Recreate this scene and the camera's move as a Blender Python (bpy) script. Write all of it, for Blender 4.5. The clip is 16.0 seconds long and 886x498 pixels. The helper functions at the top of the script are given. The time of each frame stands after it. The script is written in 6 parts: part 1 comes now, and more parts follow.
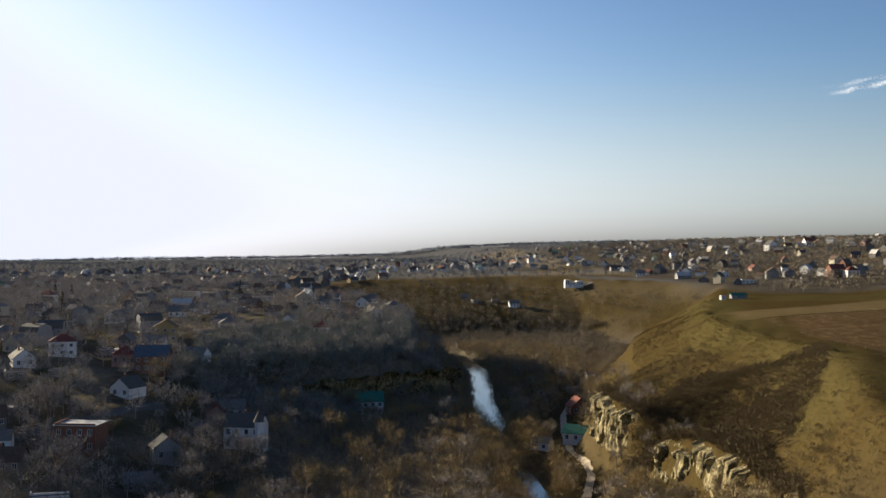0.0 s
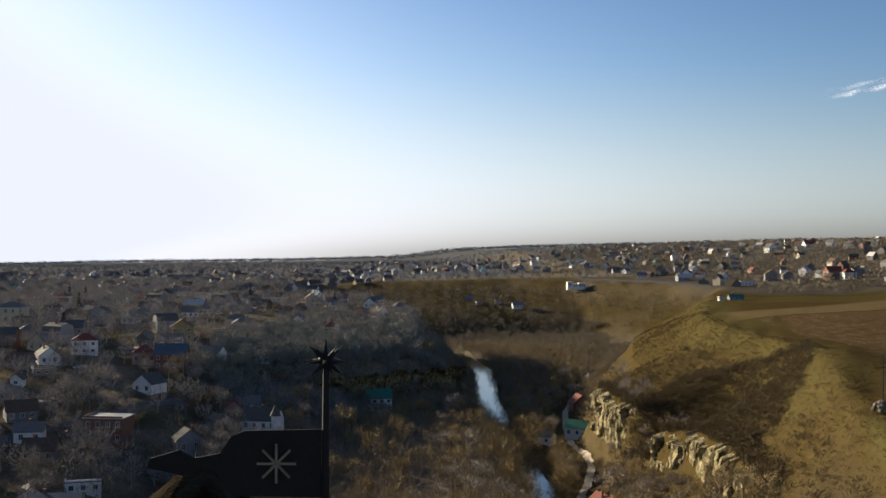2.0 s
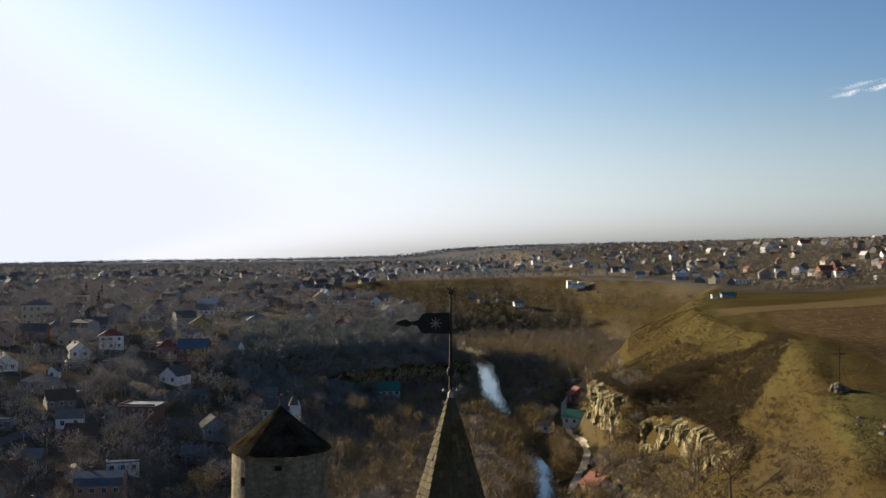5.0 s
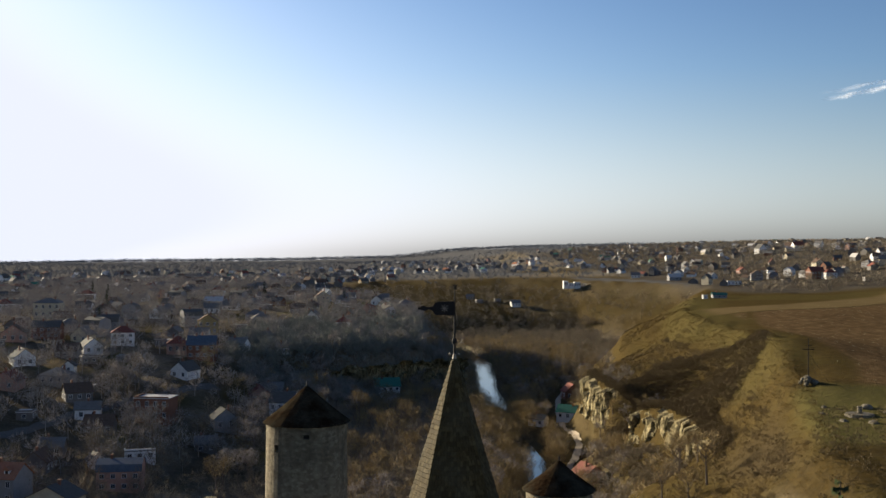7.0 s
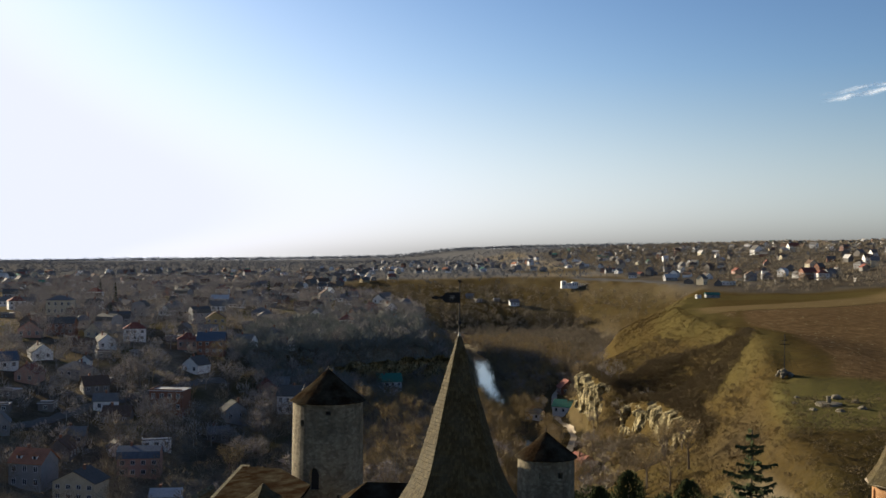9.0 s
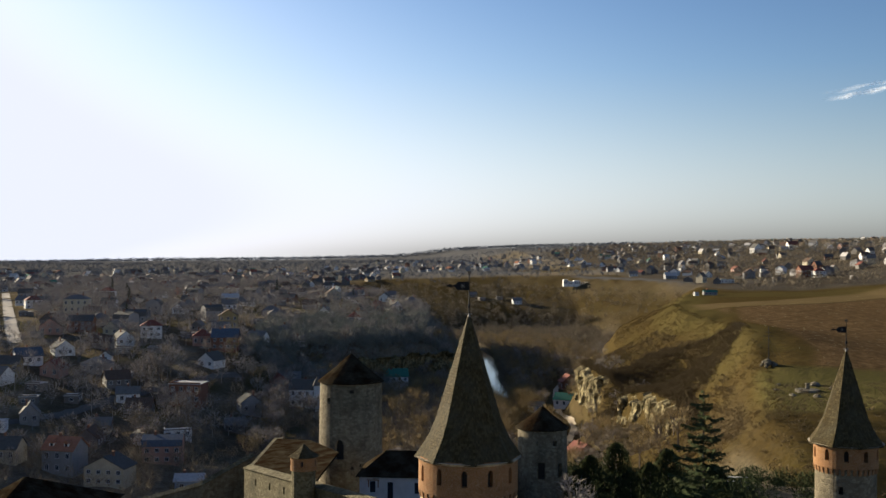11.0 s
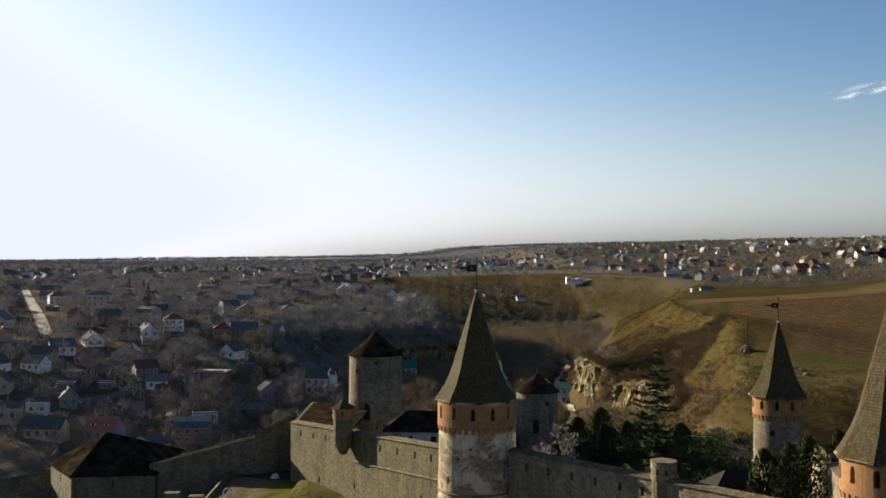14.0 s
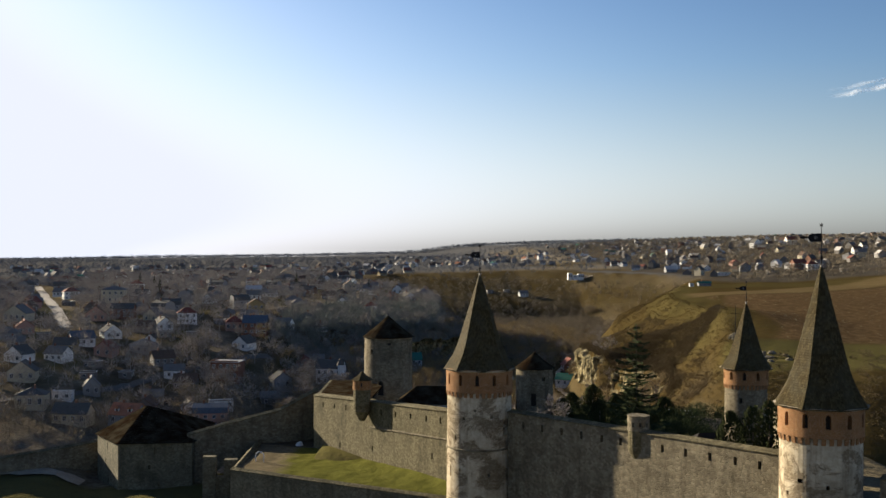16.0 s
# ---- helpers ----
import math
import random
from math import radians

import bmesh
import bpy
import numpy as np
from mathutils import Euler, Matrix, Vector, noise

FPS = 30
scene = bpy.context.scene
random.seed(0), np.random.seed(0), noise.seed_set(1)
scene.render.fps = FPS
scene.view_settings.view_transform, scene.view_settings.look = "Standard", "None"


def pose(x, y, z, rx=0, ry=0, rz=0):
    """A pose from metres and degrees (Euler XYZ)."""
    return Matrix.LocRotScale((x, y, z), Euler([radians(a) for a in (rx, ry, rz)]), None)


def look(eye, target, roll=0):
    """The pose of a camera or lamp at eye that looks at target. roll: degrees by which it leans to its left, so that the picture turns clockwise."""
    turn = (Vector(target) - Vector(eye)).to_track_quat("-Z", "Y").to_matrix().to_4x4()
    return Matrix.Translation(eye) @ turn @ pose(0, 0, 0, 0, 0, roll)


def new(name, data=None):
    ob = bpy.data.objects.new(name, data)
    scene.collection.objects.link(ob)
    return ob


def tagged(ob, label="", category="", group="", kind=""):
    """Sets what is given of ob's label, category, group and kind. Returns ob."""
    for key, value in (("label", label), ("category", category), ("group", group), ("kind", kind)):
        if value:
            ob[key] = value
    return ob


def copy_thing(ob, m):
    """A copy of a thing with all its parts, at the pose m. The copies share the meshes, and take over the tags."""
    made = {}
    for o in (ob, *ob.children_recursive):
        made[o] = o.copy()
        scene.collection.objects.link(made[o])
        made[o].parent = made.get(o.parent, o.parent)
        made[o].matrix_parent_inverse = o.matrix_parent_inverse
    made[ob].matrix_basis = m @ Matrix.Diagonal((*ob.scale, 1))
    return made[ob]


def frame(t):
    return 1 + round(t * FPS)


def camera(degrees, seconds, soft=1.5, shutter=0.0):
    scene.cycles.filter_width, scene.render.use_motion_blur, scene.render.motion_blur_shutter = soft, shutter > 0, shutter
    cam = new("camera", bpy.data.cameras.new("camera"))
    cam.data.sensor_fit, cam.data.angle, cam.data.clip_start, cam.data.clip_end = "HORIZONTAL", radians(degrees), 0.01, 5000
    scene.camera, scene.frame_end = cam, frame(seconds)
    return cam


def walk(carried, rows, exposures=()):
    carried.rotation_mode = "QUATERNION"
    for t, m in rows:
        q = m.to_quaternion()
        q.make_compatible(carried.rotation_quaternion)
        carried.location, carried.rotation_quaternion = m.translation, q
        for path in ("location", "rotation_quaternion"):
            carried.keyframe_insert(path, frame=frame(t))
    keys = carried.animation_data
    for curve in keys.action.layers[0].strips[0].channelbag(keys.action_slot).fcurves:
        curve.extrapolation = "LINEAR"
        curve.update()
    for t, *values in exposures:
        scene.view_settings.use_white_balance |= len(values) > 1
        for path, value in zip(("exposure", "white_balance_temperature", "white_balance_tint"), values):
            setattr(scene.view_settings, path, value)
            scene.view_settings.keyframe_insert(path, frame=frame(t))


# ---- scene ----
cam = camera(45.95, 16.0)
PATH = [
    (0, (2.949, 5.084, 32.433), (2.988, 8.782, 32.435), 0.2),
    (0.5, (2.456, 1.086, 32.43), (2.493, 4.786, 32.432), 0.2),
    (1, (1.976, -3.108, 32.41), (2.008, 0.592, 32.415), 0.2),
    (1.5, (1.519, -7.483, 32.398), (1.551, -3.785, 32.405), 0.2),
    (2, (1.229, -11.84, 32.388), (1.258, -8.14, 32.399), 0.2),
    (2.5, (0.905, -16.223, 32.392), (0.931, -12.523, 32.406), 0.2),
    (3, (0.589, -20.579, 32.413), (0.614, -16.879, 32.428), 0.2),
    (3.5, (0.302, -24.958, 32.448), (0.327, -21.258, 32.463), 0.2),
    (4, (-0.023, -29.402, 32.466), (0, -25.704, 32.478), 0.1),
    (6.5, (-0.986, -51.963, 32.97), (-0.959, -48.263, 32.979), 0.2),
    (7, (-1.108, -56.518, 33.052), (-1.078, -52.818, 33.062), 0.3),
    (7.5, (-1.226, -60.95, 33.103), (-1.196, -57.25, 33.115), 0.3),
    (8, (-1.375, -65.298, 33.153), (-1.342, -61.599, 33.165), 0.3),
    (8.5, (-1.585, -69.693, 33.213), (-1.552, -65.993, 33.221), 0.4),
    (9, (-1.859, -74.142, 33.257), (-1.827, -70.442, 33.266), 0.5),
    (11.5, (-3.155, -96.931, 33.012), (-3.135, -93.231, 33.019), 0.3),
    (12, (-3.46, -101.469, 32.941), (-3.444, -97.769, 32.948), 0.4),
    (12.5, (-3.623, -106.11, 32.764), (-3.609, -102.41, 32.77), 0.4),
    (13, (-3.743, -110.782, 32.581), (-3.732, -107.082, 32.584), 0.4),
    (13.5, (-3.88, -115.357, 32.33), (-3.873, -111.657, 32.335), 0.4),
    (14, (-3.995, -119.911, 32.037), (-3.991, -116.211, 32.042), 0.3),
    (14.5, (-4.175, -124.47, 31.763), (-4.174, -120.77, 31.767), 0.2),
    (15, (-4.334, -129.043, 31.422), (-4.337, -125.343, 31.424), 0.3),
    (15.5, (-4.458, -133.594, 31.12), (-4.463, -129.894, 31.121), 0.2),
    (16, (-4.619, -138.258, 30.859), (-4.626, -134.558, 30.856), 0.2),
]
walk(cam, [(t, look(e, g, r)) for t, e, g, r in PATH], [(0, 1.86, 5850, 10), (16, 1.86, 5850, 10)])

# ---- daylight: a low sun ahead of the camera, to its left ----
SUN_AZ = 51.0      # degrees to the left of the +y axis
SUN_EL = 14.2
world = bpy.data.worlds.new("sky")
scene.world = world
world.use_nodes = True
wn = world.node_tree.nodes
wl = world.node_tree.links
wn.clear()
w_out = wn.new("ShaderNodeOutputWorld")
w_bg = wn.new("ShaderNodeBackground")
w_sky = wn.new("ShaderNodeTexSky")
w_sky.sky_type = 'NISHITA'
w_sky.sun_disc = False
w_sky.sun_elevation = radians(SUN_EL)
w_sky.sun_rotation = radians(-SUN_AZ)
w_sky.altitude = 200
w_sky.air_density = 1.0
w_sky.dust_density = 1.2
w_sky.ozone_density = 1.0
w_bg.inputs["Strength"].default_value = 0.0162
# haze: the sky pales towards the horizon all round
w_tc = wn.new("ShaderNodeTexCoord")
w_sep = wn.new("ShaderNodeSeparateXYZ")
w_map = wn.new("ShaderNodeMapRange")
w_map.inputs["From Min"].default_value, w_map.inputs["From Max"].default_value = 0.0, 0.17
w_map.inputs["To Min"].default_value, w_map.inputs["To Max"].default_value = 0.75, 0.16
w_bw = wn.new("ShaderNodeRGBToBW")
w_mix = wn.new("ShaderNodeMix")
w_mix.data_type = 'RGBA'
wl.new(w_tc.outputs["Generated"], w_sep.inputs[0])
wl.new(w_sep.outputs["Z"], w_map.inputs["Value"])
wl.new(w_map.outputs[0], [i for i in w_mix.inputs if i.enabled][0])
wl.new(w_sky.outputs[0], w_bw.inputs[0])
w_up = wn.new("ShaderNodeMath")
w_up.operation = 'MULTIPLY'
w_lift = wn.new("ShaderNodeMapRange")
w_lift.inputs["From Min"].default_value, w_lift.inputs["From Max"].default_value = 0.0, 0.13
w_lift.inputs["To Min"].default_value, w_lift.inputs["To Max"].default_value = 1.1, 1.03
wl.new(w_sep.outputs["Z"], w_lift.inputs["Value"])
wl.new(w_lift.outputs[0], w_up.inputs[1])
wl.new(w_bw.outputs[0], w_up.inputs[0])
wl.new(w_up.outputs[0], [i for i in w_mix.inputs if i.enabled][2])
w_tint = wn.new("ShaderNodeMix")
w_tint.data_type = 'RGBA'
w_tint.blend_type = 'MULTIPLY'
w_in = [i for i in w_tint.inputs if i.enabled]
w_in[0].default_value = 1.0
w_in[2].default_value = (0.90, 0.97, 1.09, 1)
wl.new(w_sky.outputs[0], w_in[1])
wl.new([o for o in w_tint.outputs if o.enabled][0], [i for i in w_mix.inputs if i.enabled][1])
# clearer away from the sun, and veiled evenly by haze round it
w_pow = wn.new("ShaderNodeGamma")
w_pow.inputs["Gamma"].default_value = 1.5
wl.new([o for o in w_mix.outputs if o.enabled][0], w_pow.inputs[0])
w_lum = wn.new("ShaderNodeRGBToBW")
wl.new(w_pow.outputs[0], w_lum.inputs[0])
w_cap = wn.new("ShaderNodeMapRange")
w_cap.interpolation_type = 'SMOOTHSTEP'
w_cap.inputs["From Min"].default_value, w_cap.inputs["From Max"].default_value = 4.5, 26.0
wl.new(w_lum.outputs[0], w_cap.inputs["Value"])
w_veil = wn.new("ShaderNodeMix")
w_veil.data_type = 'RGBA'
w_vin = [i for i in w_veil.inputs if i.enabled]
w_vin[2].default_value = (15.7, 15.3, 15.9, 1)
wl.new(w_cap.outputs[0], w_vin[0])
wl.new(w_pow.outputs[0], w_vin[1])
wl.new([o for o in w_veil.outputs if o.enabled][0], w_bg.inputs[0])
wl.new(w_bg.outputs[0], w_out.inputs[0])
sun_data = bpy.data.lights.new("sun", "SUN")
sun_data.energy = 3.7
sun_data.angle = radians(0.6)
sun_data.color = (1.0, 0.81, 0.54)
sun = new("sun", sun_data)
_a, _e = radians(SUN_AZ), radians(SUN_EL)
to_sun = Vector((-math.sin(_a) * math.cos(_e), math.cos(_a) * math.cos(_e), math.sin(_e)))
sun.matrix_world = look(to_sun * 300, (0, 0, 0))

# ---- mesh and material tools ----
class Mesh:
    """Collects vertices and faces of one mesh."""
    def __init__(self):
        self.v, self.f, self.m = [], [], []

    def add(self, verts, faces, mi=0):
        o = len(self.v)
        self.v.extend(tuple(p) for p in verts)
        self.f.extend(tuple(o + i for i in q) for q in faces)
        self.m.extend([mi] * len(faces))
        return self

    def box(self, x0, x1, y0, y1, z0, z1, mi=0, m=None):
        vs = [(x, y, z) for z in (z0, z1) for y in (y0, y1) for x in (x0, x1)]
        if m is not None:
            vs = [m @ Vector(p) for p in vs]
        return self.add(vs, [(0, 2, 3, 1), (4, 5, 7, 6), (0, 1, 5, 4), (2, 6, 7, 3), (0, 4, 6, 2), (1, 3, 7, 5)], mi)

    def ring(self, rings, n, cap0=True, cap1=True, mi=0, centre=(0, 0), turn=0.0, closed=True):
        """Rings of (radius, z) round an upright axis."""
        vs = []
        for r, z in rings:
            for k in range(n):
                a = turn + 2 * math.pi * k / n
                vs.append((centre[0] + r * math.cos(a), centre[1] + r * math.sin(a), z))
        fs = []
        for j in range(len(rings) - 1):
            for k in range(n):
                k2 = (k + 1) % n
                fs.append((j * n + k, j * n + k2, (j + 1) * n + k2, (j + 1) * n + k))
        if cap0:
            fs.append(tuple(range(n - 1, -1, -1)))
        if cap1:
            fs.append(tuple((len(rings) - 1) * n + k for k in range(n)))
        return self.add(vs, fs, mi)

    def tube(self, a, b, ra, rb, n=5, mi=0):
        a, b = Vector(a), Vector(b)
        d = (b - a).normalized()
        u = d.orthogonal().normalized()
        w = d.cross(u)
        vs = []
        for c, r in ((a, ra), (b, rb)):
            for k in range(n):
                t = 2 * math.pi * k / n
                vs.append(c + u * (r * math.cos(t)) + w * (r * math.sin(t)))
        fs = [(k, (k + 1) % n, n + (k + 1) % n, n + k) for k in range(n)]
        fs.append(tuple(range(n - 1, -1, -1)))
        fs.append(tuple(n + k for k in range(n)))
        return self.add(vs, fs, mi)

    def data(self, name, mats, smooth=False):
        me = bpy.data.meshes.new(name)
        me.from_pydata(self.v, [], self.f)
        for mt in (mats if isinstance(mats, (list, tuple)) else [mats]):
            me.materials.append(mt)
        if any(self.m):
            me.polygons.foreach_set("material_index", self.m)
        if smooth:
            me.polygons.foreach_set("use_smooth", [True] * len(self.f))
        me.update()
        return me


def part(name, mesh, mats, parent=None, label="", smooth=False, m=None):
    ob = new(name, mesh.data(name, mats, smooth))
    if parent is not None:
        ob.parent = parent
    if m is not None:
        ob.matrix_basis = m
    return tagged(ob, label)


def thing(name, m, label, category, group="", kind=""):
    ob = new(name)
    ob.empty_display_size = 0.5
    ob.matrix_basis = m
    return tagged(ob, label, category, group, kind)


def sstep(a, b, v):
    t = np.clip((np.asarray(v, dtype=float) - a) / (b - a), 0, 1)
    return t * t * (3 - 2 * t)


class Nodes:
    """A short way to write node materials."""
    def __init__(self, name):
        self.mat = bpy.data.materials.new(name)
        self.mat.use_nodes = True
        self.nt = self.mat.node_tree
        self.nt.nodes.clear()
        self.out = self.nt.nodes.new("ShaderNodeOutputMaterial")
        self.bsdf = self.nt.nodes.new("ShaderNodeBsdfPrincipled")
        self.nt.links.new(self.bsdf.outputs[0], self.out.inputs[0])
        self.bsdf.inputs["Specular IOR Level"].default_value = 0.25
        self.pos = self.nt.nodes.new("ShaderNodeNewGeometry").outputs["Position"]

    def link(self, a, b):
        self.nt.links.new(a, b)

    def scaled(self, s):
        n = self.nt.nodes.new("ShaderNodeVectorMath")
        n.operation = 'MULTIPLY'
        self.link(self.pos, n.inputs[0])
        n.inputs[1].default_value = s if isinstance(s, (tuple, list)) else (s, s, s)
        return n.outputs[0]

    def object_coords(self):
        self.pos = self.nt.nodes.new("ShaderNodeTexCoord").outputs["Object"]
        return self

    def noise(self, s, detail=5, rough=0.6, dist=0.0):
        n = self.nt.nodes.new("ShaderNodeTexNoise")
        n.inputs["Scale"].default_value = 1.0
        n.inputs["Detail"].default_value = detail
        n.inputs["Roughness"].default_value = rough
        n.inputs["Distortion"].default_value = dist
        self.link(self.scaled(s), n.inputs["Vector"])
        return n.outputs["Fac"]

    def voronoi(self, s, feature='F1', out="Distance"):
        n = self.nt.nodes.new("ShaderNodeTexVoronoi")
        n.feature = feature
        n.inputs["Scale"].default_value = 1.0
        self.link(self.scaled(s), n.inputs["Vector"])
        return n.outputs[out]

    def ramp(self, fac, stops):
        n = self.nt.nodes.new("ShaderNodeValToRGB")
        el = n.color_ramp.elements
        while len(el) < len(stops):
            el.new(0.5)
        for e, (p, c) in zip(el, stops):
            e.position = p
            e.color = (*c, 1) if len(c) == 3 else c
        self.link(fac, n.inputs[0])
        return n.outputs[0]

    def grey(self, fac, a, b, lo=0.0, hi=1.0):
        n = self.nt.nodes.new("ShaderNodeMapRange")
        n.inputs["From Min"].default_value = a
        n.inputs["From Max"].default_value = b
        n.inputs["To Min"].default_value = lo
        n.inputs["To Max"].default_value = hi
        self.link(fac, n.inputs["Value"])
        return n.outputs[0]

    def math(self, op, a, b):
        n = self.nt.nodes.new("ShaderNodeMath")
        n.operation = op
        for i, v in enumerate((a, b)):
            if isinstance(v, (int, float)):
                n.inputs[i].default_value = v
            else:
                self.link(v, n.inputs[i])
        return n.outputs[0]

    def mix(self, fac, a, b, blend='MIX'):
        n = self.nt.nodes.new("ShaderNodeMix")
        n.data_type = 'RGBA'
        n.blend_type = blend
        n.clamp_factor = True
        ins = [i for i in n.inputs if i.enabled]
        for sock, v in ((ins[0], fac), (ins[1], a), (ins[2], b)):
            if isinstance(v, (int, float)):
                sock.default_value = v
            elif isinstance(v, tuple):
                sock.default_value = (*v, 1)
            else:
                self.link(v, sock)
        return [o for o in n.outputs if o.enabled][0]

    def attr(self, name):
        n = self.nt.nodes.new("ShaderNodeAttribute")
        n.attribute_name = name
        s = self.nt.nodes.new("ShaderNodeSeparateColor")
        self.link(n.outputs["Color"], s.inputs[0])
        return s.outputs

    def random(self):
        return self.nt.nodes.new("ShaderNodeObjectInfo").outputs["Random"]

    def island(self):
        return self.nt.nodes.new("ShaderNodeNewGeometry").outputs["Random Per Island"]

    def done(self, colour, rough=0.9, metal=0.0, bump=None, strength=0.4, distance=0.05, gloss=0.1):
        for sock, v in ((self.bsdf.inputs["Base Color"], colour), (self.bsdf.inputs["Roughness"], rough)):
            if isinstance(v, tuple):
                sock.default_value = (*v, 1)
            elif isinstance(v, (int, float)):
                sock.default_value = v
            else:
                self.link(v, sock)
        self.bsdf.inputs["Metallic"].default_value = metal
        self.bsdf.inputs["Specular IOR Level"].default_value = gloss
        if bump is not None:
            n = self.nt.nodes.new("ShaderNodeBump")
            n.inputs["Strength"].default_value = strength
            n.inputs["Distance"].default_value = distance
            self.link(bump, n.inputs["Height"])
            self.link(n.outputs[0], self.bsdf.inputs["Normal"])
        return self.mat

# ---- materials ----
def stone_material(name, dark, light, stain, scale=1.0):
    k = Nodes(name)
    cells = k.voronoi((3.0 * scale, 3.0 * scale, 4.2 * scale), 'F1', "Color")
    sep = k.nt.nodes.new("ShaderNodeSeparateColor")
    k.link(cells, sep.inputs[0])
    edge = k.voronoi((3.0 * scale, 3.0 * scale, 4.2 * scale), 'DISTANCE_TO_EDGE')
    col = k.ramp(sep.outputs[0], [(0.0, dark), (1.0, light)])
    big = k.noise(0.22, 6, 0.65, 0.6)
    col = k.mix(k.grey(big, 0.48, 0.68, 0, 0.75), col, stain)
    drip = k.noise((0.8, 0.8, 0.121), 5, 0.6)
    col = k.mix(k.grey(drip, 0.5, 0.75, 0, 0.6), col, tuple(c * 0.55 for c in stain))
    col = k.mix(k.grey(edge, 0.0, 0.05, 0.45, 0.0), col, tuple(c * 0.5 for c in dark))
    fine = k.noise(6.0, 6, 0.7)
    col = k.mix(k.grey(fine, 0.3, 0.7, 0.0, 0.35), col, tuple(c * 0.6 for c in dark))
    h = k.math('ADD', k.grey(edge, 0.0, 0.1), k.math('MULTIPLY', fine, 0.8))
    return k.done(col, 0.95, bump=h, strength=0.7, distance=0.06)


M_STONE = stone_material("castle_stone", (0.101, 0.0861, 0.0479), (0.202, 0.178, 0.106), (0.0636, 0.0561, 0.0321))
# stone tone of the moat tower, ruin and retaining walls
M_STONE_MOAT = stone_material("moat_stone", (0.119, 0.107, 0.0731), (0.221, 0.201, 0.136), (0.0765, 0.0697, 0.0476))
M_STONE_OLD = stone_material("castle_stone_weathered", (0.146, 0.124, 0.0829), (0.277, 0.239, 0.163), (0.0764, 0.0663, 0.045), 0.8)


def plaster_material(name):
    """Lime render flaking off rubble stone, with damp streaks."""
    k = Nodes(name)
    edge = k.voronoi((3.4, 3.4, 4.8), 'DISTANCE_TO_EDGE')
    cells = k.voronoi((3.4, 3.4, 4.8), 'F1', "Color")
    sep = k.nt.nodes.new("ShaderNodeSeparateColor")
    k.link(cells, sep.inputs[0])
    rubble = k.ramp(sep.outputs[0], [(0.0, (0.17, 0.135, 0.085)), (1.0, (0.31, 0.25, 0.165))])
    rubble = k.mix(k.grey(edge, 0, 0.06, 0.7, 0), rubble, (0.11, 0.085, 0.055))
    lime = k.ramp(k.noise(1.7, 6, 0.7), [(0.3, (0.36, 0.3, 0.2)), (0.7, (0.56, 0.49, 0.36))])
    fine = k.noise(7.0, 6, 0.7)
    worn = k.math('ADD', k.noise((0.3, 0.3, 0.42), 8, 0.7, 0.6), k.math('MULTIPLY', fine, 0.12))
    col = k.mix(k.grey(worn, 0.54, 0.6, 0, 1), lime, rubble)
    drip = k.noise((1.1, 1.1, 0.08), 6, 0.65)
    col = k.mix(k.grey(drip, 0.5, 0.72, 0, 0.65), col, (0.14, 0.105, 0.062))
    col = k.mix(k.grey(k.noise(0.16, 5, 0.6), 0.5, 0.66, 0, 0.5), col, (0.15, 0.12, 0.075))
    h = k.math('SUBTRACT', k.math('MULTIPLY', fine, 0.5), k.grey(worn, 0.54, 0.6, 0, 1))
    return k.done(col, 0.95, bump=h, strength=0.7, distance=0.05)


M_RENDER = plaster_material("lime_rendered_stone")


def brick_material(name):
    k = Nodes(name)
    n = k.noise(0.6, 5, 0.6)
    col = k.ramp(n, [(0.3, (0.155, 0.0806, 0.034)), (0.6, (0.24, 0.124, 0.0495)), (0.85, (0.286, 0.17, 0.0775))])
    rows = k.voronoi((4.0, 4.0, 9.0), 'F1', "Color")
    sep = k.nt.nodes.new("ShaderNodeSeparateColor")
    k.link(rows, sep.inputs[0])
    col = k.mix(k.grey(sep.outputs[0], 0, 1, 0, 0.4), col, (0.311, 0.155, 0.0729))
    e = k.voronoi((4.0, 4.0, 9.0), 'DISTANCE_TO_EDGE')
    col = k.mix(k.grey(e, 0, 0.06, 0.6, 0), col, (0.401, 0.311, 0.201))
    return k.done(col, 0.9, bump=k.grey(e, 0, 0.1), strength=0.5, distance=0.03)


M_BRICK = brick_material("tower_brick")


def shingle_material(name, a, b, c, gloss=0.12):
    k = Nodes(name)
    isl = k.island()
    col = k.ramp(isl, [(0.0, a), (0.6, b), (1.0, c)])
    big = k.noise(0.5, 5, 0.6)
    col = k.mix(k.grey(big, 0.4, 0.75, 0, 0.6), col, (0.0911, 0.0875, 0.062))
    fine = k.noise((14, 14, 3), 4, 0.6)
    col = k.mix(k.grey(fine, 0.3, 0.7, 0, 0.45), col, tuple(v * 0.55 for v in a))
    return k.done(col, 0.7, bump=fine, strength=0.4, distance=0.02, gloss=gloss)


M_SHINGLE = shingle_material("weathered_wood_shingle", (0.045, 0.034, 0.0145), (0.07, 0.054, 0.024), (0.105, 0.082, 0.037), 0.03)
M_SHINGLE_OLD = shingle_material("brown_wood_shingle", (0.0126, 0.00803, 0.00454), (0.0203, 0.0125, 0.00684), (0.0292, 0.0182, 0.0103), 0.0)


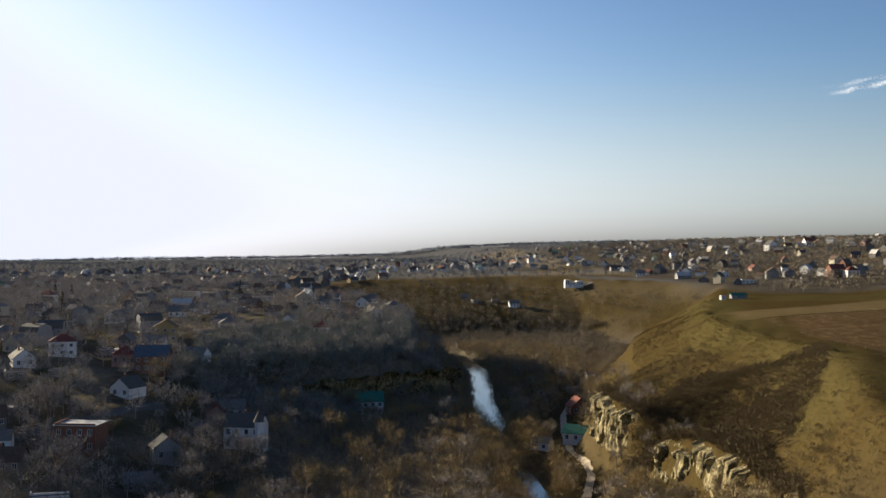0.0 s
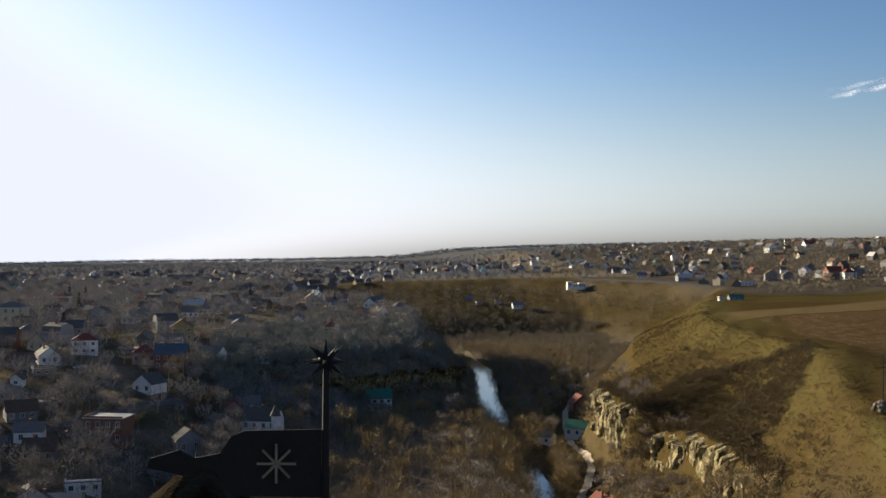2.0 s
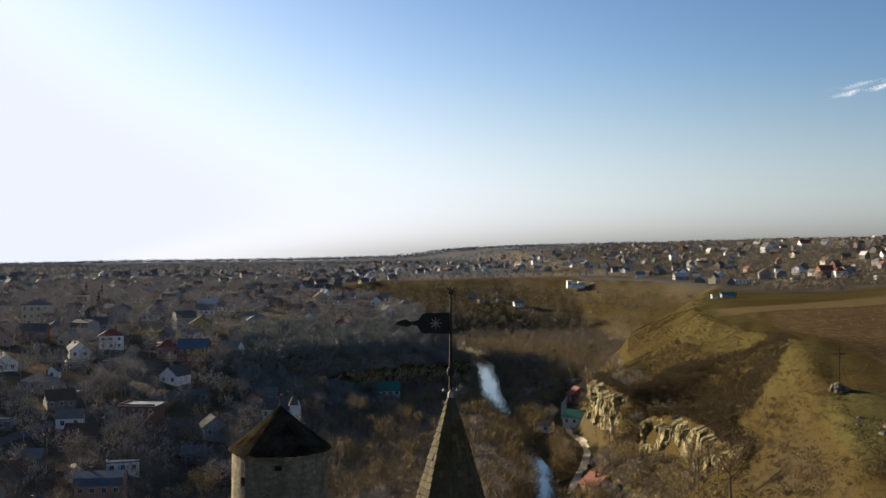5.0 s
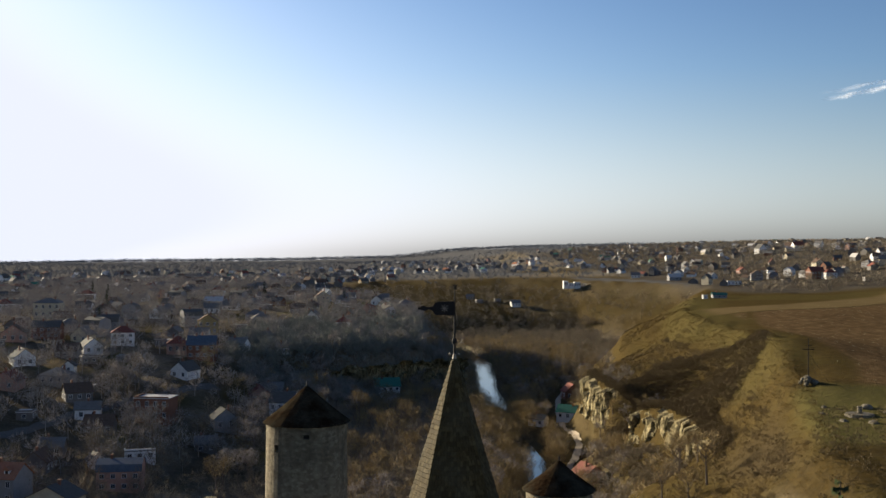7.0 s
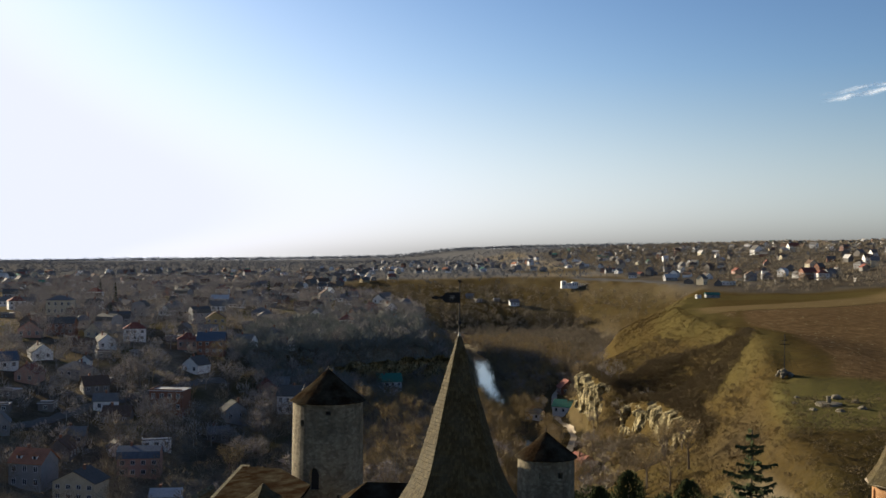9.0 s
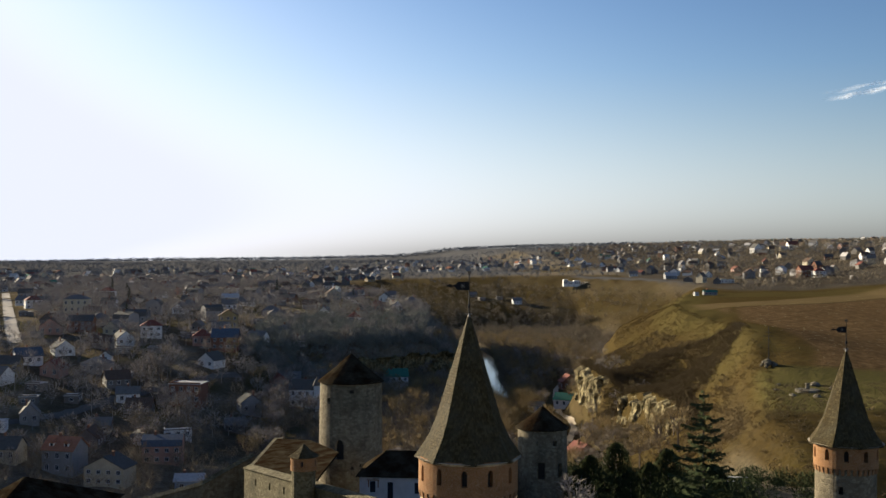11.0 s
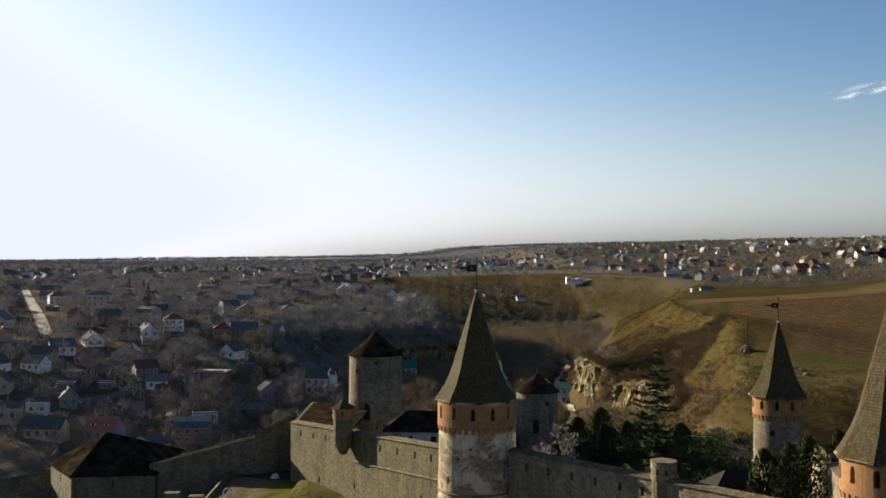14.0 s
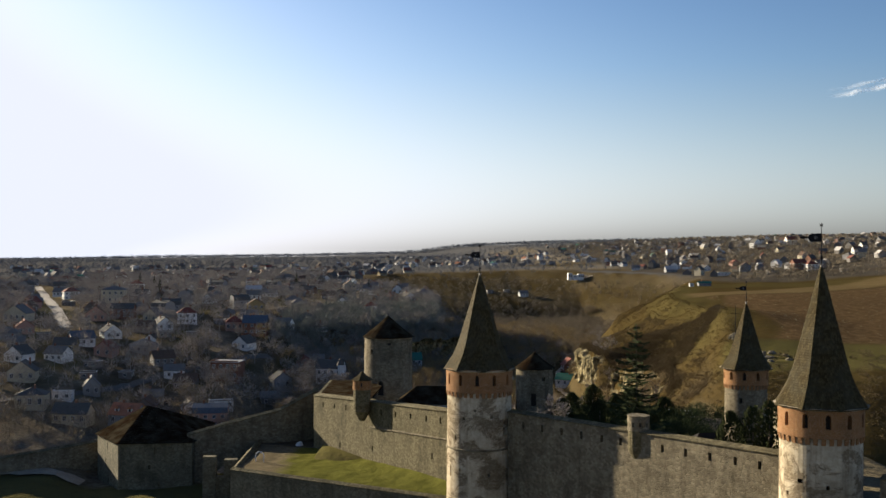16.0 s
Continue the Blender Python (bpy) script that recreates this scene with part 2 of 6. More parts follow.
def plain(name, col, rough=0.8, metal=0.0, var=0.25, scale=0.8):
    k = Nodes(name)
    n = k.noise(scale, 6, 0.65)
    fine = k.noise(scale * 14, 4, 0.6)
    c = k.mix(k.grey(n, 0.35, 0.7, 0, 1), col, tuple(v * (1 - var) for v in col))
    c = k.mix(k.grey(fine, 0.4, 0.75, 0, 0.5), c, tuple(v * (1 - var) * 0.8 for v in col))
    return k.done(c, rough, metal, bump=fine, strength=0.2, distance=0.02, gloss=0.5 if rough < 0.65 else 0.12)


M_IRON = plain("dark_wrought_iron", (0.022, 0.022, 0.023), 0.75, 0.2)
M_COPPER = plain("dull_metal_collar", (0.22, 0.21, 0.19), 0.45, 0.7)
# dark backing that stands in for the unlit space behind openings
M_VOID = plain("opening_dark", (0.05, 0.045, 0.04), 1.0)
M_WHITEWASH = plain("whitewashed_wall", (0.663, 0.654, 0.637), 0.9, 0, 0.18)
# near-black stands in for the courtyard shade lying on these roofs
M_BLACKROOF = plain("shade_black_roof", (0.0292, 0.0255, 0.0219), 0.9, 0, 0.3)
M_GLASS = plain("dark_window_glass", (0.035, 0.04, 0.05), 0.12, 0.0, 0.1)
M_PATH = plain("pale_gravel", (0.4, 0.34, 0.25), 0.95, 0, 0.3)
M_STREET = plain("pale_street", (0.401, 0.365, 0.311), 0.95, 0, 0.25)
M_ASPHALT = plain("grey_worn_asphalt", (0.136, 0.128, 0.113), 0.95, 0, 0.3)
M_BARK = plain("tree_bark", (0.155, 0.128, 0.1), 0.95, 0, 0.3, 3.0)


def leaf_material(name, a, b, c):
    k = Nodes(name)
    col = k.ramp(k.island(), [(0.0, a), (0.5, b), (1.0, c)])
    rnd = k.random()
    col = k.mix(k.grey(rnd, 0, 1, 0, 0.5), col, tuple(v * 0.6 for v in b))
    return k.done(col, 0.9, gloss=0.02)


M_TWIG = leaf_material("bare_twigs", (0.194, 0.174, 0.155), (0.287, 0.258, 0.227), (0.396, 0.354, 0.302))
M_SCRUB = leaf_material("dark_thorn_scrub", (0.148, 0.146, 0.0953), (0.227, 0.217, 0.133), (0.337, 0.316, 0.178))
M_RUST = leaf_material("budding_twigs", (0.177, 0.138, 0.0756), (0.265, 0.202, 0.101), (0.362, 0.277, 0.131))
M_BRUSH = leaf_material("brown_valley_brush", (0.138, 0.118, 0.0874), (0.211, 0.177, 0.125), (0.293, 0.245, 0.168))
M_THORN = leaf_material("brown_thorn_twigs", (0.0735, 0.0571, 0.0327), (0.114, 0.0877, 0.0489), (0.168, 0.127, 0.0694))
M_TUSSOCK = leaf_material("dry_grass_blades", (0.0554, 0.0373, 0.0131), (0.0922, 0.0605, 0.0197), (0.144, 0.0975, 0.0328))
M_SPRUCE = leaf_material("spruce_needles", (0.0216, 0.0316, 0.0136), (0.0386, 0.0507, 0.0226), (0.0601, 0.0677, 0.0316))
M_EVERG = leaf_material("thuja_green", (0.023, 0.0306, 0.0138), (0.0383, 0.0459, 0.0192), (0.0536, 0.0574, 0.023))


def ground_material():
    k = Nodes("open_ground")
    r, g, b = k.attr("zone")[:3]
    big = k.noise(0.02, 6, 0.65)
    mid = k.noise(0.13, 6, 0.7)
    fine = k.noise(1.1, 6, 0.7)
    earth = k.ramp(mid, [(0.3, (0.13, 0.109, 0.0838)), (0.55, (0.205, 0.172, 0.122)), (0.8, (0.293, 0.252, 0.172))])
    earth = k.mix(k.grey(big, 0.5, 0.7, 0, 0.6), earth, (0.0524, 0.0611, 0.0262))
    dry = k.ramp(k.noise(0.35, 6, 0.7, 0.5), [(0.3, (0.032, 0.0225, 0.008)), (0.55, (0.06, 0.042, 0.0135)), (0.8, (0.098, 0.069, 0.022))])
    dry = k.mix(k.grey(k.noise(0.05, 5, 0.6), 0.45, 0.65, 0, 0.6), dry, (0.058, 0.046, 0.014))
    grass = k.ramp(fine, [(0.3, (0.075, 0.069, 0.022)), (0.7, (0.13, 0.118, 0.04))])
    plough = k.ramp(k.noise((0.405, 0.189, 0.27), 9, 0.82), [(0.36, (0.0474, 0.0301, 0.0146)), (0.52, (0.0984, 0.0639, 0.0311)), (0.66, (0.155, 0.106, 0.0547))])
    col = k.mix(r, earth, dry)
    col = k.mix(b, col, plough)
    col = k.mix(g, col, grass)
    col = k.mix(k.grey(fine, 0.42, 0.68, 0, 0.6), col, (0.0547, 0.0437, 0.0255))
    col = k.mix(k.grey(k.noise(0.45, 8, 0.75, 0.4), 0.5, 0.66, 0, 0.45), col, (0.062, 0.0493, 0.0255))
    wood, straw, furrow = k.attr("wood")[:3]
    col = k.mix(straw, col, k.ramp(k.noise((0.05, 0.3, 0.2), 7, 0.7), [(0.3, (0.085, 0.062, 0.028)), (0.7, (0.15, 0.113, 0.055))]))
    # woodland grey, paled so that its colour carries distance haze
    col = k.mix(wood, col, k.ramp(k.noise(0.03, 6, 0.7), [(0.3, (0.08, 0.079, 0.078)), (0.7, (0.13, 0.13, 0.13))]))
    col = k.mix(furrow, col, k.ramp(k.noise(0.25, 6, 0.7), [(0.3, (0.034, 0.026, 0.0145)), (0.7, (0.066, 0.05, 0.027))]))
    h = k.math('ADD', mid, k.math('MULTIPLY', fine, 0.5))
    return k.done(col, 1.0, bump=h, strength=0.8, distance=0.6, gloss=0.0)


M_GROUND = ground_material()


def yard_material():
    k = Nodes("lawn_worn_to_gravel")
    n = k.noise(0.5, 6, 0.7)
    f = k.noise(5.0, 5, 0.7)
    c = k.ramp(n, [(0.3, (0.0729, 0.0748, 0.0163)), (0.55, (0.12, 0.12, 0.0274)), (0.8, (0.163, 0.153, 0.0401))])
    g = k.ramp(k.noise(0.8, 6, 0.7), [(0.3, (0.109, 0.0875, 0.0547)), (0.55, (0.178, 0.146, 0.0948)), (0.8, (0.255, 0.209, 0.136))])
    sep = k.nt.nodes.new("ShaderNodeSeparateXYZ")
    k.link(k.pos, sep.inputs[0])
    edge = k.math('ADD', sep.outputs[0], k.math('MULTIPLY', k.noise(0.25, 5, 0.7), 9.0))
    c = k.mix(k.grey(edge, -26.0, -23.5, 1, 0), c, g)
    c = k.mix(k.grey(f, 0.4, 0.7, 0, 0.5), c, (0.0639, 0.062, 0.0219))
    return k.done(c, 1.0, bump=f, strength=0.6, distance=0.1, gloss=0.0)


M_YARD = yard_material()
# pale blue-grey twigs with the haze of distance put into the colour
M_FOREST = leaf_material("hazed_bare_forest", (0.11, 0.115, 0.124), (0.15, 0.156, 0.166), (0.2, 0.203, 0.21))
M_EARTH = plain("bare_trodden_earth", (0.0819, 0.0678, 0.0459), 1.0, 0, 0.4)


def cliff_material():
    k = Nodes("pale_limestone_cliff")
    n = k.noise((0.5, 0.5, 0.2), 9, 0.75, 0.8)
    col = k.ramp(n, [(0.3, (0.17, 0.132, 0.06)), (0.5, (0.34, 0.285, 0.15)), (0.75, (0.48, 0.42, 0.235))])
    crack = k.voronoi((0.7, 0.7, 0.35), 'DISTANCE_TO_EDGE')
    col = k.mix(k.grey(crack, 0, 0.08, 0.85, 0), col, (0.07, 0.055, 0.035))
    streak = k.noise((0.9, 0.9, 0.1), 6, 0.7)
    col = k.mix(k.grey(streak, 0.48, 0.66, 0, 0.75), col, (0.085, 0.07, 0.042))
    moss = k.noise(0.22, 8, 0.75)
    col = k.mix(k.grey(moss, 0.48, 0.58, 0, 0.95), col, (0.06, 0.05, 0.022))
    return k.done(col, 0.95, bump=k.noise(1.2, 8, 0.7), strength=1.0, distance=0.5)


M_CLIFF = cliff_material()


def water_material():
    k = Nodes("river_water")
    k.bsdf.inputs["IOR"].default_value = 1.45
    return k.done((0.0405, 0.0473, 0.0405), 0.06, bump=k.noise((0.8, 0.338, 0.675), 4, 0.6), strength=0.06, distance=0.1, gloss=0.5)


M_WATER = water_material()

# ---- the lie of the land ----
PLAN = 1.85   # metres per layout unit along y, fitted to the camera's view (along x, one metre)


def at(x, y, z, turn=0.0):
    """A place in the layout fitted to the camera's view."""
    return pose(x, y * PLAN, z, 0, 0, turn)


RIVER = [(-170, 470), (-80, 465), (-20, 440), (20, 398), (32, 350), (31, 320), (28, 280), (29, 245), (29, 220), (35, 182),
         (34, 150), (26, 112), (6, 84), (-30, 70), (-80, 64), (-150, 72), (-260, 60)]


def river_distance(x, y):
    best = np.full(np.shape(x), 1e9)
    for (ax, ay), (bx, by) in zip(RIVER, RIVER[1:]):
        dx, dy = bx - ax, by - ay
        t = np.clip(((x - ax) * dx + (y - ay) * dy) / (dx * dx + dy * dy), 0, 1)
        best = np.minimum(best, np.hypot(x - ax - t * dx, y - ay - t * dy))
    return best


def wavy(x, y, s, seed=0.0):
    """A cheap smooth noise, about -1 to 1."""
    return (np.sin(x * s * 1.3 + seed) * np.cos(y * s * 1.1 + 1.7 * seed) + 0.6 * np.sin((x * 0.7 + y * 0.9) * s * 2.3 + 2.1 * seed)
            + 0.4 * np.cos((x * 1.1 - y * 0.8) * s * 4.1 + seed)) / 2.0


RIM = ([30, 66, 97, 119, 138, 150, 170, 190, 215, 250, 315, 400, 460], [58, 66, 80, 93, 98, 104, 112, 112, 113, 122, 156, 205, 240])
CLIFF = ([30, 66, 100, 114, 128, 141, 153, 163, 173, 190, 203, 215, 231, 250, 303, 340, 400, 460], [40, 46, 64, 69, 71, 69, 64.5, 71, 64.5, 62, 61.5, 75, 88, 91, 110, 132, 176, 220])
LIP = ([90, 114, 128, 141, 153, 163, 173, 203, 220], [-16, -16, -14.5, -14, -18.5, -23, -17, -18, -16])
FACE = ([100, 114, 128, 141, 153, 159, 163, 170, 175, 190, 203, 208], [3, 6, 9, 11, 10, 8, 3, 8, 16, 20, 20, 6])
ROCK = (FACE[0], [min(v, 13) for v in FACE[1]])


def plain_height(x, y):
    q = x + 0.25 * y
    z = np.interp(q, [-2500, -500, -200, 0, 250, 360, 400, 440, 573, 700, 900, 1300], [-14, -8, -5, -2, 4, 6, 10, 12, 33, 43, 51, 60])
    z = z + 6.0 * np.exp(-((x - 104) / 30) ** 2 - ((y - 140) / 30) ** 2) + 3.2 * np.exp(-((x - 150) / 60) ** 2 - ((y - 215) / 55) ** 2) + 2.3 * np.exp(-((x - 88) / 22) ** 2 - ((y - 97) / 10) ** 2)
    far = np.maximum(0, np.hypot(x, y) - 2250)
    return z - far * 0.03 + wavy(x, y, 0.006, 3.0) * 2.5 * sstep(500, 1100, y)


def height(x, y):
    x, y = np.asarray(x, dtype=float), np.asarray(y, dtype=float)
    d = river_distance(x, y)
    d = d + 3.2 * (1 - sstep(232, 246, y)) * sstep(172, 182, y) + 1.5 * (1 - sstep(172, 182, y)) * (y > 90)
    floor = -43.4 + 3.4 * sstep(3.5, 9, d) + 1.5 * sstep(20, 60, d)
    top = plain_height(x, y)
    # western bank, with a promontory above the river bend
    p = -0.6 * x + 0.8 * y
    zw = np.interp(p, [105, 125, 140, 155, 168, 190, 235, 270, 330], [-39, -36.5, -35, -33, -29.5, -24.5, -13.5, -8.5, -4])
    zw = np.where(p > 270, np.maximum(zw, 0) * 0 + zw + (top - zw) * sstep(270, 400, p), zw)
    edge = 252 + 0.5 * (x + 23)
    low = -38 + 0.5 * np.maximum(zw + 38, 0) * sstep(-20, -60, x)
    west = zw + (low - zw) * (1 - sstep(edge - 3, edge + 3, y)) * sstep(-95, -68, x)
    west = np.minimum(west, -45 + 5 * sstep(5, 13, d) + 37 * sstep(9, 55, d) + 60 * sstep(55, 120, d))
    bend = np.interp(x, [-170, -80, -20, 20, 32], [470, 465, 440, 398, 350])
    west = np.where((x > 32) | ((x > -170) & (y > bend)), -60, west)
    # eastern hill: a terrace, a steep slope with a hollow in it, and a cliff
    xr, xc = np.interp(y, *RIM), np.interp(y, *CLIFF)
    xr = xr + wavy(x * 0, y, 0.11, 1.0) * 2.0
    lip, face = np.interp(y, *LIP), np.interp(y, *FACE)
    t = np.clip((x - xc) / np.maximum(xr - xc, 1), 0, 1)
    bow = np.interp(y, [100, 125, 165, 180, 215, 250], [1.1, 1.0, 1.0, 1.35, 1.3, 0.85])
    slope = lip + (top - lip) * t ** bow
    # the hollow: a steep gully that runs up from the cleft between the crags
    g = np.clip((x - 70) / 27, 0, 1)
    axis = 164 - 14 * g
    wide = np.where(y > axis, 9 + 7 * g, 13 + 8 * (1 - g))
    slope = slope - 6.5 * np.exp(-((y - axis) / wide) ** 2) * sstep(66, 78, x) * (1 - sstep(90, 101, x))
    crag = sstep(2, 7, face)
    run = 3.0 + (1 - crag) * np.interp(y, [155, 165, 205, 222], [22, 6, 6, 18])
    t2 = np.clip((xc - x) / run, 0, 1)
    low = lip - face * crag - 10 * (1 - crag)
    drop = lip + (low - lip) * t2 + (-40 - low) * np.clip((xc - run - x) / np.interp(y, [165, 170, 205, 222], [15, 4, 4, 20]), 0, 1) - 20 * np.clip((xc - run - 16 - x) / 8, 0, 1)
    east = np.where(x >= xc, slope, drop)
    east = east + (-24 - east) * (1 - sstep(14, 72, y)) ** 1.6 * (east > -24)
    east = np.where(y > 460, -60, east)
    # far bank of the valley
    yn = np.interp(x, [-200, -130, -60, 80, 130, 200, 260], [470, 520, 565, 590, 560, 490, 380])
    broad = np.interp(x, [-130, -60, 80, 130], [96, 128, 128, 96])
    u = np.clip((y - (yn - broad)) / broad, 0, 1)
    north = np.where(u > 0, -40 + (top + 40) * np.interp(u, [0, 0.2, 0.3, 1], [0, 0.36, 0.47, 1]), -60)
    z = np.maximum(np.maximum(floor, west), np.maximum(east, north))
    z = np.where((x > 250) & (y > 70), np.maximum(z, top), z)
    # the castle's spur
    edge_s = np.where(x < -4, 0.0 - 0.31 * (x + 4), -0.75 * (x + 4))
    inner = y - edge_s
    level = -1.5 - 7.8 * (1 - sstep(3, 8, inner))
    level = level + (-9.3 - level) * np.maximum(sstep(-24, -31, x), (1 - sstep(-0.5, 1.5, inner)))
    level = level + 1.7 * sstep(-63, -72, x)
    level = np.where((x < -29) & (y > 8), -9.3 + 1.7 * sstep(-63, -72, x) - 8 * sstep(24, 40, y), level)
    spur = level + (-42 - level) * sstep(40, 80, y + 0.15 * np.abs(x)) 
    spur = spur + (-24 - spur) * sstep(60, 85, x) * (spur > -24)
    spur = np.where(y < 95, spur, -60)
    z = np.maximum(z, spur)
    rough = wavy(x, y, 0.35, 0.5) * 0.35 + wavy(x, y, 0.12, 2.2) * 0.6
    rough = rough * (1 - 0.8 * sstep(6, 14, x - xr) * (y > 66) * (y < 340))
    calm = sstep(8, 20, d) * sstep(30, 60, np.hypot(x + 5, np.maximum(0, y - 10)))
    gully = np.maximum(0, wavy(x + 0.35 * y, x * 0 + 9, 0.045, 4.0)) * 2.0 * sstep(500, 540, y) * (1 - sstep(575, 610, y)) * sstep(-130, -80, x) * (1 - sstep(140, 220, x))
    rills = np.maximum(0, wavy(x * 0.4 + 3, y, 0.5, 2.0)) * 0.35 * (x > 50) * sstep(-17, -12, z) * (1 - sstep(0, 3, z)) * (y > 66) * (y < 330)
    return z + rough * calm - gully - rills


def height_at(x, y):
    return float(height(np.array([x]), np.array([y]))[0])


def lines(lo, a, b, hi, fine, grow=1.11):
    v = list(np.arange(a, b + 0.1, fine))
    s, left = fine, [a]
    while left[-1] > lo:
        s *= grow
        left.append(left[-1] - s)
    s, right = fine, [b]
    while right[-1] < hi:
        s *= grow
        right.append(right[-1] + s)
    return np.array(left[:0:-1] + v + right[1:])


gx = lines(-4600, -150, 180, 4600, 2.2)
gy = lines(-1500, -40, 380, 3600, 1.7)
GX, GY = np.meshgrid(gx, gy)
GZ = height(GX, GY)
ny, nx = GX.shape
gv = np.stack([GX, GY * PLAN, GZ], -1).reshape(-1, 3)
ii = (np.arange(ny - 1)[:, None] * nx + np.arange(nx - 1)[None, :]).reshape(-1)
gf = np.stack([ii, ii + 1, ii + nx + 1, ii + nx], -1)


TRACK = [(172, 275), (150, 240), (130, 203), (116, 165), (102, 126), (92, 104)]


def zones(x, y, z):
    """Shares of dry grass, green grass and ploughed field."""
    xr = np.interp(y, *RIM)
    hill = np.where(x > 58, sstep(12, 24, y), sstep(50, 70, y)) * (1 - sstep(440, 480, y)) * sstep(-38, -30, z) * (x > 40)
    far = sstep(420, 450, y) * (1 - sstep(600, 640, y)) * sstep(-130, -60, x) * (1 - sstep(290, 350, x)) * sstep(-41, -36, z)
    hill = np.maximum(hill, 0.85 * sstep(30, 40, x) * sstep(120, 140, y) * (1 - sstep(400, 440, y)))
    dry = np.maximum(hill, far * (0.75 + 0.2 * sstep(-0.3, 0.4, wavy(x, y, 0.05, 1.1))))
    far_edge = 231 + 0.49 * (x - 145)
    field = sstep(14, 18, x - xr - wavy(x, y, 0.05) * 2) * (y > 96) * (1 - sstep(-1, 1, y - far_edge)) * (x > 80)
    # paler olive band along the rim, standing in for sun on its crest
    green = sstep(-16, -7, x - xr + wavy(x, y, 0.09, 2.0) * 4) * (1 - sstep(3, 14, x - xr)) * sstep(112, 125, y) * (y < 345) * 0.3
    green = np.maximum(green, 0.85 * sstep(-2, 2, x - xr) * sstep(64, 70, y) * (1 - sstep(93, 99, y)) * (x < 190))
    green = np.maximum(green, sstep(322, 326, y + 0.05 * x) * (1 - sstep(345, 350, y)) * (x > xr) * 0.25)
    green = np.maximum(green, 0.75 * sstep(0.15, 0.5, wavy(x, y, 0.085, 4.0)) * (x < -50) * (x > -420) * sstep(125, 150, y) * (1 - sstep(420, 480, y)))
    green = np.maximum(green, 0.4 * sstep(-10, 0, x - xr) * (1 - sstep(10, 26, x - xr)) * sstep(190, 215, y) * (y < 345))
    strip = np.exp(-((y - 700 - 60 * np.sin(x * 0.01)) / 45.0) ** 2) * sstep(20, 60, x) * (1 - sstep(240, 320, x))
    dry = np.maximum(dry, 0.9 * strip)
    for (ax, ay), (bx, by) in zip(TRACK, TRACK[1:]):
        dx, dy = bx - ax, by - ay
        t = np.clip(((x - ax) * dx + (y - ay) * dy) / (dx * dx + dy * dy), 0, 1)
        on = np.exp(-(np.hypot(x - ax - t * dx, y - ay - t * dy) / 1.8) ** 2)
        dry = np.maximum(dry, on)
        field = field * (1 - on)
    moat = (y < 27) * (y > -60) * (x < 66) * np.where(y > np.where(x < -4, -0.31 * (x + 4), -0.75 * (x + 4) - 6), 0.95, 0.25)
    moat = np.where(x < -46, (y < 20) * 0.9, moat)
    moat = np.where((x > -3) & (y > -0.7 * x), moat * 0.3, moat)
    return np.stack([dry, np.maximum(green, moat), field * (1 - green)], -1)


gm = bpy.data.meshes.new("ground")
gm.vertices.add(len(gv))
gm.vertices.foreach_set("co", gv.ravel())
gm.loops.add(gf.size)
gm.loops.foreach_set("vertex_index", gf.ravel().astype(np.int32))
gm.polygons.add(len(gf))
gm.polygons.foreach_set("loop_start", np.arange(0, gf.size, 4, dtype=np.int32))
gm.polygons.foreach_set("use_smooth", np.ones(len(gf), dtype=bool))
gm.update(calc_edges=True)
att = gm.attributes.new("zone", 'FLOAT_COLOR', 'POINT')
zc = np.ones((len(gv), 4))
zc[:, :3] = zones(gv[:, 0], gv[:, 1] / PLAN, gv[:, 2])
att.data.foreach_set("color", zc.ravel())
wa = gm.attributes.new("wood", 'FLOAT_COLOR', 'POINT')
wx, wy = gv[:, 0], gv[:, 1] / PLAN
bank = np.interp(wx, [-200, -130, -60, 80, 130, 200, 260, 400], [470, 520, 565, 590, 560, 490, 380, 330])
# woodland share; beyond 1350 it spreads the haze-carrying grey over all ground
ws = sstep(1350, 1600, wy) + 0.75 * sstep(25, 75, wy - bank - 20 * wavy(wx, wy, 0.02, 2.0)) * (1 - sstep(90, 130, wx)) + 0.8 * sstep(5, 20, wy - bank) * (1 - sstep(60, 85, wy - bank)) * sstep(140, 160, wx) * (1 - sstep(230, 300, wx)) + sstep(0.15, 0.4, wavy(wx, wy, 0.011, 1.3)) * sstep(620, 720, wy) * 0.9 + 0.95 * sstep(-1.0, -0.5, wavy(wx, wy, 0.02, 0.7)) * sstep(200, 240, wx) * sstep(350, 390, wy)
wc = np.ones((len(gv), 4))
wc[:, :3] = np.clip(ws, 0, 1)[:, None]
edge_off = wy - (231 + 0.49 * (wx - 145))
wc[:, 1] = sstep(1.5, 3, edge_off) * (1 - sstep(26, 34, edge_off)) * sstep(6, 16, wx - np.interp(wy, *RIM)) * (wx > 100)   # pale stubble strip
wc[:, 2] = np.exp(-((edge_off - 0.2) / 1.1) ** 2) * (wx > 145) * (wx < 420)   # the furrow at the field's edge
soil = 0.8 * sstep(200, 240, wx) * sstep(350, 390, wy) * (1 - sstep(1200, 1350, wy)) * (0.75 + 0.25 * sstep(-0.4, 0.3, wavy(wx, wy, 0.05, 3.1)))
soil = np.maximum(soil, 0.55 * sstep(-40, -60, wx) * sstep(110, 150, wy) * (1 - sstep(560, 640, wy)) * sstep(-0.5, 0.3, wavy(wx, wy, 0.07, 0.4)))
soil = np.maximum(soil, 0.85 * sstep(56, 64, wx) * (1 - sstep(-7, -1, wx - np.interp(wy, *RIM))) * (1 - sstep(84, 108, wy)) * sstep(10, 30, wy))
wc[:, 2] = np.maximum(wc[:, 2], soil * (1 - wc[:, 1]))   # dark garden and bank soil
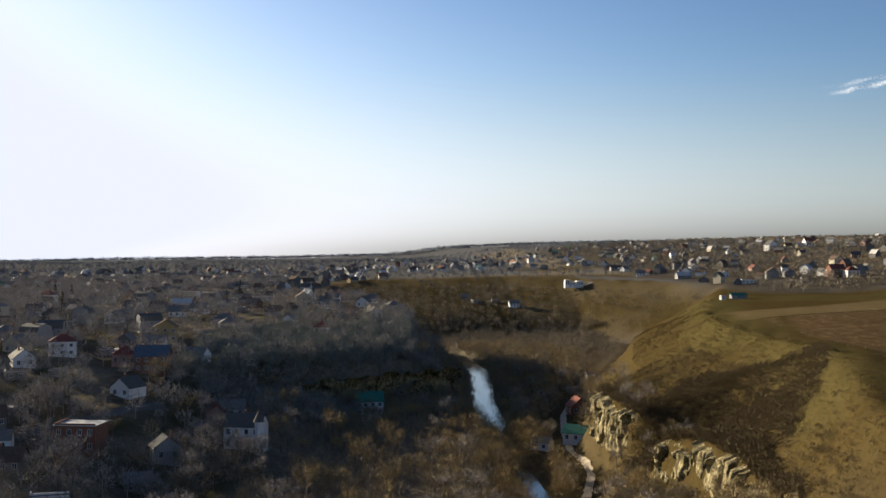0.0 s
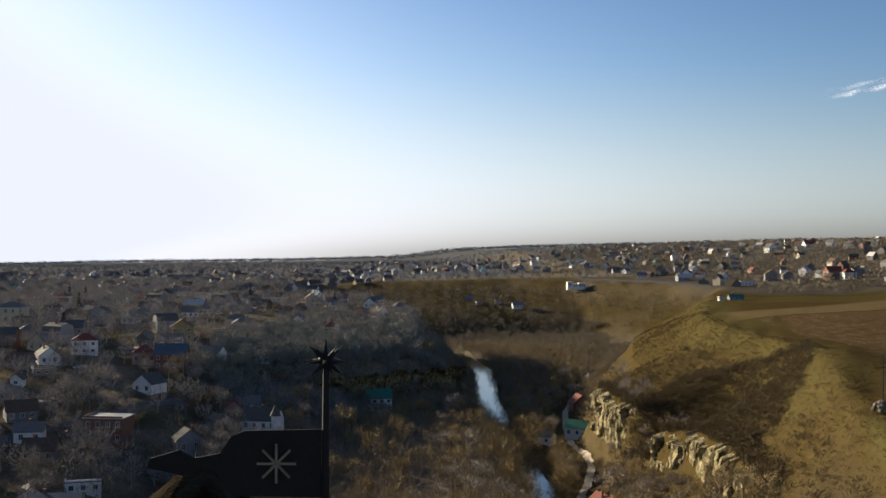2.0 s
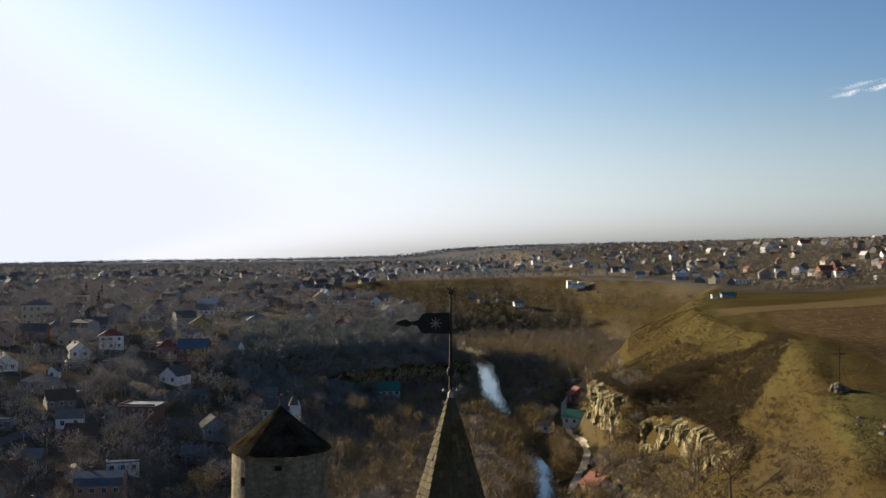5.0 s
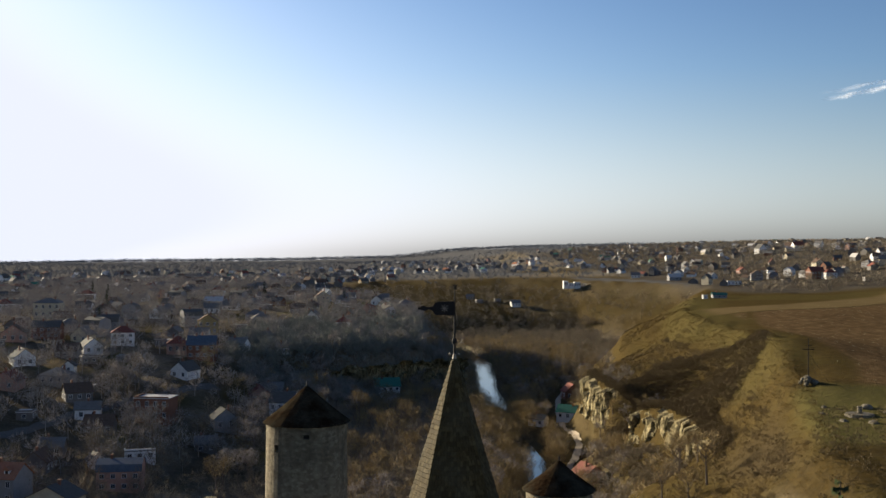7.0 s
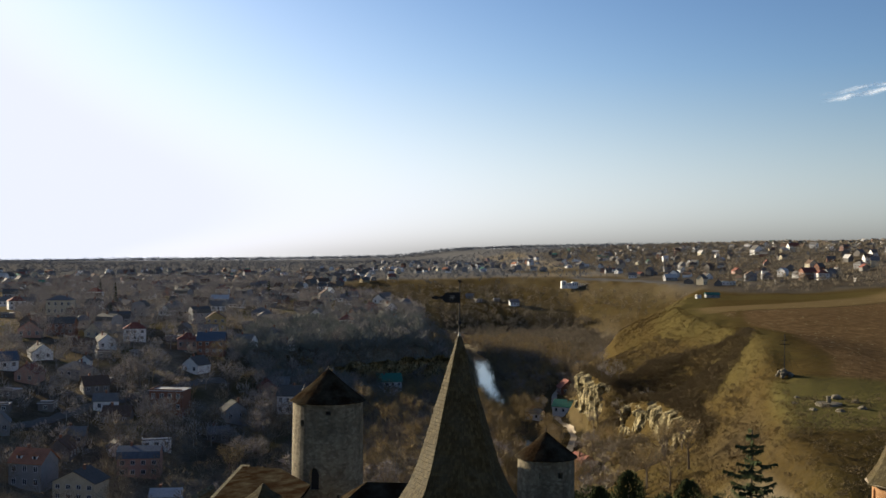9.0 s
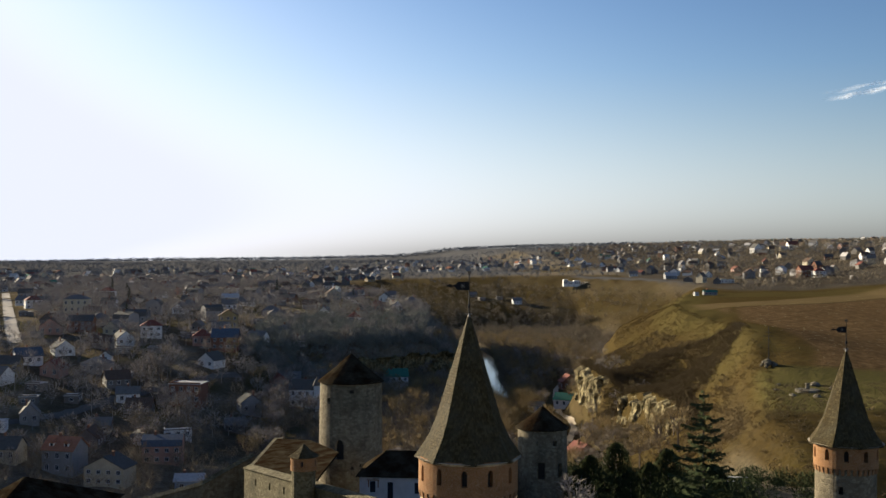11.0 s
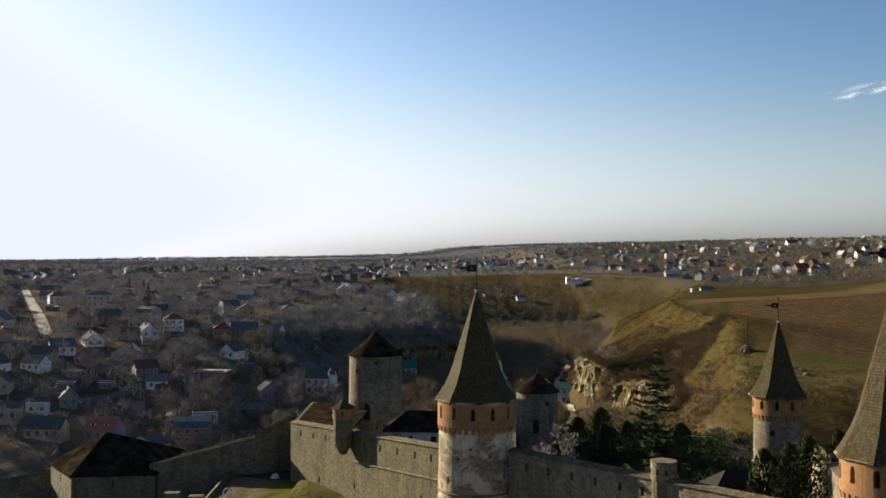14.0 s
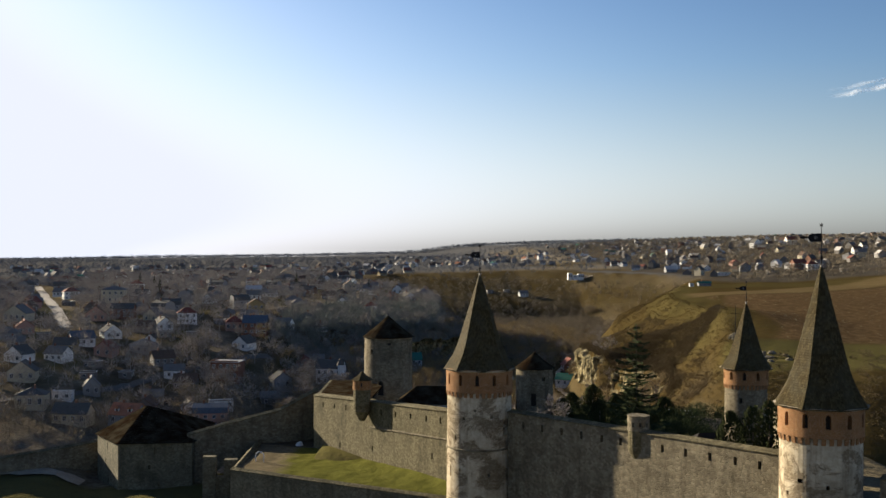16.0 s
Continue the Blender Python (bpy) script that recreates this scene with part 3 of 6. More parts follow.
wa.data.foreach_set("color", wc.ravel())
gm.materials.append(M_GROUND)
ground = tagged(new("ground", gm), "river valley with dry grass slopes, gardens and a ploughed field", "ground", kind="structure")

wm = Mesh()
wv, wf = [], []
for i, (x, y) in enumerate(RIVER):
    a = Vector(RIVER[max(i - 1, 0)])
    b = Vector(RIVER[min(i + 1, len(RIVER) - 1)])
    nrm = Vector((-(b - a).y, (b - a).x)).normalized() * 14
    wv += [(x - nrm.x, (y - nrm.y) * PLAN, -42.0), (x + nrm.x, (y + nrm.y) * PLAN, -42.0)]
    if i:
        wf.append((2 * i - 2, 2 * i, 2 * i + 1, 2 * i - 1))
wm.add(wv, wf)
tagged(part("water", wm, M_WATER), "still river reflecting the pale sky", "river", kind="structure")

# ---- the castle ----
def pierced(mapf, s0, s1, zlo, zhi, openings, depth, step, bands=1):
    """A wall face with real recessed openings. mapf(s, z, d): a place along, up and inwards. Openings: (s, width, foot, head, arched)."""
    ms = Mesh()
    lo = zlo if callable(zlo) else (lambda s: zlo)
    hi = zhi if callable(zhi) else (lambda s: zhi)
    n = max(1, int(round((s1 - s0) / step)))
    cuts = {round(s0 + (s1 - s0) * i / n, 5) for i in range(n + 1)}
    ops = []
    for c, w, zb, zt, arched in openings:
        a, b = c - w / 2, c + w / 2
        cuts = {v for v in cuts if not (a - 1e-4 < v < b + 1e-4)}
        k = 6 if arched else 1
        cols = [a + w * i / k for i in range(k + 1)]
        cuts |= {round(v, 5) for v in cols}
        ops.append((a, b, zb, zt, arched, w))
    cuts = sorted(cuts)

    def head(op, s):
        a, b, zb, zt, arched, w = op
        if not arched:
            return zt
        u = (s - (a + b) / 2) / (w / 2)
        return zt - w * 0.65 + w * 0.65 * math.sqrt(max(0.0, 1 - u * u))

    def quad(p, q, r, t, mi=0):
        ms.add([p, q, r, t], [(0, 1, 2, 3)], mi)

    for a, b in zip(cuts, cuts[1:]):
        mid = (a + b) / 2
        here = sorted((o for o in ops if o[0] < mid < o[1]), key=lambda o: o[2])
        za, zb_ = lo(a), lo(b)
        for o in here:
            quad(mapf(a, za, 0), mapf(b, zb_, 0), mapf(b, o[2], 0), mapf(a, o[2], 0))
            ha, hb = head(o, a), head(o, b)
            quad(mapf(a, o[2], 0), mapf(b, o[2], 0), mapf(b, o[2], depth), mapf(a, o[2], depth))
            quad(mapf(b, hb, 0), mapf(a, ha, 0), mapf(a, ha, depth), mapf(b, hb, depth))
            quad(mapf(a, o[2], depth), mapf(b, o[2], depth), mapf(b, hb, depth), mapf(a, ha, depth), 1)
            if abs(a - o[0]) < 1e-3:
                quad(mapf(a, o[2], 0), mapf(a, o[2], depth), mapf(a, ha, depth), mapf(a, ha, 0))
            if abs(b - o[1]) < 1e-3:
                quad(mapf(b, o[2], depth), mapf(b, o[2], 0), mapf(b, hb, 0), mapf(b, hb, depth))
            za, zb_ = ha, hb
        quad(mapf(a, za, 0), mapf(b, zb_, 0), mapf(b, hi(b), 0), mapf(a, hi(a), 0))
    return ms


def drum(r, z0, z1, openings, depth=0.7, r0=None):
    """A round tower wall; openings by angle in degrees from the south, clockwise seen from above being west."""
    rb = r0 if r0 is not None else r

    def at(s, z, d):
        a = s / r
        rr = rb + (r - rb) * (z - z0) / (z1 - z0) - d
        return (-rr * math.sin(a), -rr * math.cos(a), z)
    ops = [(radians(t) * r, w, zb, zt, arch) for t, w, zb, zt, arch in openings]
    # wound so that faces look outwards
    ms = pierced(at, -math.pi * r, math.pi * r, z0, z1, ops, depth, 2 * math.pi * r / 56)
    ms.f = [tuple(reversed(q)) for q in ms.f]
    return ms


def shingled(profile, n, turn, rows, width, rnd):
    """Courses of overlapping shingles on an n-sided roof; profile of (radius, z) from the eave to the top."""
    ms = Mesh()
    rs, zs = [p[0] for p in profile], [p[1] for p in profile]
    length = [0.0]
    for i in range(1, len(profile)):
        length.append(length[-1] + math.hypot(rs[i] - rs[i - 1], zs[i] - zs[i - 1]))
    total = length[-1]

    def at(u, lift):
        r, z = np.interp(u, length, rs), np.interp(u, length, zs)
        return r + lift, z
    for j in range(rows):
        u0, u1 = total * j / rows, min(total, total * (j + 1.25) / rows)
        r0, z0 = at(u0 - 0.02, 0.05)
        r1, z1 = at(u1, 0.012)
        for k in range(n):
            a0, a1 = turn + 2 * math.pi * k / n, turn + 2 * math.pi * (k + 1) / n
            side = 2 * r0 * math.sin(math.pi / n)
            cnt = max(1, int(side / width))
            c0, s0, c1, s1 = math.cos(a0), math.sin(a0), math.cos(a1), math.sin(a1)
            shift = 0.5 * (j % 2) / cnt
            marks = [0.0] + [(i + shift) / cnt for i in range(1, cnt)] + [1.0]
            for f0, f1 in zip(marks, marks[1:]):
                g = 0.006 / max(side, 0.05)
                f0b, f1b = f0 + g, f1 - g
                up = rnd.uniform(-0.02, 0.035)
                out = rnd.uniform(0, 0.03)
                vs = []
                for r, z, f in ((r0 + out, z0 + up * 0.6, f0b), (r0 + out, z0 + up * 0.6, f1b), (r1, z1, f1b), (r1, z1, f0b)):
                    vs.append((r * (c0 + (c1 - c0) * f), r * (s0 + (s1 - s0) * f), z))
                x, y, z = vs[0]
                vs.append((x * 0.99, y * 0.99, z - 0.03))
                x, y, z = vs[1]
                vs.append((x * 0.99, y * 0.99, z - 0.03))
                ms.add(vs, [(0, 1, 2, 3), (4, 5, 1, 0)])
    return ms


def corbels(r0, r1, z0, z1, n):
    """One small corbel of a table of n, under an overhanging band."""
    ms = Mesh()
    for k in range(1):
        a = 0.0
        h = math.pi / n * 0.55
        vs = []
        for z, ro in ((z0, r0 + 0.05), (z0 + (z1 - z0) * 0.5, r0 + (r1 - r0) * 0.7), (z1, r1)):
            for t in (a - h, a + h):
                for r in (r0 - 0.1, ro):
                    vs.append((r * math.cos(t), r * math.sin(t), z))
        fs = []
        for j in (0, 4):
            fs += [(j + 1, j + 3, j + 7, j + 5), (j, j + 1, j + 5, j + 4), (j + 3, j + 2, j + 6, j + 7)]
        fs.append((0, 2, 3, 1))
        ms.add(vs, fs)
    return ms


def finial(parent, z0, height_, scale=1.0, flag=True, flag_turn=0.0):
    """An iron pole with a ball, a cross-bar, a sheet-iron banner and a spiked star."""
    pm = Mesh()
    pm.ring([(0.09 * scale, z0 - 0.4), (0.07 * scale, z0 + 0.6), (0.035 * scale, z0 + height_)], 8)
    pole = part("pole", pm, M_IRON, parent, "slender dark iron pole")
    k = Mesh()
    k.ring([(0.02, z0 + 0.72), (0.13 * scale, z0 + 0.80), (0.16 * scale, z0 + 0.92), (0.12 * scale, z0 + 1.04), (0.03, z0 + 1.12)], 10)
    part("ball", k, M_IRON, pole)
    b = Mesh()
    b.tube((-0.27 * scale, 0, z0 + 0.22), (0.27 * scale, 0, z0 + 0.22), 0.025, 0.025, 6)
    b.tube((0, -0.27 * scale, z0 + 0.22), (0, 0.27 * scale, z0 + 0.22), 0.025, 0.025, 6)
    for sx, sy in ((1, 0), (-1, 0), (0, 1), (0, -1)):
        b.ring([(0.01, z0 + 0.15), (0.055, z0 + 0.19), (0.055, z0 + 0.25), (0.01, z0 + 0.29)], 6, centre=(sx * 0.27 * scale, sy * 0.27 * scale))
    part("cross_bar", b, M_COPPER, pole, "pale metal cross-bar with small knobs")
    s = Mesh()
    c = Vector((0, 0, z0 + height_))
    s.ring([(0.02, c.z - 0.08), (0.08, c.z - 0.05), (0.10, c.z), (0.08, c.z + 0.05), (0.02, c.z + 0.08)], 8)
    part("star_hub", s, M_IRON, pole, "hub of a spiked iron star")
    for a, tilt in [(a, 0.0) for a in range(0, 360, 45)] + [(a + 22, 40.0) for a in range(0, 360, 72)] + [(a, -40.0) for a in range(0, 360, 72)] + [(0, 90.0)]:
        d = Vector((math.cos(radians(a)) * math.cos(radians(tilt)), math.sin(radians(a)) * math.cos(radians(tilt)), math.sin(radians(tilt))))
        s = Mesh()
        s.tube(c + d * 0.05, c + d * 0.27 * scale, 0.04, 0.004, 4)
        part("spike", s, M_IRON, pole)
    if flag:
        f = Mesh()
        ft = z0 + height_ * 0.70
        t = 0.012
        out = [(0.05, 0.42), (1.0, 0.40), (1.15, 0.34), (1.30, 0.12), (1.62, 0.06), (1.8, 0.16), (2.15, 0.06), (2.2, -0.06), (1.75, -0.16),
               (1.55, -0.06), (1.34, -0.12), (1.22, -0.30), (1.1, -0.40), (0.05, -0.42)]
        n = len(out)
        vs = [(-u * scale, -t, ft + w * scale) for u, w in out] + [(-u * scale, t, ft + w * scale) for u, w in out]
        f.add(vs, [tuple(range(n)), tuple(range(2 * n - 1, n - 1, -1))] + [(i, n + i, n + (i + 1) % n, (i + 1) % n) for i in range(n)])
        fl = part("banner", f, M_IRON, pole, "swallow-tailed sheet-iron banner", m=pose(0, 0, 0, 0, 0, flag_turn))
        e = Mesh()
        for a in range(0, 180, 45):
            d = Vector((math.cos(radians(a)), 0, math.sin(radians(a)))) * 0.24 * scale
            o = Vector((-0.6 * scale, -0.03, ft))
            e.tube(o - d, o + d, 0.02, 0.02, 4)
        part("emblem", e, M_COPPER, fl, "plain rayed emblem")


def spire_tower(x, y, z0, r, z_brick, z_eave, z_apex, roof_r, turn, label, windows, holes, rnd, fin_h=4.2, stone=None, flag=0.0, rb=None):
    tw = thing("castle_tower", at(x, y, 0), label, "tower", "castle towers")
    st = stone or M_RENDER
    base = part("stone_drum", drum(r, z0, z_brick, holes, 0.7, r0=rb or r * 1.02), [st, M_VOID], tw, "lime-rendered rubble stone")
    g = Mesh()
    zc = z0 + (z_brick - z0) * 0.52
    g.ring([(r * 1.005, zc - 0.14), (r + 0.16, zc - 0.08), (r + 0.16, zc + 0.06), (r * 1.0, zc + 0.16)], 56, False, False)
    part("string_course", g, M_STONE_OLD, tw)
    rbk = r + 0.16
    wz0, wz1 = z_brick + (z_eave - z_brick) * 0.32, z_eave - (z_eave - z_brick) * 0.20
    ops = [(t, 0.5, wz0, wz1, True) for t in windows]
    part("brick_drum", drum(rbk, z_brick, z_eave + 0.1, ops, 0.55), [M_BRICK, M_VOID], tw, "red brick band with arched windows")
    bk = Mesh()
    bk.ring([(rbk + 0.02, z_brick - 0.02), (rbk - 0.5, z_brick - 0.03)], 56, False, False)
    part("soffit", bk, M_STONE_OLD, tw)
    cdata = corbels(r, rbk + 0.04, z_brick - 0.62, z_brick + 0.02, 34).data("corbel", M_BRICK)
    for k in range(34):
        cb = new("corbel", cdata)
        cb.parent = tw
        cb.matrix_basis = pose(0, 0, 0, 0, 0, 360 * k / 34)
    cm = Mesh()
    cm.ring([(rbk + 0.01, z_eave - 0.25), (rbk + 0.14, z_eave - 0.12), (roof_r - 0.1, z_eave - 0.02), (rbk - 0.3, z_eave + 0.05)], 48, False, True)
    part("cornice", cm, M_RENDER, tw, "pale plastered cornice")
    h = z_apex - z_eave
    prof = [(roof_r, z_eave - 0.12), (roof_r * 0.865, z_eave + h * 0.065), (roof_r * 0.735, z_eave + h * 0.145), (roof_r * 0.605, z_eave + h * 0.26),
            (roof_r * 0.485, z_eave + h * 0.41), (roof_r * 0.37, z_eave + h * 0.56), (roof_r * 0.25, z_eave + h * 0.71), (roof_r * 0.13, z_eave + h * 0.865),
            (0.09, z_apex)]
    core = Mesh()
    core.ring([(max(0.04, a - 0.06), b) for a, b in prof], 8, True, True, turn=turn)
    rf = part("roof", core, M_SHINGLE_OLD, tw)
    part("shingles", shingled(prof, 8, turn, int(h * 4.2), 0.17, rnd), M_SHINGLE, rf, "grey weathered wooden shingles")
    cap = Mesh()
    cap.ring([(0.16, z_apex - 0.7), (0.13, z_apex - 0.2), (0.10, z_apex + 0.15), (0.05, z_apex + 0.2)], 8, turn=turn)
    part("roof_cap", cap, M_COPPER, rf, "sheet-metal cap")
    finial(tw, z_apex, fin_h, fin_h / 4.2, True, flag)
    return tw


rnd = random.Random(5)
T_A = radians(4)
spire_tower(0, 0, -3.2, 4.22, 12.2, 15.1, 27.3, 4.75, T_A, "round stone tower with brick band and tall flared shingle spire",
            range(-174, 180, 30), [(-50, 0.8, 6.6, 8.6, True), (-20, 0.35, 8.9, 9.3, False), (30, 0.35, 8.7, 9.1, False), (48, 0.3, 6.0, 6.6, False),
                                   (62, 0.35, 1.2, 2.6, False), (38, 0.3, 2.0, 2.4, False), (-15, 0.3, 1.5, 1.9, False), (10, 0.3, 9.8, 10.1, False)], rnd, 3.85)
spire_tower(31.5, -20.5, -8.0, 3.8, 13.3, 16.1, 29.2, 4.5, T_A, "round stone tower with orange brick band beside the gate",
            range(-170, 180, 30), [(48, 0.3, 9.0, 9.4, False), (48, 0.5, 4.6, 5.3, False), (10, 0.3, 8.6, 9.0, False), (70, 0.3, 7.6, 8.0, False)], rnd, 4.0)
spire_tower(40.2, 9.3, -2.5, 3.05, 10.9, 13.3, 22.8, 3.9, T_A, "slim brick-topped tower in the inner courtyard",
            range(-160, 180, 36), [(30, 0.5, 8.3, 9.1, False), (20, 0.9, 1.0, 3.4, True)], rnd, 3.2, M_STONE_OLD, rb=3.05)


def cone_tower(x, y, z0, r, z_eave, z_apex, label, holes, rnd, mat):
    tw = thing("castle_tower", at(x, y, 0), label, "tower", "castle towers")
    part("stone_drum", drum(r, z0, z_eave, holes, 0.6, r0=r * 1.05), [mat, M_VOID], tw)
    c = Mesh()
    c.ring([(r + 0.02, z_eave - 0.22), (r + 0.16, z_eave - 0.1), (r + 0.16, z_eave + 0.02), (r - 0.3, z_eave + 0.03)], 48, False, True)
    part("cornice", c, M_RENDER, tw, "pale stone cornice")
    prof = [(r + 0.35, z_eave - 0.1), (r * 0.5, z_eave + (z_apex - z_eave) * 0.5), (0.06, z_apex)]
    core = Mesh()
    core.ring([(max(0.03, a - 0.07), b) for a, b in prof], 20)
    rf = part("roof", core, M_SHINGLE_OLD, tw)
    part("shingles", shingled(prof, 20, 0.1, int((z_apex - z_eave + r) * 3.2), 0.22, rnd), M_SHINGLE_OLD, rf, "brown wooden shingles")
    k = Mesh()
    k.ring([(0.08, z_apex - 0.2), (0.06, z_apex + 0.3), (0.01, z_apex + 0.6)], 6)
    part("finial", k, M_IRON, tw)
    return tw


cone_tower(-15.4, 33.2, -8, 4.5, 14.0, 17.9, "broad round keep of weathered stone with low brown cone roof",
           [(-5, 0.5, 12.6, 13.1, False), (40, 0.6, 11.0, 11.8, False), (16, 1.3, 3.2, 6.0, True), (-24, 0.5, 2.0, 2.6, False), (-8, 0.4, 1.7, 2.2, False)], rnd, M_STONE_OLD)
cone_tower(11.3, 25.2, -8, 3.25, 9.8, 12.5, "squat round tower with dark cone roof above the ravine",
           [(14, 0.6, 7.7, 8.4, False), (-24, 0.6, 7.7, 8.4, False), (8, 1.0, 3.4, 5.6, False), (-40, 0.8, 3.6, 5.4, False)], rnd, M_STONE_OLD)


def curtain(name, a, b, z0a, z0b, z1a, z1b, thick, slits, label, mat, cap=True):
    """A straight curtain wall from a to b with slits (distance along, foot below the top); its outer face is to the right of a-b."""
    short = math.hypot(b[0] - a[0], b[1] - a[1])
    a, b = Vector((a[0], a[1] * PLAN)), Vector((b[0], b[1] * PLAN))
    ln = (b - a).length
    slits = [(s * ln / short, drop) for s, drop in slits]
    d = (b - a) / ln
    nrm = Vector((d.y, -d.x))

    def at(s, z, q):
        p = a + d * s - nrm * q
        return (p.x, p.y, z)

    def lo(s):
        return z0a + (z0b - z0a) * s / ln

    def hi(s):
        return z1a + (z1b - z1a) * s / ln
    ops = [(s, 0.42, hi(s) - drop - 0.85, hi(s) - drop, False) for s, drop in slits]
    ms = pierced(at, 0, ln, lo, hi, ops, 0.5, 2.5)
    for s0, s1 in zip(np.linspace(0, ln, 6), np.linspace(0, ln, 6)[1:]):
        ms.add([at(s0, hi(s0), 0), at(s1, hi(s1), 0), at(s1, hi(s1), thick), at(s0, hi(s0), thick)], [(0, 1, 2, 3)])
        ms.add([at(s1, lo(s1), thick), at(s0, lo(s0), thick), at(s0, hi(s0), thick), at(s1, hi(s1), thick)], [(0, 1, 2, 3)])
    ms.add([at(0, lo(0), thick), at(0, lo(0), 0), at(0, hi(0), 0), at(0, hi(0), thick)], [(0, 1, 2, 3)])
    ms.add([at(ln, lo(ln), 0), at(ln, lo(ln), thick), at(ln, hi(ln), thick), at(ln, hi(ln), 0)], [(0, 1, 2, 3)])
    w = part(name, ms, [mat, M_VOID])
    tagged(w, label, "castle wall", kind="structure")
    if cap:
        c = Mesh()
        k = 8
        for i in range(k):
            s0, s1 = ln * i / k + 0.03, ln * (i + 1) / k - 0.03
            h0, h1 = hi(s0), hi(s1)
            c.add([at(s0, h0 + 0.01, -0.18), at(s1, h1 + 0.01, -0.18), at(s1, h1 + 0.10, -0.18), at(s0, h0 + 0.10, -0.18),
                   at(s0, h0 + 0.42, thick * 0.5), at(s1, h1 + 0.42, thick * 0.5), at(s0, h0 + 0.12, thick + 0.15), at(s1, h1 + 0.12, thick + 0.15)],
                  [(0, 1, 2, 3), (3, 2, 5, 4), (4, 5, 7, 6), (0, 3, 4, 6), (1, 7, 5, 2)])
        part("coping", c, M_STONE, w, "weathered stone coping")
    return w


curtain("wall_south_west", (-26.6, 20.2), (-3.6, 1.2), -4, -4, 6.0, 8.8, 1.6,
        [(s, 0.9) for s in (2.5, 5.4, 8.2, 13.2, 16.2, 19.2, 22.2, 25.2, 27.8)] + [(6.8, 7.0), (14.3, 6.6), (26.3, 6.0)], "sunlit stone curtain wall with narrow loopholes", M_STONE)
ledge = Mesh()
for k in range(10):
    e = []
    for f in (0.46 + 0.054 * k + 0.001, 0.46 + 0.054 * (k + 1) - 0.001):
        px, py, pz = -26.6 + 23.0 * f, (20.2 - 19.0 * f) * PLAN, 6.0 + 2.8 * f - 3.7
        e += [(px - 0.13, py - 0.09, pz - 0.14), (px - 0.13, py - 0.09, pz), (px + 0.1, py + 0.07, pz + 0.12), (px + 0.1, py + 0.07, pz - 0.2)]
    ledge.add(e, [(0, 1, 5, 4), (1, 2, 6, 5), (3, 0, 4, 7), (0, 3, 2, 1), (4, 5, 6, 7)])
part("string_course", ledge, M_STONE_OLD, bpy.data.objects["wall_south_west"], "weathered stone ledge along the wall")
curtain("wall_south_east", (3.6, -1.6), (28.6, -18.9), -9, -9, 9.6, 10.5, 1.4,
        [(s, 0.9) for s in (2.2, 4.8, 7.4, 9.9, 12.4, 14.6, 19.2, 21.6, 24.0, 26.4, 28.6)], "shaded stone curtain wall between two towers", M_STONE_OLD)
curtain("wall_north_west", (-26.2, 32), (-26.6, 20.2), -6, -3, 5.9, 5.6, 1.2, [], "stone curtain wall round the keep", M_STONE, False)
for i, (a, b, za, zb) in enumerate([((-48, 20.6), (-41.8, 21.8), -1.0, 0.6), ((-41.8, 21.8), (-33, 23.2), 0.6, 2.6), ((-33, 23.2), (-27.0, 25.5), 2.6, 5.6)]):
    curtain("wall_long_" + "abc"[i], a, b, -11, -6, za, zb, 1.1, [], "long rising stone wall above the river bank", M_STONE_OLD)
curtain("wall_outer_west", (-96, 8), (-79, 19.5), -12, -12, -5.0, -4.7, 1.2, [], "dark stone parapet wall beside the road", M_STONE_OLD)
curtain("wall_outer_north", (-79, 19.5), (-62, 29), -12, -12, -4.7, -4.0, 1.2, [], "dark stone parapet wall beside the road", M_STONE_OLD)
curtain("retaining_wall_south", (-36.6, 9.75), (-3.4, -0.5), -12, -12, -2.45, -2.35, 0.8, [], "dark retaining wall of the moat with pale edge", M_STONE_MOAT)
curtain("wall_gate", (34.5, -24), (56, -33), -6, -6, 10.2, 9.6, 1.6, [], "low gatehouse wall with dark coping", M_STONE_OLD)


def turret(x, y, z0, z1, r, roofed, label):
    t = thing("wall_turret", at(x, y, 0), label, "turret", "wall turrets")
    ms = Mesh()
    n = 16
    ms.ring([(r * 0.35, z0 - 1.3), (r * 0.75, z0 - 0.4), (r, z0 + 0.2), (r, z1)], n)
    part("stone_shaft", ms, M_STONE, t)
    if roofed:
        b = drum(r + 0.12, z1, z1 + 1.5, [(a, 0.3, z1 + 0.5, z1 + 1.1, False) for a in (0, 70, -70, 140)], 0.3)
        part("brick_head", b, [M_BRICK, M_VOID], t, "red brick upper part")
        prof = [(r + 0.42, z1 + 1.45), (r * 0.5, z1 + 2.1), (0.05, z1 + 2.75)]
        core = Mesh()
        core.ring([(max(0.02, a - 0.05), b_) for a, b_ in prof], 6, turn=0.3)
        rf = part("roof", core, M_SHINGLE_OLD, t)
        part("shingles", shingled(prof, 6, 0.3, 9, 0.2, rnd), M_SHINGLE, rf, "wooden shingles")
    else:
        b = drum(r + 0.1, z1, z1 + 1.6, [(a, 0.28, z1 + 0.45, z1 + 0.95, False) for a in (-40, 0, 40, 90)], 0.3)
        part("parapet", b, [M_STONE_OLD, M_VOID], t)
        c = Mesh()
        c.ring([(r + 0.1, z1 + 1.55), (r + 0.14, z1 + 1.6), (r + 0.14, z1 + 1.7), (r - 0.2, z1 + 1.7)], 16, False, True)
        part("coping", c, M_STONE_OLD, t)
    return t


turret(-17.2, 11.4, 5.8, 9.3, 1.3, True, "roofed stone and brick corner turret on the wall")
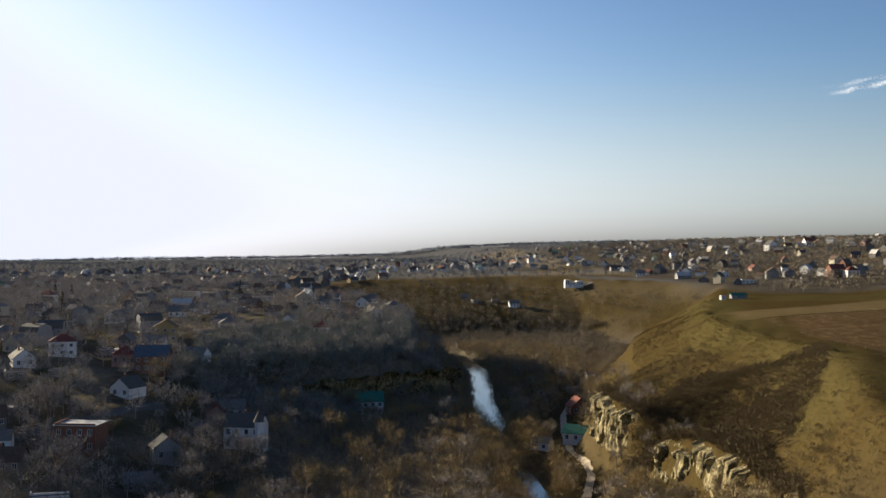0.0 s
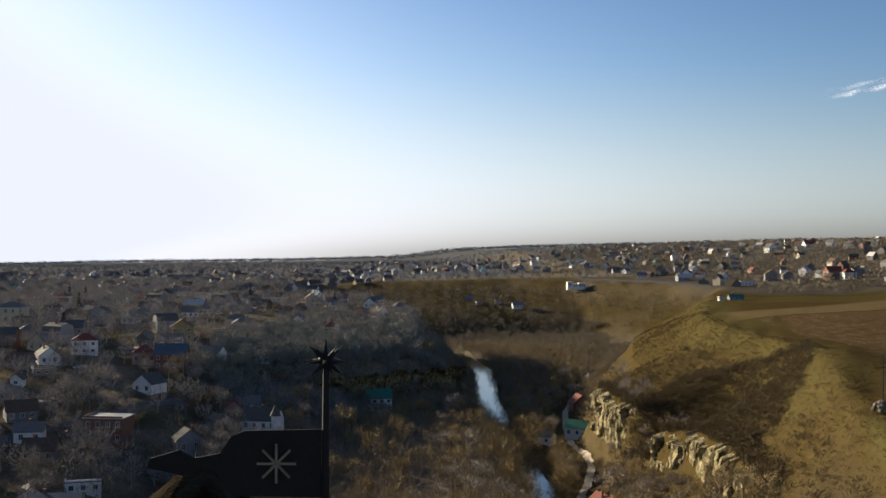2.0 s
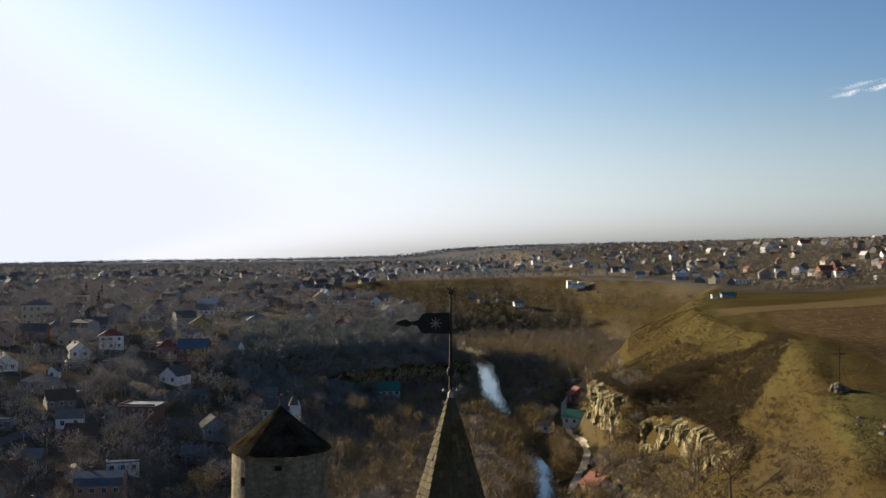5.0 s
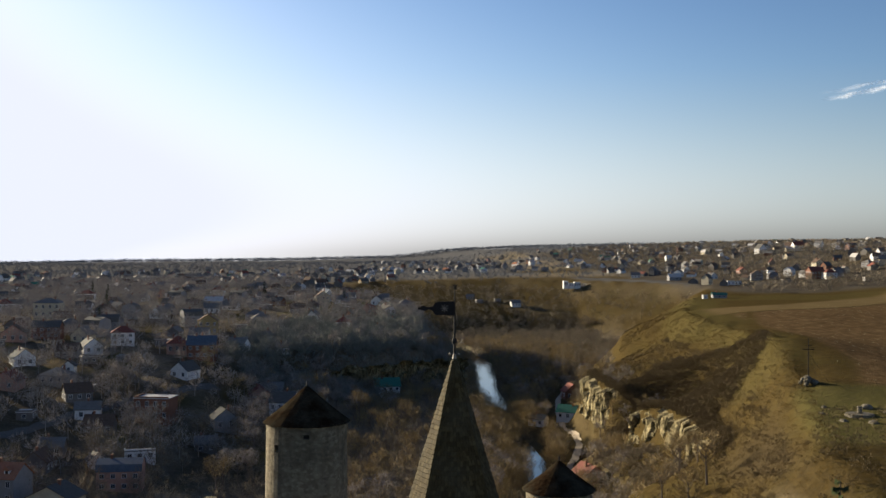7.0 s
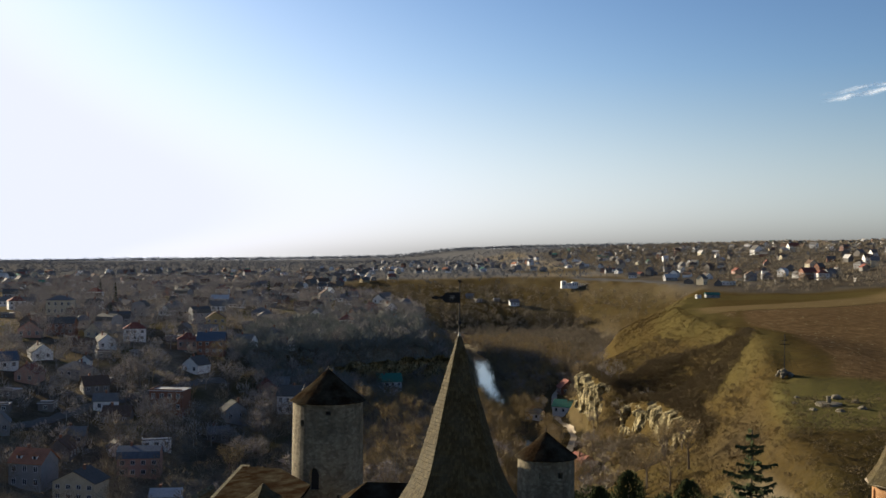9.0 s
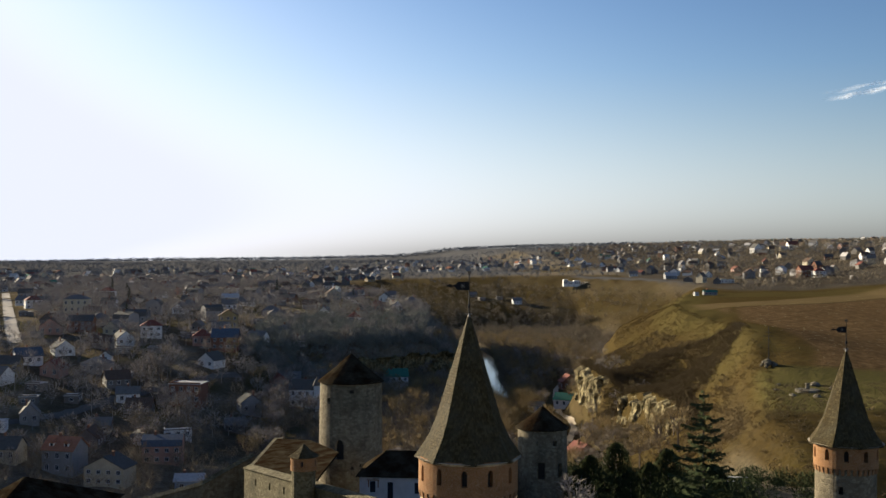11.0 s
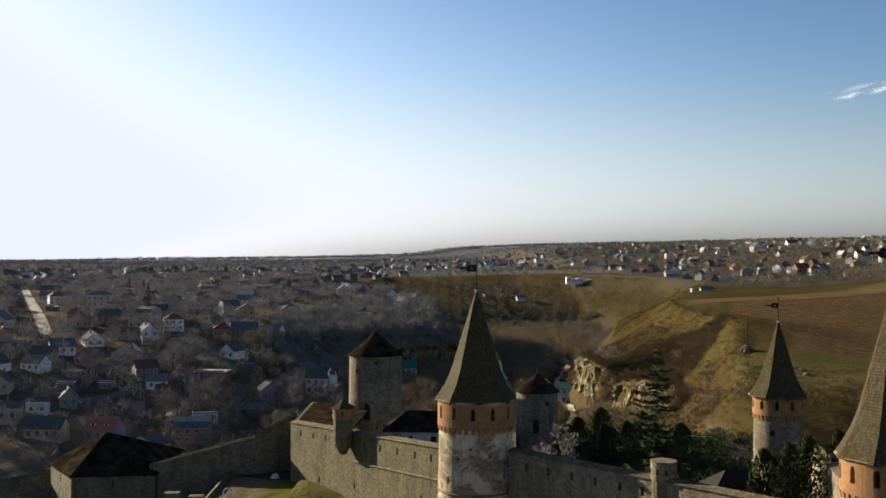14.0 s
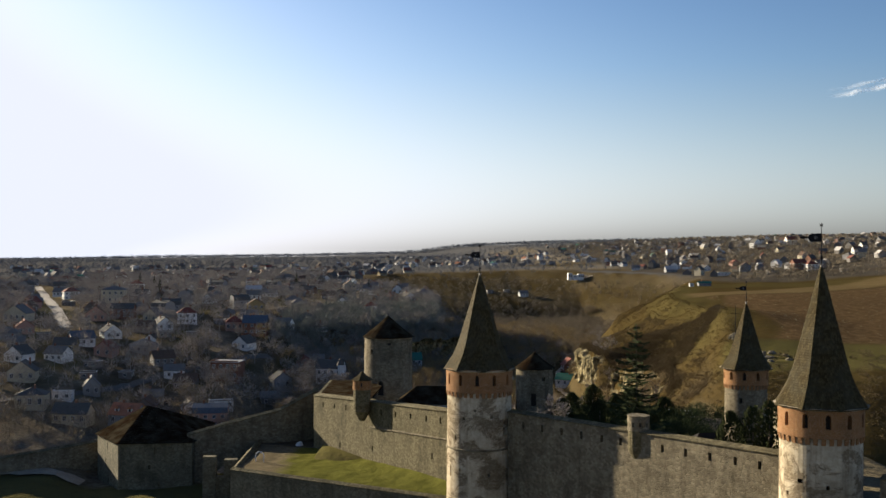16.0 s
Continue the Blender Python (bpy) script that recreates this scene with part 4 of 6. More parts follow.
turret(17.4, -10.6, 7.9, 10.3, 1.15, False, "open stone bartizan on the shaded wall")


def gate_house():
    """The squat polygonal tower with a hipped roof in the moat."""
    t = thing("moat_tower", pose(0, 0, 0), "squat stone tower with brown hipped shingle roof in the moat", "tower")
    plan = [(-65.4, 24.2), (-58.8, 19.0), (-46.8, 19.8), (-47.5, 30.5), (-62.5, 33.0)]
    ms = Mesh()
    zt, zb = -1.7, -12.0
    plan = [(px, py * PLAN) for px, py in plan]
    n = len(plan)
    for i in range(n):
        a, b = Vector(plan[i]), Vector(plan[(i + 1) % n])
        ln = (b - a).length
        d = (b - a) / ln
        nr = Vector((d.y, -d.x))
        slots = [(ln * 0.5, 0.35, zt - 2.0, zt - 0.8, False), (ln * 0.42, 0.4, zt - 4.4, zt - 3.7, False), (ln * 0.55, 0.5, zt - 7.4, zt - 6.6, False)]
        if i > 1:
            slots = slots[:1]
        w = pierced(lambda s, z, q, a=a, d=d, nr=nr: ((a + d * s - nr * q).x, (a + d * s - nr * q).y, z), 0, ln, zb, zt, slots, 0.5, 2.0)
        ms.add(w.v, [f for f in w.f], 0)
    part("stone_body", ms, M_STONE_MOAT, t)
    apex = Vector((-57.2, 25.0 * PLAN, 3.1))
    c = sum((Vector(p) for p in plan), Vector((0, 0))) / n
    rm = Mesh()
    rows = 22
    for i in range(n):
        a, b = [Vector(p) + (Vector(p) - c).normalized() * 0.55 for p in (plan[i], plan[(i + 1) % n])]
        for j in range(rows):
            f0, f1 = j / rows, min(1, (j + 1.2) / rows)
            q = []
            for v, f, up in ((a, f0, 0.07), (b, f0, 0.07), (b, f1, 0.0), (a, f1, 0.0)):
                q.append((v.x + (apex.x - v.x) * f, v.y + (apex.y - v.y) * f, zt - 0.2 + (apex.z - zt) * f + up))
            m = max(1, int((b - a).length * (1 - f0) / 0.5))
            for u in range(m):
                g0, g1 = u / m, (u + 1) / m
                L = lambda p, r, g: tuple(p[e] + (r[e] - p[e]) * g for e in range(3))
                rm.add([L(q[0], q[1], g0), L(q[0], q[1], g1), L(q[3], q[2], g1), L(q[3], q[2], g0)], [(0, 1, 2, 3)])
    part("roof", rm, M_SHINGLE_OLD, t, "brown wooden shingles")


gate_house()


def ruin(x, y, w, d, z0, z1, turn):
    t = thing("ruined_wall", at(x, y, 0, turn), "broken grey stone wall stub with a doorway", "ruin")
    ms = Mesh()
    ms.box(-w / 2, -w * 0.12, -d / 2, d / 2, z0, z1)
    ms.box(w * 0.12, w / 2, -d / 2, d / 2, z0, z1 - 0.5)
    ms.box(-w * 0.12, w * 0.12, -d / 2 + 0.3, d / 2 - 0.05, z0, z1 - 3.2)
    part("masonry", ms, M_STONE_MOAT, t)


ruin(-40.2, 15.0, 5.4, 1.4, -11, -2.3, 4)

# the terrace below the south-west wall
def terrace(name, near, far, z_near, z_far, n, m, mat, label):
    ms = Mesh()
    vs = []
    for i in range(n + 1):
        f = i / n
        for j in range(m + 1):
            g = j / m
            x = (near[0][0] + (near[1][0] - near[0][0]) * f) * (1 - g) + (far[0][0] + (far[1][0] - far[0][0]) * f) * g
            y = (near[0][1] + (near[1][1] - near[0][1]) * f) * (1 - g) + (far[0][1] + (far[1][1] - far[0][1]) * f) * g
            z = (z_near[0] + (z_near[1] - z_near[0]) * f) * (1 - g) + (z_far[0] + (z_far[1] - z_far[0]) * f) * g
            y = y * PLAN
            vs.append((x, y, z + 0.12 * noise.noise(Vector((x * 0.4, y * 0.4, 0))) + 0.04 * noise.noise(Vector((x * 2, y * 2, 5)))))
    fs = [(i * (m + 1) + j, (i + 1) * (m + 1) + j, (i + 1) * (m + 1) + j + 1, i * (m + 1) + j + 1) for i in range(n) for j in range(m)]
    ms.add(vs, fs)
    return tagged(part(name, ms, mat), label, "ground", kind="structure")


terrace("terrace_lawn", ((-31.0, 8.2), (-3.2, -0.4)), ((-25.8, 19.6), (-3.2, 1.6)), (-2.3, -2.2), (-2.7, 0.0), 60, 18, M_YARD, "bright green lawn strip worn to gravel below the castle wall")
terrace("gravel_yard", ((-36.5, 9.8), (-31.0, 8.2)), ((-36.5, 22.2), (-25.8, 19.6)), (-2.35, -2.3), (-2.8, -2.7), 24, 18, M_YARD, "trodden pale gravel yard beside the lawn")
terrace("yard_bank", ((-36.5, 21.9), (-26.0, 19.5)), ((-36.5, 27.0), (-26.0, 27.0)), (-2.83, -2.73), (-3.4, -3.0), 20, 8, M_EARTH, "shaded bare earth behind the gravel yard")
curtain("retaining_wall_west", (-36.8, 22.5), (-36.3, 9.8), -12, -12, -2.5, -2.45, 0.8, [], "dark retaining wall at the end of the yard", M_STONE_MOAT)

# keep-side roof and the whitewashed house inside the walls
pm = Mesh()
pm.add([(px, py * PLAN, pz) for px, py, pz in [(-26.0, 20.6, 5.8), (-16.8, 13.4, 6.6), (-15.5, 23.5, 6.9), (-20.5, 29.5, 6.4), (-25.6, 31.0, 6.1),
        (-26.0, 20.6, 5.5), (-16.8, 13.4, 6.3), (-15.5, 23.5, 6.6), (-20.5, 29.5, 6.1), (-25.6, 31.0, 5.8)]],
       [(0, 1, 2, 3, 4), (9, 8, 7, 6, 5)] + [(i, 5 + i, 5 + (i + 1) % 5, (i + 1) % 5) for i in range(5)])
tagged(part("platform_roof", pm, M_SHINGLE_OLD), "flat brown boarded roof behind the wall walk", "roof")


def inner_house():
    h = thing("whitewashed_house", pose(-3.0, 47.0, 0, 0, 0, -4), "whitewashed single-storey house with dark shingle roof", "house")
    w, d, zb, zt = 19.0, 8.0, -2.5, 3.8

    def face(s, z, q):
        return (-w / 2 + s, -d / 2 + q, z)
    ms = pierced(face, 0, w, zb, zt, [(1.7, 0.75, 1.6, 3.1, False), (4.0, 0.75, 0.6, 3.0, False), (7.6, 0.9, 1.5, 3.0, False), (11.0, 0.9, 1.5, 3.0, False)], 0.3, 3.0)
    ms.box(-w / 2, w / 2, d / 2 - 0.3, d / 2, zb, zt)
    ms.add([(-w / 2, d / 2, zb), (-w / 2, -d / 2, zb), (-w / 2, -d / 2, zt), (-w / 2, d / 2, zt)], [(0, 1, 2, 3)])
    ms.add([(w / 2, -d / 2, zb), (w / 2, d / 2, zb), (w / 2, d / 2, zt), (w / 2, -d / 2, zt)], [(0, 1, 2, 3)])
    part("wall", ms, [M_WHITEWASH, M_GLASS], h)
    r = Mesh()
    o = 0.5
    a = [(-w / 2 - o, -d / 2 - o, zt - 0.1), (w / 2 + o, -d / 2 - o, zt - 0.1), (w / 2 + o, d / 2 + o, zt - 0.1), (-w / 2 - o, d / 2 + o, zt - 0.1),
         (-w / 2 + 3, 0, zt + 2.6), (w / 2 - 3, 0, zt + 2.6)]
    r.add(a, [(0, 1, 5, 4), (2, 3, 4, 5), (3, 0, 4), (1, 2, 5), (3, 2, 1, 0)])
    part("roof", r, M_SHINGLE_OLD, h, "dark shingle roof")
    b = Mesh()
    for dx, dz, ww, hh in ((0.95, 3.25, 1.6, 0.12), (1.1, 2.75, 0.15, 0.9), (2.35, 2.75, 0.15, 0.9), (1.7, 3.42, 0.9, 0.08)):
        b.box(-w / 2 + dx - ww * 0.0, -w / 2 + dx + ww, -d / 2 - 0.03, -d / 2 - 0.004, dz - hh / 2, dz + hh / 2)
    part("painted_trim", b, M_BRICK, h, "painted ornament round a window")


inner_house()
curtain("wall_east", (41.5, 4.5), (36.5, -10.5), -4, -6, 7.9, 8.3, 1.8, [(4, 1.2), (8, 1.2), (12, 1.2)], "grey inner wall between the courtyard towers", M_STONE_OLD)

# ---- houses ----
PAINT = {n: plain("house_wall_" + n, c, 0.9, 0, 0.22) for n, c in {
    "white": (0.72, 0.71, 0.68), "cream": (0.483, 0.43, 0.315), "grey": (0.273, 0.267, 0.262), "brick": (0.199, 0.105, 0.0713),
    "pink": (0.393, 0.246, 0.196), "yellow": (0.323, 0.246, 0.118), "blue": (0.295, 0.363, 0.444), "block": (0.168, 0.157, 0.143)}.items()}
ROOF = {n: plain("house_roof_" + n, c, 0.85, 0, 0.3, 1.2) for n, c in {
    "grey": (0.19, 0.18, 0.165), "slate": (0.115, 0.11, 0.1), "red": (0.2, 0.075, 0.055), "orange": (0.36, 0.17, 0.1), "brown": (0.13, 0.09, 0.065),
    "green": (0.06, 0.19, 0.14), "pale": (0.52, 0.505, 0.48), "blue": (0.1, 0.125, 0.16)}.items()}
M_FRAME = plain("window_frame_white", (0.6, 0.6, 0.592), 0.6)


def build_house(w, d, h, rh, wall, roof, style, rnd, label, floors=1, m=None, group="", panes=True):
    hs = thing("house", m or pose(0, 0, 0), label, "house", group)
    b = Mesh()
    b.box(-w / 2, w / 2, -d / 2, d / 2, -3.5, h)
    r = Mesh()
    o, t = 0.45, 0.16
    if style == "gable_x":       # ridge along x
        b.add([(-w / 2, -d / 2, h), (-w / 2, d / 2, h), (-w / 2, 0, h + rh), (w / 2, -d / 2, h), (w / 2, d / 2, h), (w / 2, 0, h + rh)], [(0, 2, 1), (3, 4, 5)])
        k = rh / (d / 2)
        for s in (-1, 1):
            y0, z0 = s * (d / 2 + o), h - o * k
            vs = [(-w / 2 - o, y0, z0 + 0.02), (w / 2 + o, y0, z0 + 0.02), (w / 2 + o, 0, h + rh + 0.02), (-w / 2 - o, 0, h + rh + 0.02)]
            vs += [(x, y, z + t) for x, y, z in vs]
            r.add(vs, [(0, 3, 2, 1), (4, 5, 6, 7), (0, 1, 5, 4), (1, 2, 6, 5), (2, 3, 7, 6), (3, 0, 4, 7)])
    elif style == "gable_y":
        b.add([(-w / 2, -d / 2, h), (w / 2, -d / 2, h), (0, -d / 2, h + rh), (-w / 2, d / 2, h), (w / 2, d / 2, h), (0, d / 2, h + rh)], [(0, 1, 2), (3, 5, 4)])
        k = rh / (w / 2)
        for s in (-1, 1):
            x0, z0 = s * (w / 2 + o), h - o * k
            vs = [(x0, -d / 2 - o, z0 + 0.02), (x0, d / 2 + o, z0 + 0.02), (0, d / 2 + o, h + rh + 0.02), (0, -d / 2 - o, h + rh + 0.02)]
            vs += [(x, y, z + t) for x, y, z in vs]
            r.add(vs, [(0, 3, 2, 1), (4, 5, 6, 7), (0, 1, 5, 4), (1, 2, 6, 5), (2, 3, 7, 6), (3, 0, 4, 7)])
    elif style == "hip":
        e = min(w, d) / 2
        rx = max(0.05, w / 2 - e)
        ry = max(0.05, d / 2 - e)
        vs = [(-w / 2 - o, -d / 2 - o, h), (w / 2 + o, -d / 2 - o, h), (w / 2 + o, d / 2 + o, h), (-w / 2 - o, d / 2 + o, h),
              (-rx, -ry, h + rh), (rx, -ry, h + rh), (rx, ry, h + rh), (-rx, ry, h + rh)]
        r.add(vs, [(0, 1, 5, 4), (1, 2, 6, 5), (2, 3, 7, 6), (3, 0, 4, 7), (4, 5, 6, 7), (3, 2, 1, 0)])
    elif style == "mansard":
        vs = []
        prof = [(-d / 2 - 0.3, h - 0.1), (-d / 2 + 0.5, h + rh * 0.62), (0, h + rh), (d / 2 - 0.5, h + rh * 0.62), (d / 2 + 0.3, h - 0.1)]
        for x in (-w / 2 - 0.25, w / 2 + 0.25):
            vs += [(x, y, z) for y, z in prof]
        r.add(vs, [(i, i + 1, i + 6, i + 5) for i in range(4)])
        for x, sg in ((-w / 2, 1), (w / 2, -1)):
            q = [(x, y * 0.97, z - 0.05) for y, z in prof]
            b.add(q, [tuple(range(5)) if sg > 0 else tuple(range(4, -1, -1))])
    else:                        # flat, with a low parapet
        r.box(-w / 2 - 0.2, w / 2 + 0.2, -d / 2 - 0.2, d / 2 + 0.2, h, h + 0.25)
        b.box(-w / 2, w / 2, -d / 2, -d / 2 + 0.3, h + 0.25, h + 0.7)
        b.box(-w / 2, -w / 2 + 0.3, -d / 2, d / 2, h + 0.25, h + 0.7)
    part("wall", b, PAINT[wall], hs)
    rf = part("roof", r, ROOF[roof], hs)
    if style != "flat":
        c = Mesh()
        cx, cy = rnd.uniform(-w * 0.25, w * 0.25), rnd.uniform(-0.6, 0.6)
        c.box(cx - 0.3, cx + 0.3, cy - 0.3, cy + 0.3, h + rh * 0.5, h + rh + 0.9)
        c.box(cx - 0.37, cx + 0.37, cy - 0.37, cy + 0.37, h + rh + 0.9, h + rh + 1.05)
        part("chimney", c, PAINT["brick"], rf)
    if panes:
        fh = h / floors
        for fl in range(floors):
            z = fl * fh + fh * 0.32
            for face in ("s", "w"):
                span = w if face == "s" else d
                n = max(1, int(span / 3.0))
                for i in range(n):
                    u = -span / 2 + span * (i + 0.5) / n
                    g = Mesh()
                    f = Mesh()
                    ww, hh = 0.55, fh * 0.42
                    if face == "s":
                        g.box(u - ww, u + ww, -d / 2 - 0.03, -d / 2 + 0.05, z, z + hh)
                        for a0, a1, c0, c1 in ((-ww - .1, -ww, -.1, hh + .1), (ww, ww + .1, -.1, hh + .1), (-ww, ww, -.1, 0), (-ww, ww, hh, hh + .1), (-.04, .04, 0, hh)):
                            f.box(u + a0, u + a1, -d / 2 - 0.08, -d / 2 - 0.031, z + c0, z + c1)
                    else:
                        g.box(-w / 2 - 0.03, -w / 2 + 0.05, u - ww, u + ww, z, z + hh)
                        for a0, a1, c0, c1 in ((-ww - .1, -ww, -.1, hh + .1), (ww, ww + .1, -.1, hh + .1), (-ww, ww, -.1, 0), (-ww, ww, hh, hh + .1), (-.04, .04, 0, hh)):
                            f.box(-w / 2 - 0.08, -w / 2 - 0.031, u + a0, u + a1, z + c0, z + c1)
                    wd = part("window", g, M_GLASS, hs)
                    part("frame", f, M_FRAME, wd)
    return hs


rnd = random.Random(11)
HOUSES = []   # (x, y, radius) of everything built and of cleared gaps, to keep trees off


def put_house(x, y, turn, w, d, h, rh, wall, roof, style, label, floors=1, z=None):
    zz = height_at(x, y) if z is None else z
    HOUSES.append((x, y, max(w, d) * 0.7))
    return build_house(w, d, h, rh, wall, roof, style, rnd, label, floors, at(x, y, zz, turn), "houses of the town")


white_house = put_house(-57, 186, -8, 12, 9, 7.5, 3.5, "white", "slate", "gable_x", "large white two-storey house with slate roof and corner turret", 2)
put_house(-96, 163, -6, 12, 9, 7.5, 0.5, "brick", "pale", "flat", "unfinished brick house with flat pale roof", 2)
put_house(-76, 171, 25, 8, 7, 4.5, 3, "grey", "slate", "gable_y", "small grey gabled house with slate roof", 1)
put_house(-116, 158, 12, 8, 6, 3.5, 2.2, "white", "grey", "gable_x", "small white cottage with grey roof", 1)
dormer_house = put_house(-111.5, 116, -14, 10, 8, 7.0, 3.2, "grey", "orange", "gable_x", "tall grey house with orange tiled roof and two dormers", 2)
put_house(-96, 112, -10, 12, 8, 5.0, 3.0, "cream", "slate", "gable_y", "cream house with steep gables and dark roof", 2)
put_house(-88.5, 128, 8, 12, 9, 5.5, 3.0, "pink", "blue", "mansard", "pink house with bluish mansard roof", 2)
put_house(-74, 114, 6, 8, 6, 3.5, 1.5, "blue", "pale", "gable_x", "low outbuilding with pale metal roof", 1)
put_house(-149, 123, 10, 10, 9, 4.5, 2.2, "cream", "slate", "hip", "cream bungalow with grey hipped roof", 1)
put_house(-165, 140, 12, 10, 9, 3.5, 3.6, "cream", "slate", "gable_y", "pale gabled cottage with small attic window", 1)
put_house(-130, 116, -6, 12, 7, 3.6, 3.0, "cream", "slate", "gable_x", "long cream cottage with steep dark roof", 1)
put_house(-143, 130, 10, 7, 5, 2.8, 0.4, "white", "pale", "flat", "small white flat-roofed garage", 1)
put_house(-137, 137, 20, 6, 7, 3.4, 3.2, "grey", "grey", "gable_y", "narrow grey gabled house", 1)
put_house(-186, 219, 14, 10, 8, 4.0, 3.6, "pink", "brown", "gable_y", "pinkish gabled cottage in the gardens", 1)
put_house(-176, 226, 5, 12, 8, 5.0, 2.6, "brick", "slate", "gable_x", "red-brick house with a dark roof", 2)
put_house(-160, 226, -8, 8, 8, 3.4, 3.4, "cream", "grey", "gable_y", "grey-beige gabled cottage in gardens", 1)
put_house(-166, 176, 35, 10, 8, 3.4, 3.0, "white", "blue", "gable_x", "white cottage with blue metal roof", 1)
put_house(-141, 187, 5, 4.5, 4, 2.4, 1.8, "white", "slate", "gable_y", "tiny white garden house", 1)
put_house(-218, 208, -6, 12, 9, 4.0, 4.0, "cream", "grey", "gable_y", "broad cream gabled house", 1)
put_house(-142, 332, 4, 11, 9, 4.0, 2.5, "grey", "pale", "gable_x", "grey house with pale metal roof", 1)
put_house(-186, 371, 0, 10, 8, 6.0, 2.5, "white", "grey", "hip", "white two-storey villa with grey roof", 2)
put_house(-121, 375, -4, 12, 8, 4.0, 2.4, "white", "grey", "gable_x", "long white house under a grey roof", 1)
put_house(-108, 380, -4, 11, 8, 4.0, 2.4, "white", "brown", "gable_x", "long white house under a brown roof", 1)
put_house(-72, 234, 12, 6, 5, 3.0, 2.0, "white", "grey", "gable_x", "small white house at the plateau edge", 1)
put_house(-99, 134, 30, 5, 4, 2.4, 1.8, "white", "slate", "gable_y", "small white gabled shed", 1)
put_house(-90, 141, 18, 9, 3, 2.8, 0.3, "white", "grey", "flat", "long white garden wall building", 1)
put_house(321, 446, 8, 12, 9, 6.5, 3.5, "brick", "red", "gable_x", "large red-roofed brick house on the hill", 2)
put_house(281, 463, -10, 10, 8, 6.0, 3.2, "grey", "brown", "gable_y", "house with brown roof on the hill", 2)
put_house(233, 520, 6, 12, 8, 3.6, 3.2, "grey", "pale", "gable_x", "long house with pale grey roof on the hill", 1)
put_house(253, 447, 0, 12, 3, 2.6, 0.4, "white", "pale", "flat", "low white garage row on the hill", 1)
put_house(457, 680, 10, 14, 10, 6.5, 5.0, "white", "red", "gable_x", "tall white house with red roof on the skyline", 2)
put_house(405, 671, 20, 12, 10, 6.5, 5.5, "white", "slate", "gable_y", "tall white gabled house on the skyline", 2)
put_house(-114, 219, 10, 9, 8, 4.5, 3, "pink", "red", "hip", "pink house with red hipped roof", 1)
put_house(-114, 252, 10, 10, 8, 6.5, 3, "yellow", "brown", "gable_y", "yellow two-storey house with brown roof", 2)
put_house(-102, 216, 5, 12, 9, 6.0, 3.5, "brick", "blue", "gable_x", "brick house with blue metal roof", 2)
put_house(-213, 281, 8, 14, 11, 8.0, 2.5, "cream", "grey", "hip", "large cream villa with flat-pitched roof", 2)
put_house(-78, 372, 28, 8, 12, 4.0, 5.0, "white", "blue", "gable_y", "white gabled hall with steep blue roof", 1)
put_house(-24, 243, 12, 12, 8, 6.0, 3.5, "white", "green", "gable_x", "white house with green metal roof at the foot of the cliff", 2)
put_house(58, 214, -25, 10, 7, 3.4, 2.6, "white", "green", "gable_x", "cream house with green-edged roof beside the lane", 1)
put_house(67, 250, 10, 8, 8, 4.0, 3.5, "brick", "red", "gable_y", "brick house with red roof beside the lane", 1)
put_house(43, 207, -30, 7, 5, 3.0, 1.6, "white", "slate", "gable_x", "white summer house on the river bank", 1)
put_house(182, 332, 4, 9, 4, 2.2, 1.2, "grey", "green", "gable_x", "low shed with green roof on the hilltop", 1)
put_house(171, 328, 10, 3, 2.4, 1.6, 0.6, "white", "grey", "flat", "small white kiosk on the hilltop", 1)

tu = Mesh()
tu.ring([(1.5, -3.5), (1.5, 9.2)], 8, centre=(5.6, -4.1))
tower_part = part("corner_turret", tu, PAINT["white"], white_house)
tu = Mesh()
tu.ring([(1.95, 9.1), (1.8, 9.3), (0.9, 11.2), (0.04, 12.8)], 8, centre=(5.6, -4.1))
part("turret_roof", tu, ROOF["slate"], tower_part)
for u in (-2.4, 2.4):
    dm = Mesh()
    dm.box(u - 0.75, u + 0.75, -3.1, -0.8, 7.3, 8.9)
    dm.add([(u - 0.75, -3.1, 8.9), (u + 0.75, -3.1, 8.9), (u, -3.1, 9.7)], [(0, 1, 2)])
    box_part = part("dormer", dm, PAINT["white"], dormer_house)
    dm = Mesh()
    dm.add([(u - 1.0, -3.4, 8.75), (u, -3.4, 9.85), (u + 1.0, -3.4, 8.75), (u - 1.0, -0.6, 8.75), (u, -0.6, 9.85), (u + 1.0, -0.6, 8.75)],
           [(0, 3, 4, 1), (1, 4, 5, 2), (0, 1, 2)])
    part("dormer_roof", dm, ROOF["orange"], box_part)
    dm = Mesh()
    dm.box(u - 0.4, u + 0.4, -3.16, -3.08, 7.9, 8.8)
    part("dormer_window", dm, M_GLASS, box_part)

# treeless gaps that keep the lane and its houses in the camera's view
HOUSES += [(42, 202, 10), (40, 194, 10), (38, 186, 10), (37, 178, 9), (53, 194, 10), (50, 185, 9), (55, 206, 9), (58, 199, 7), (50, 200, 5)]

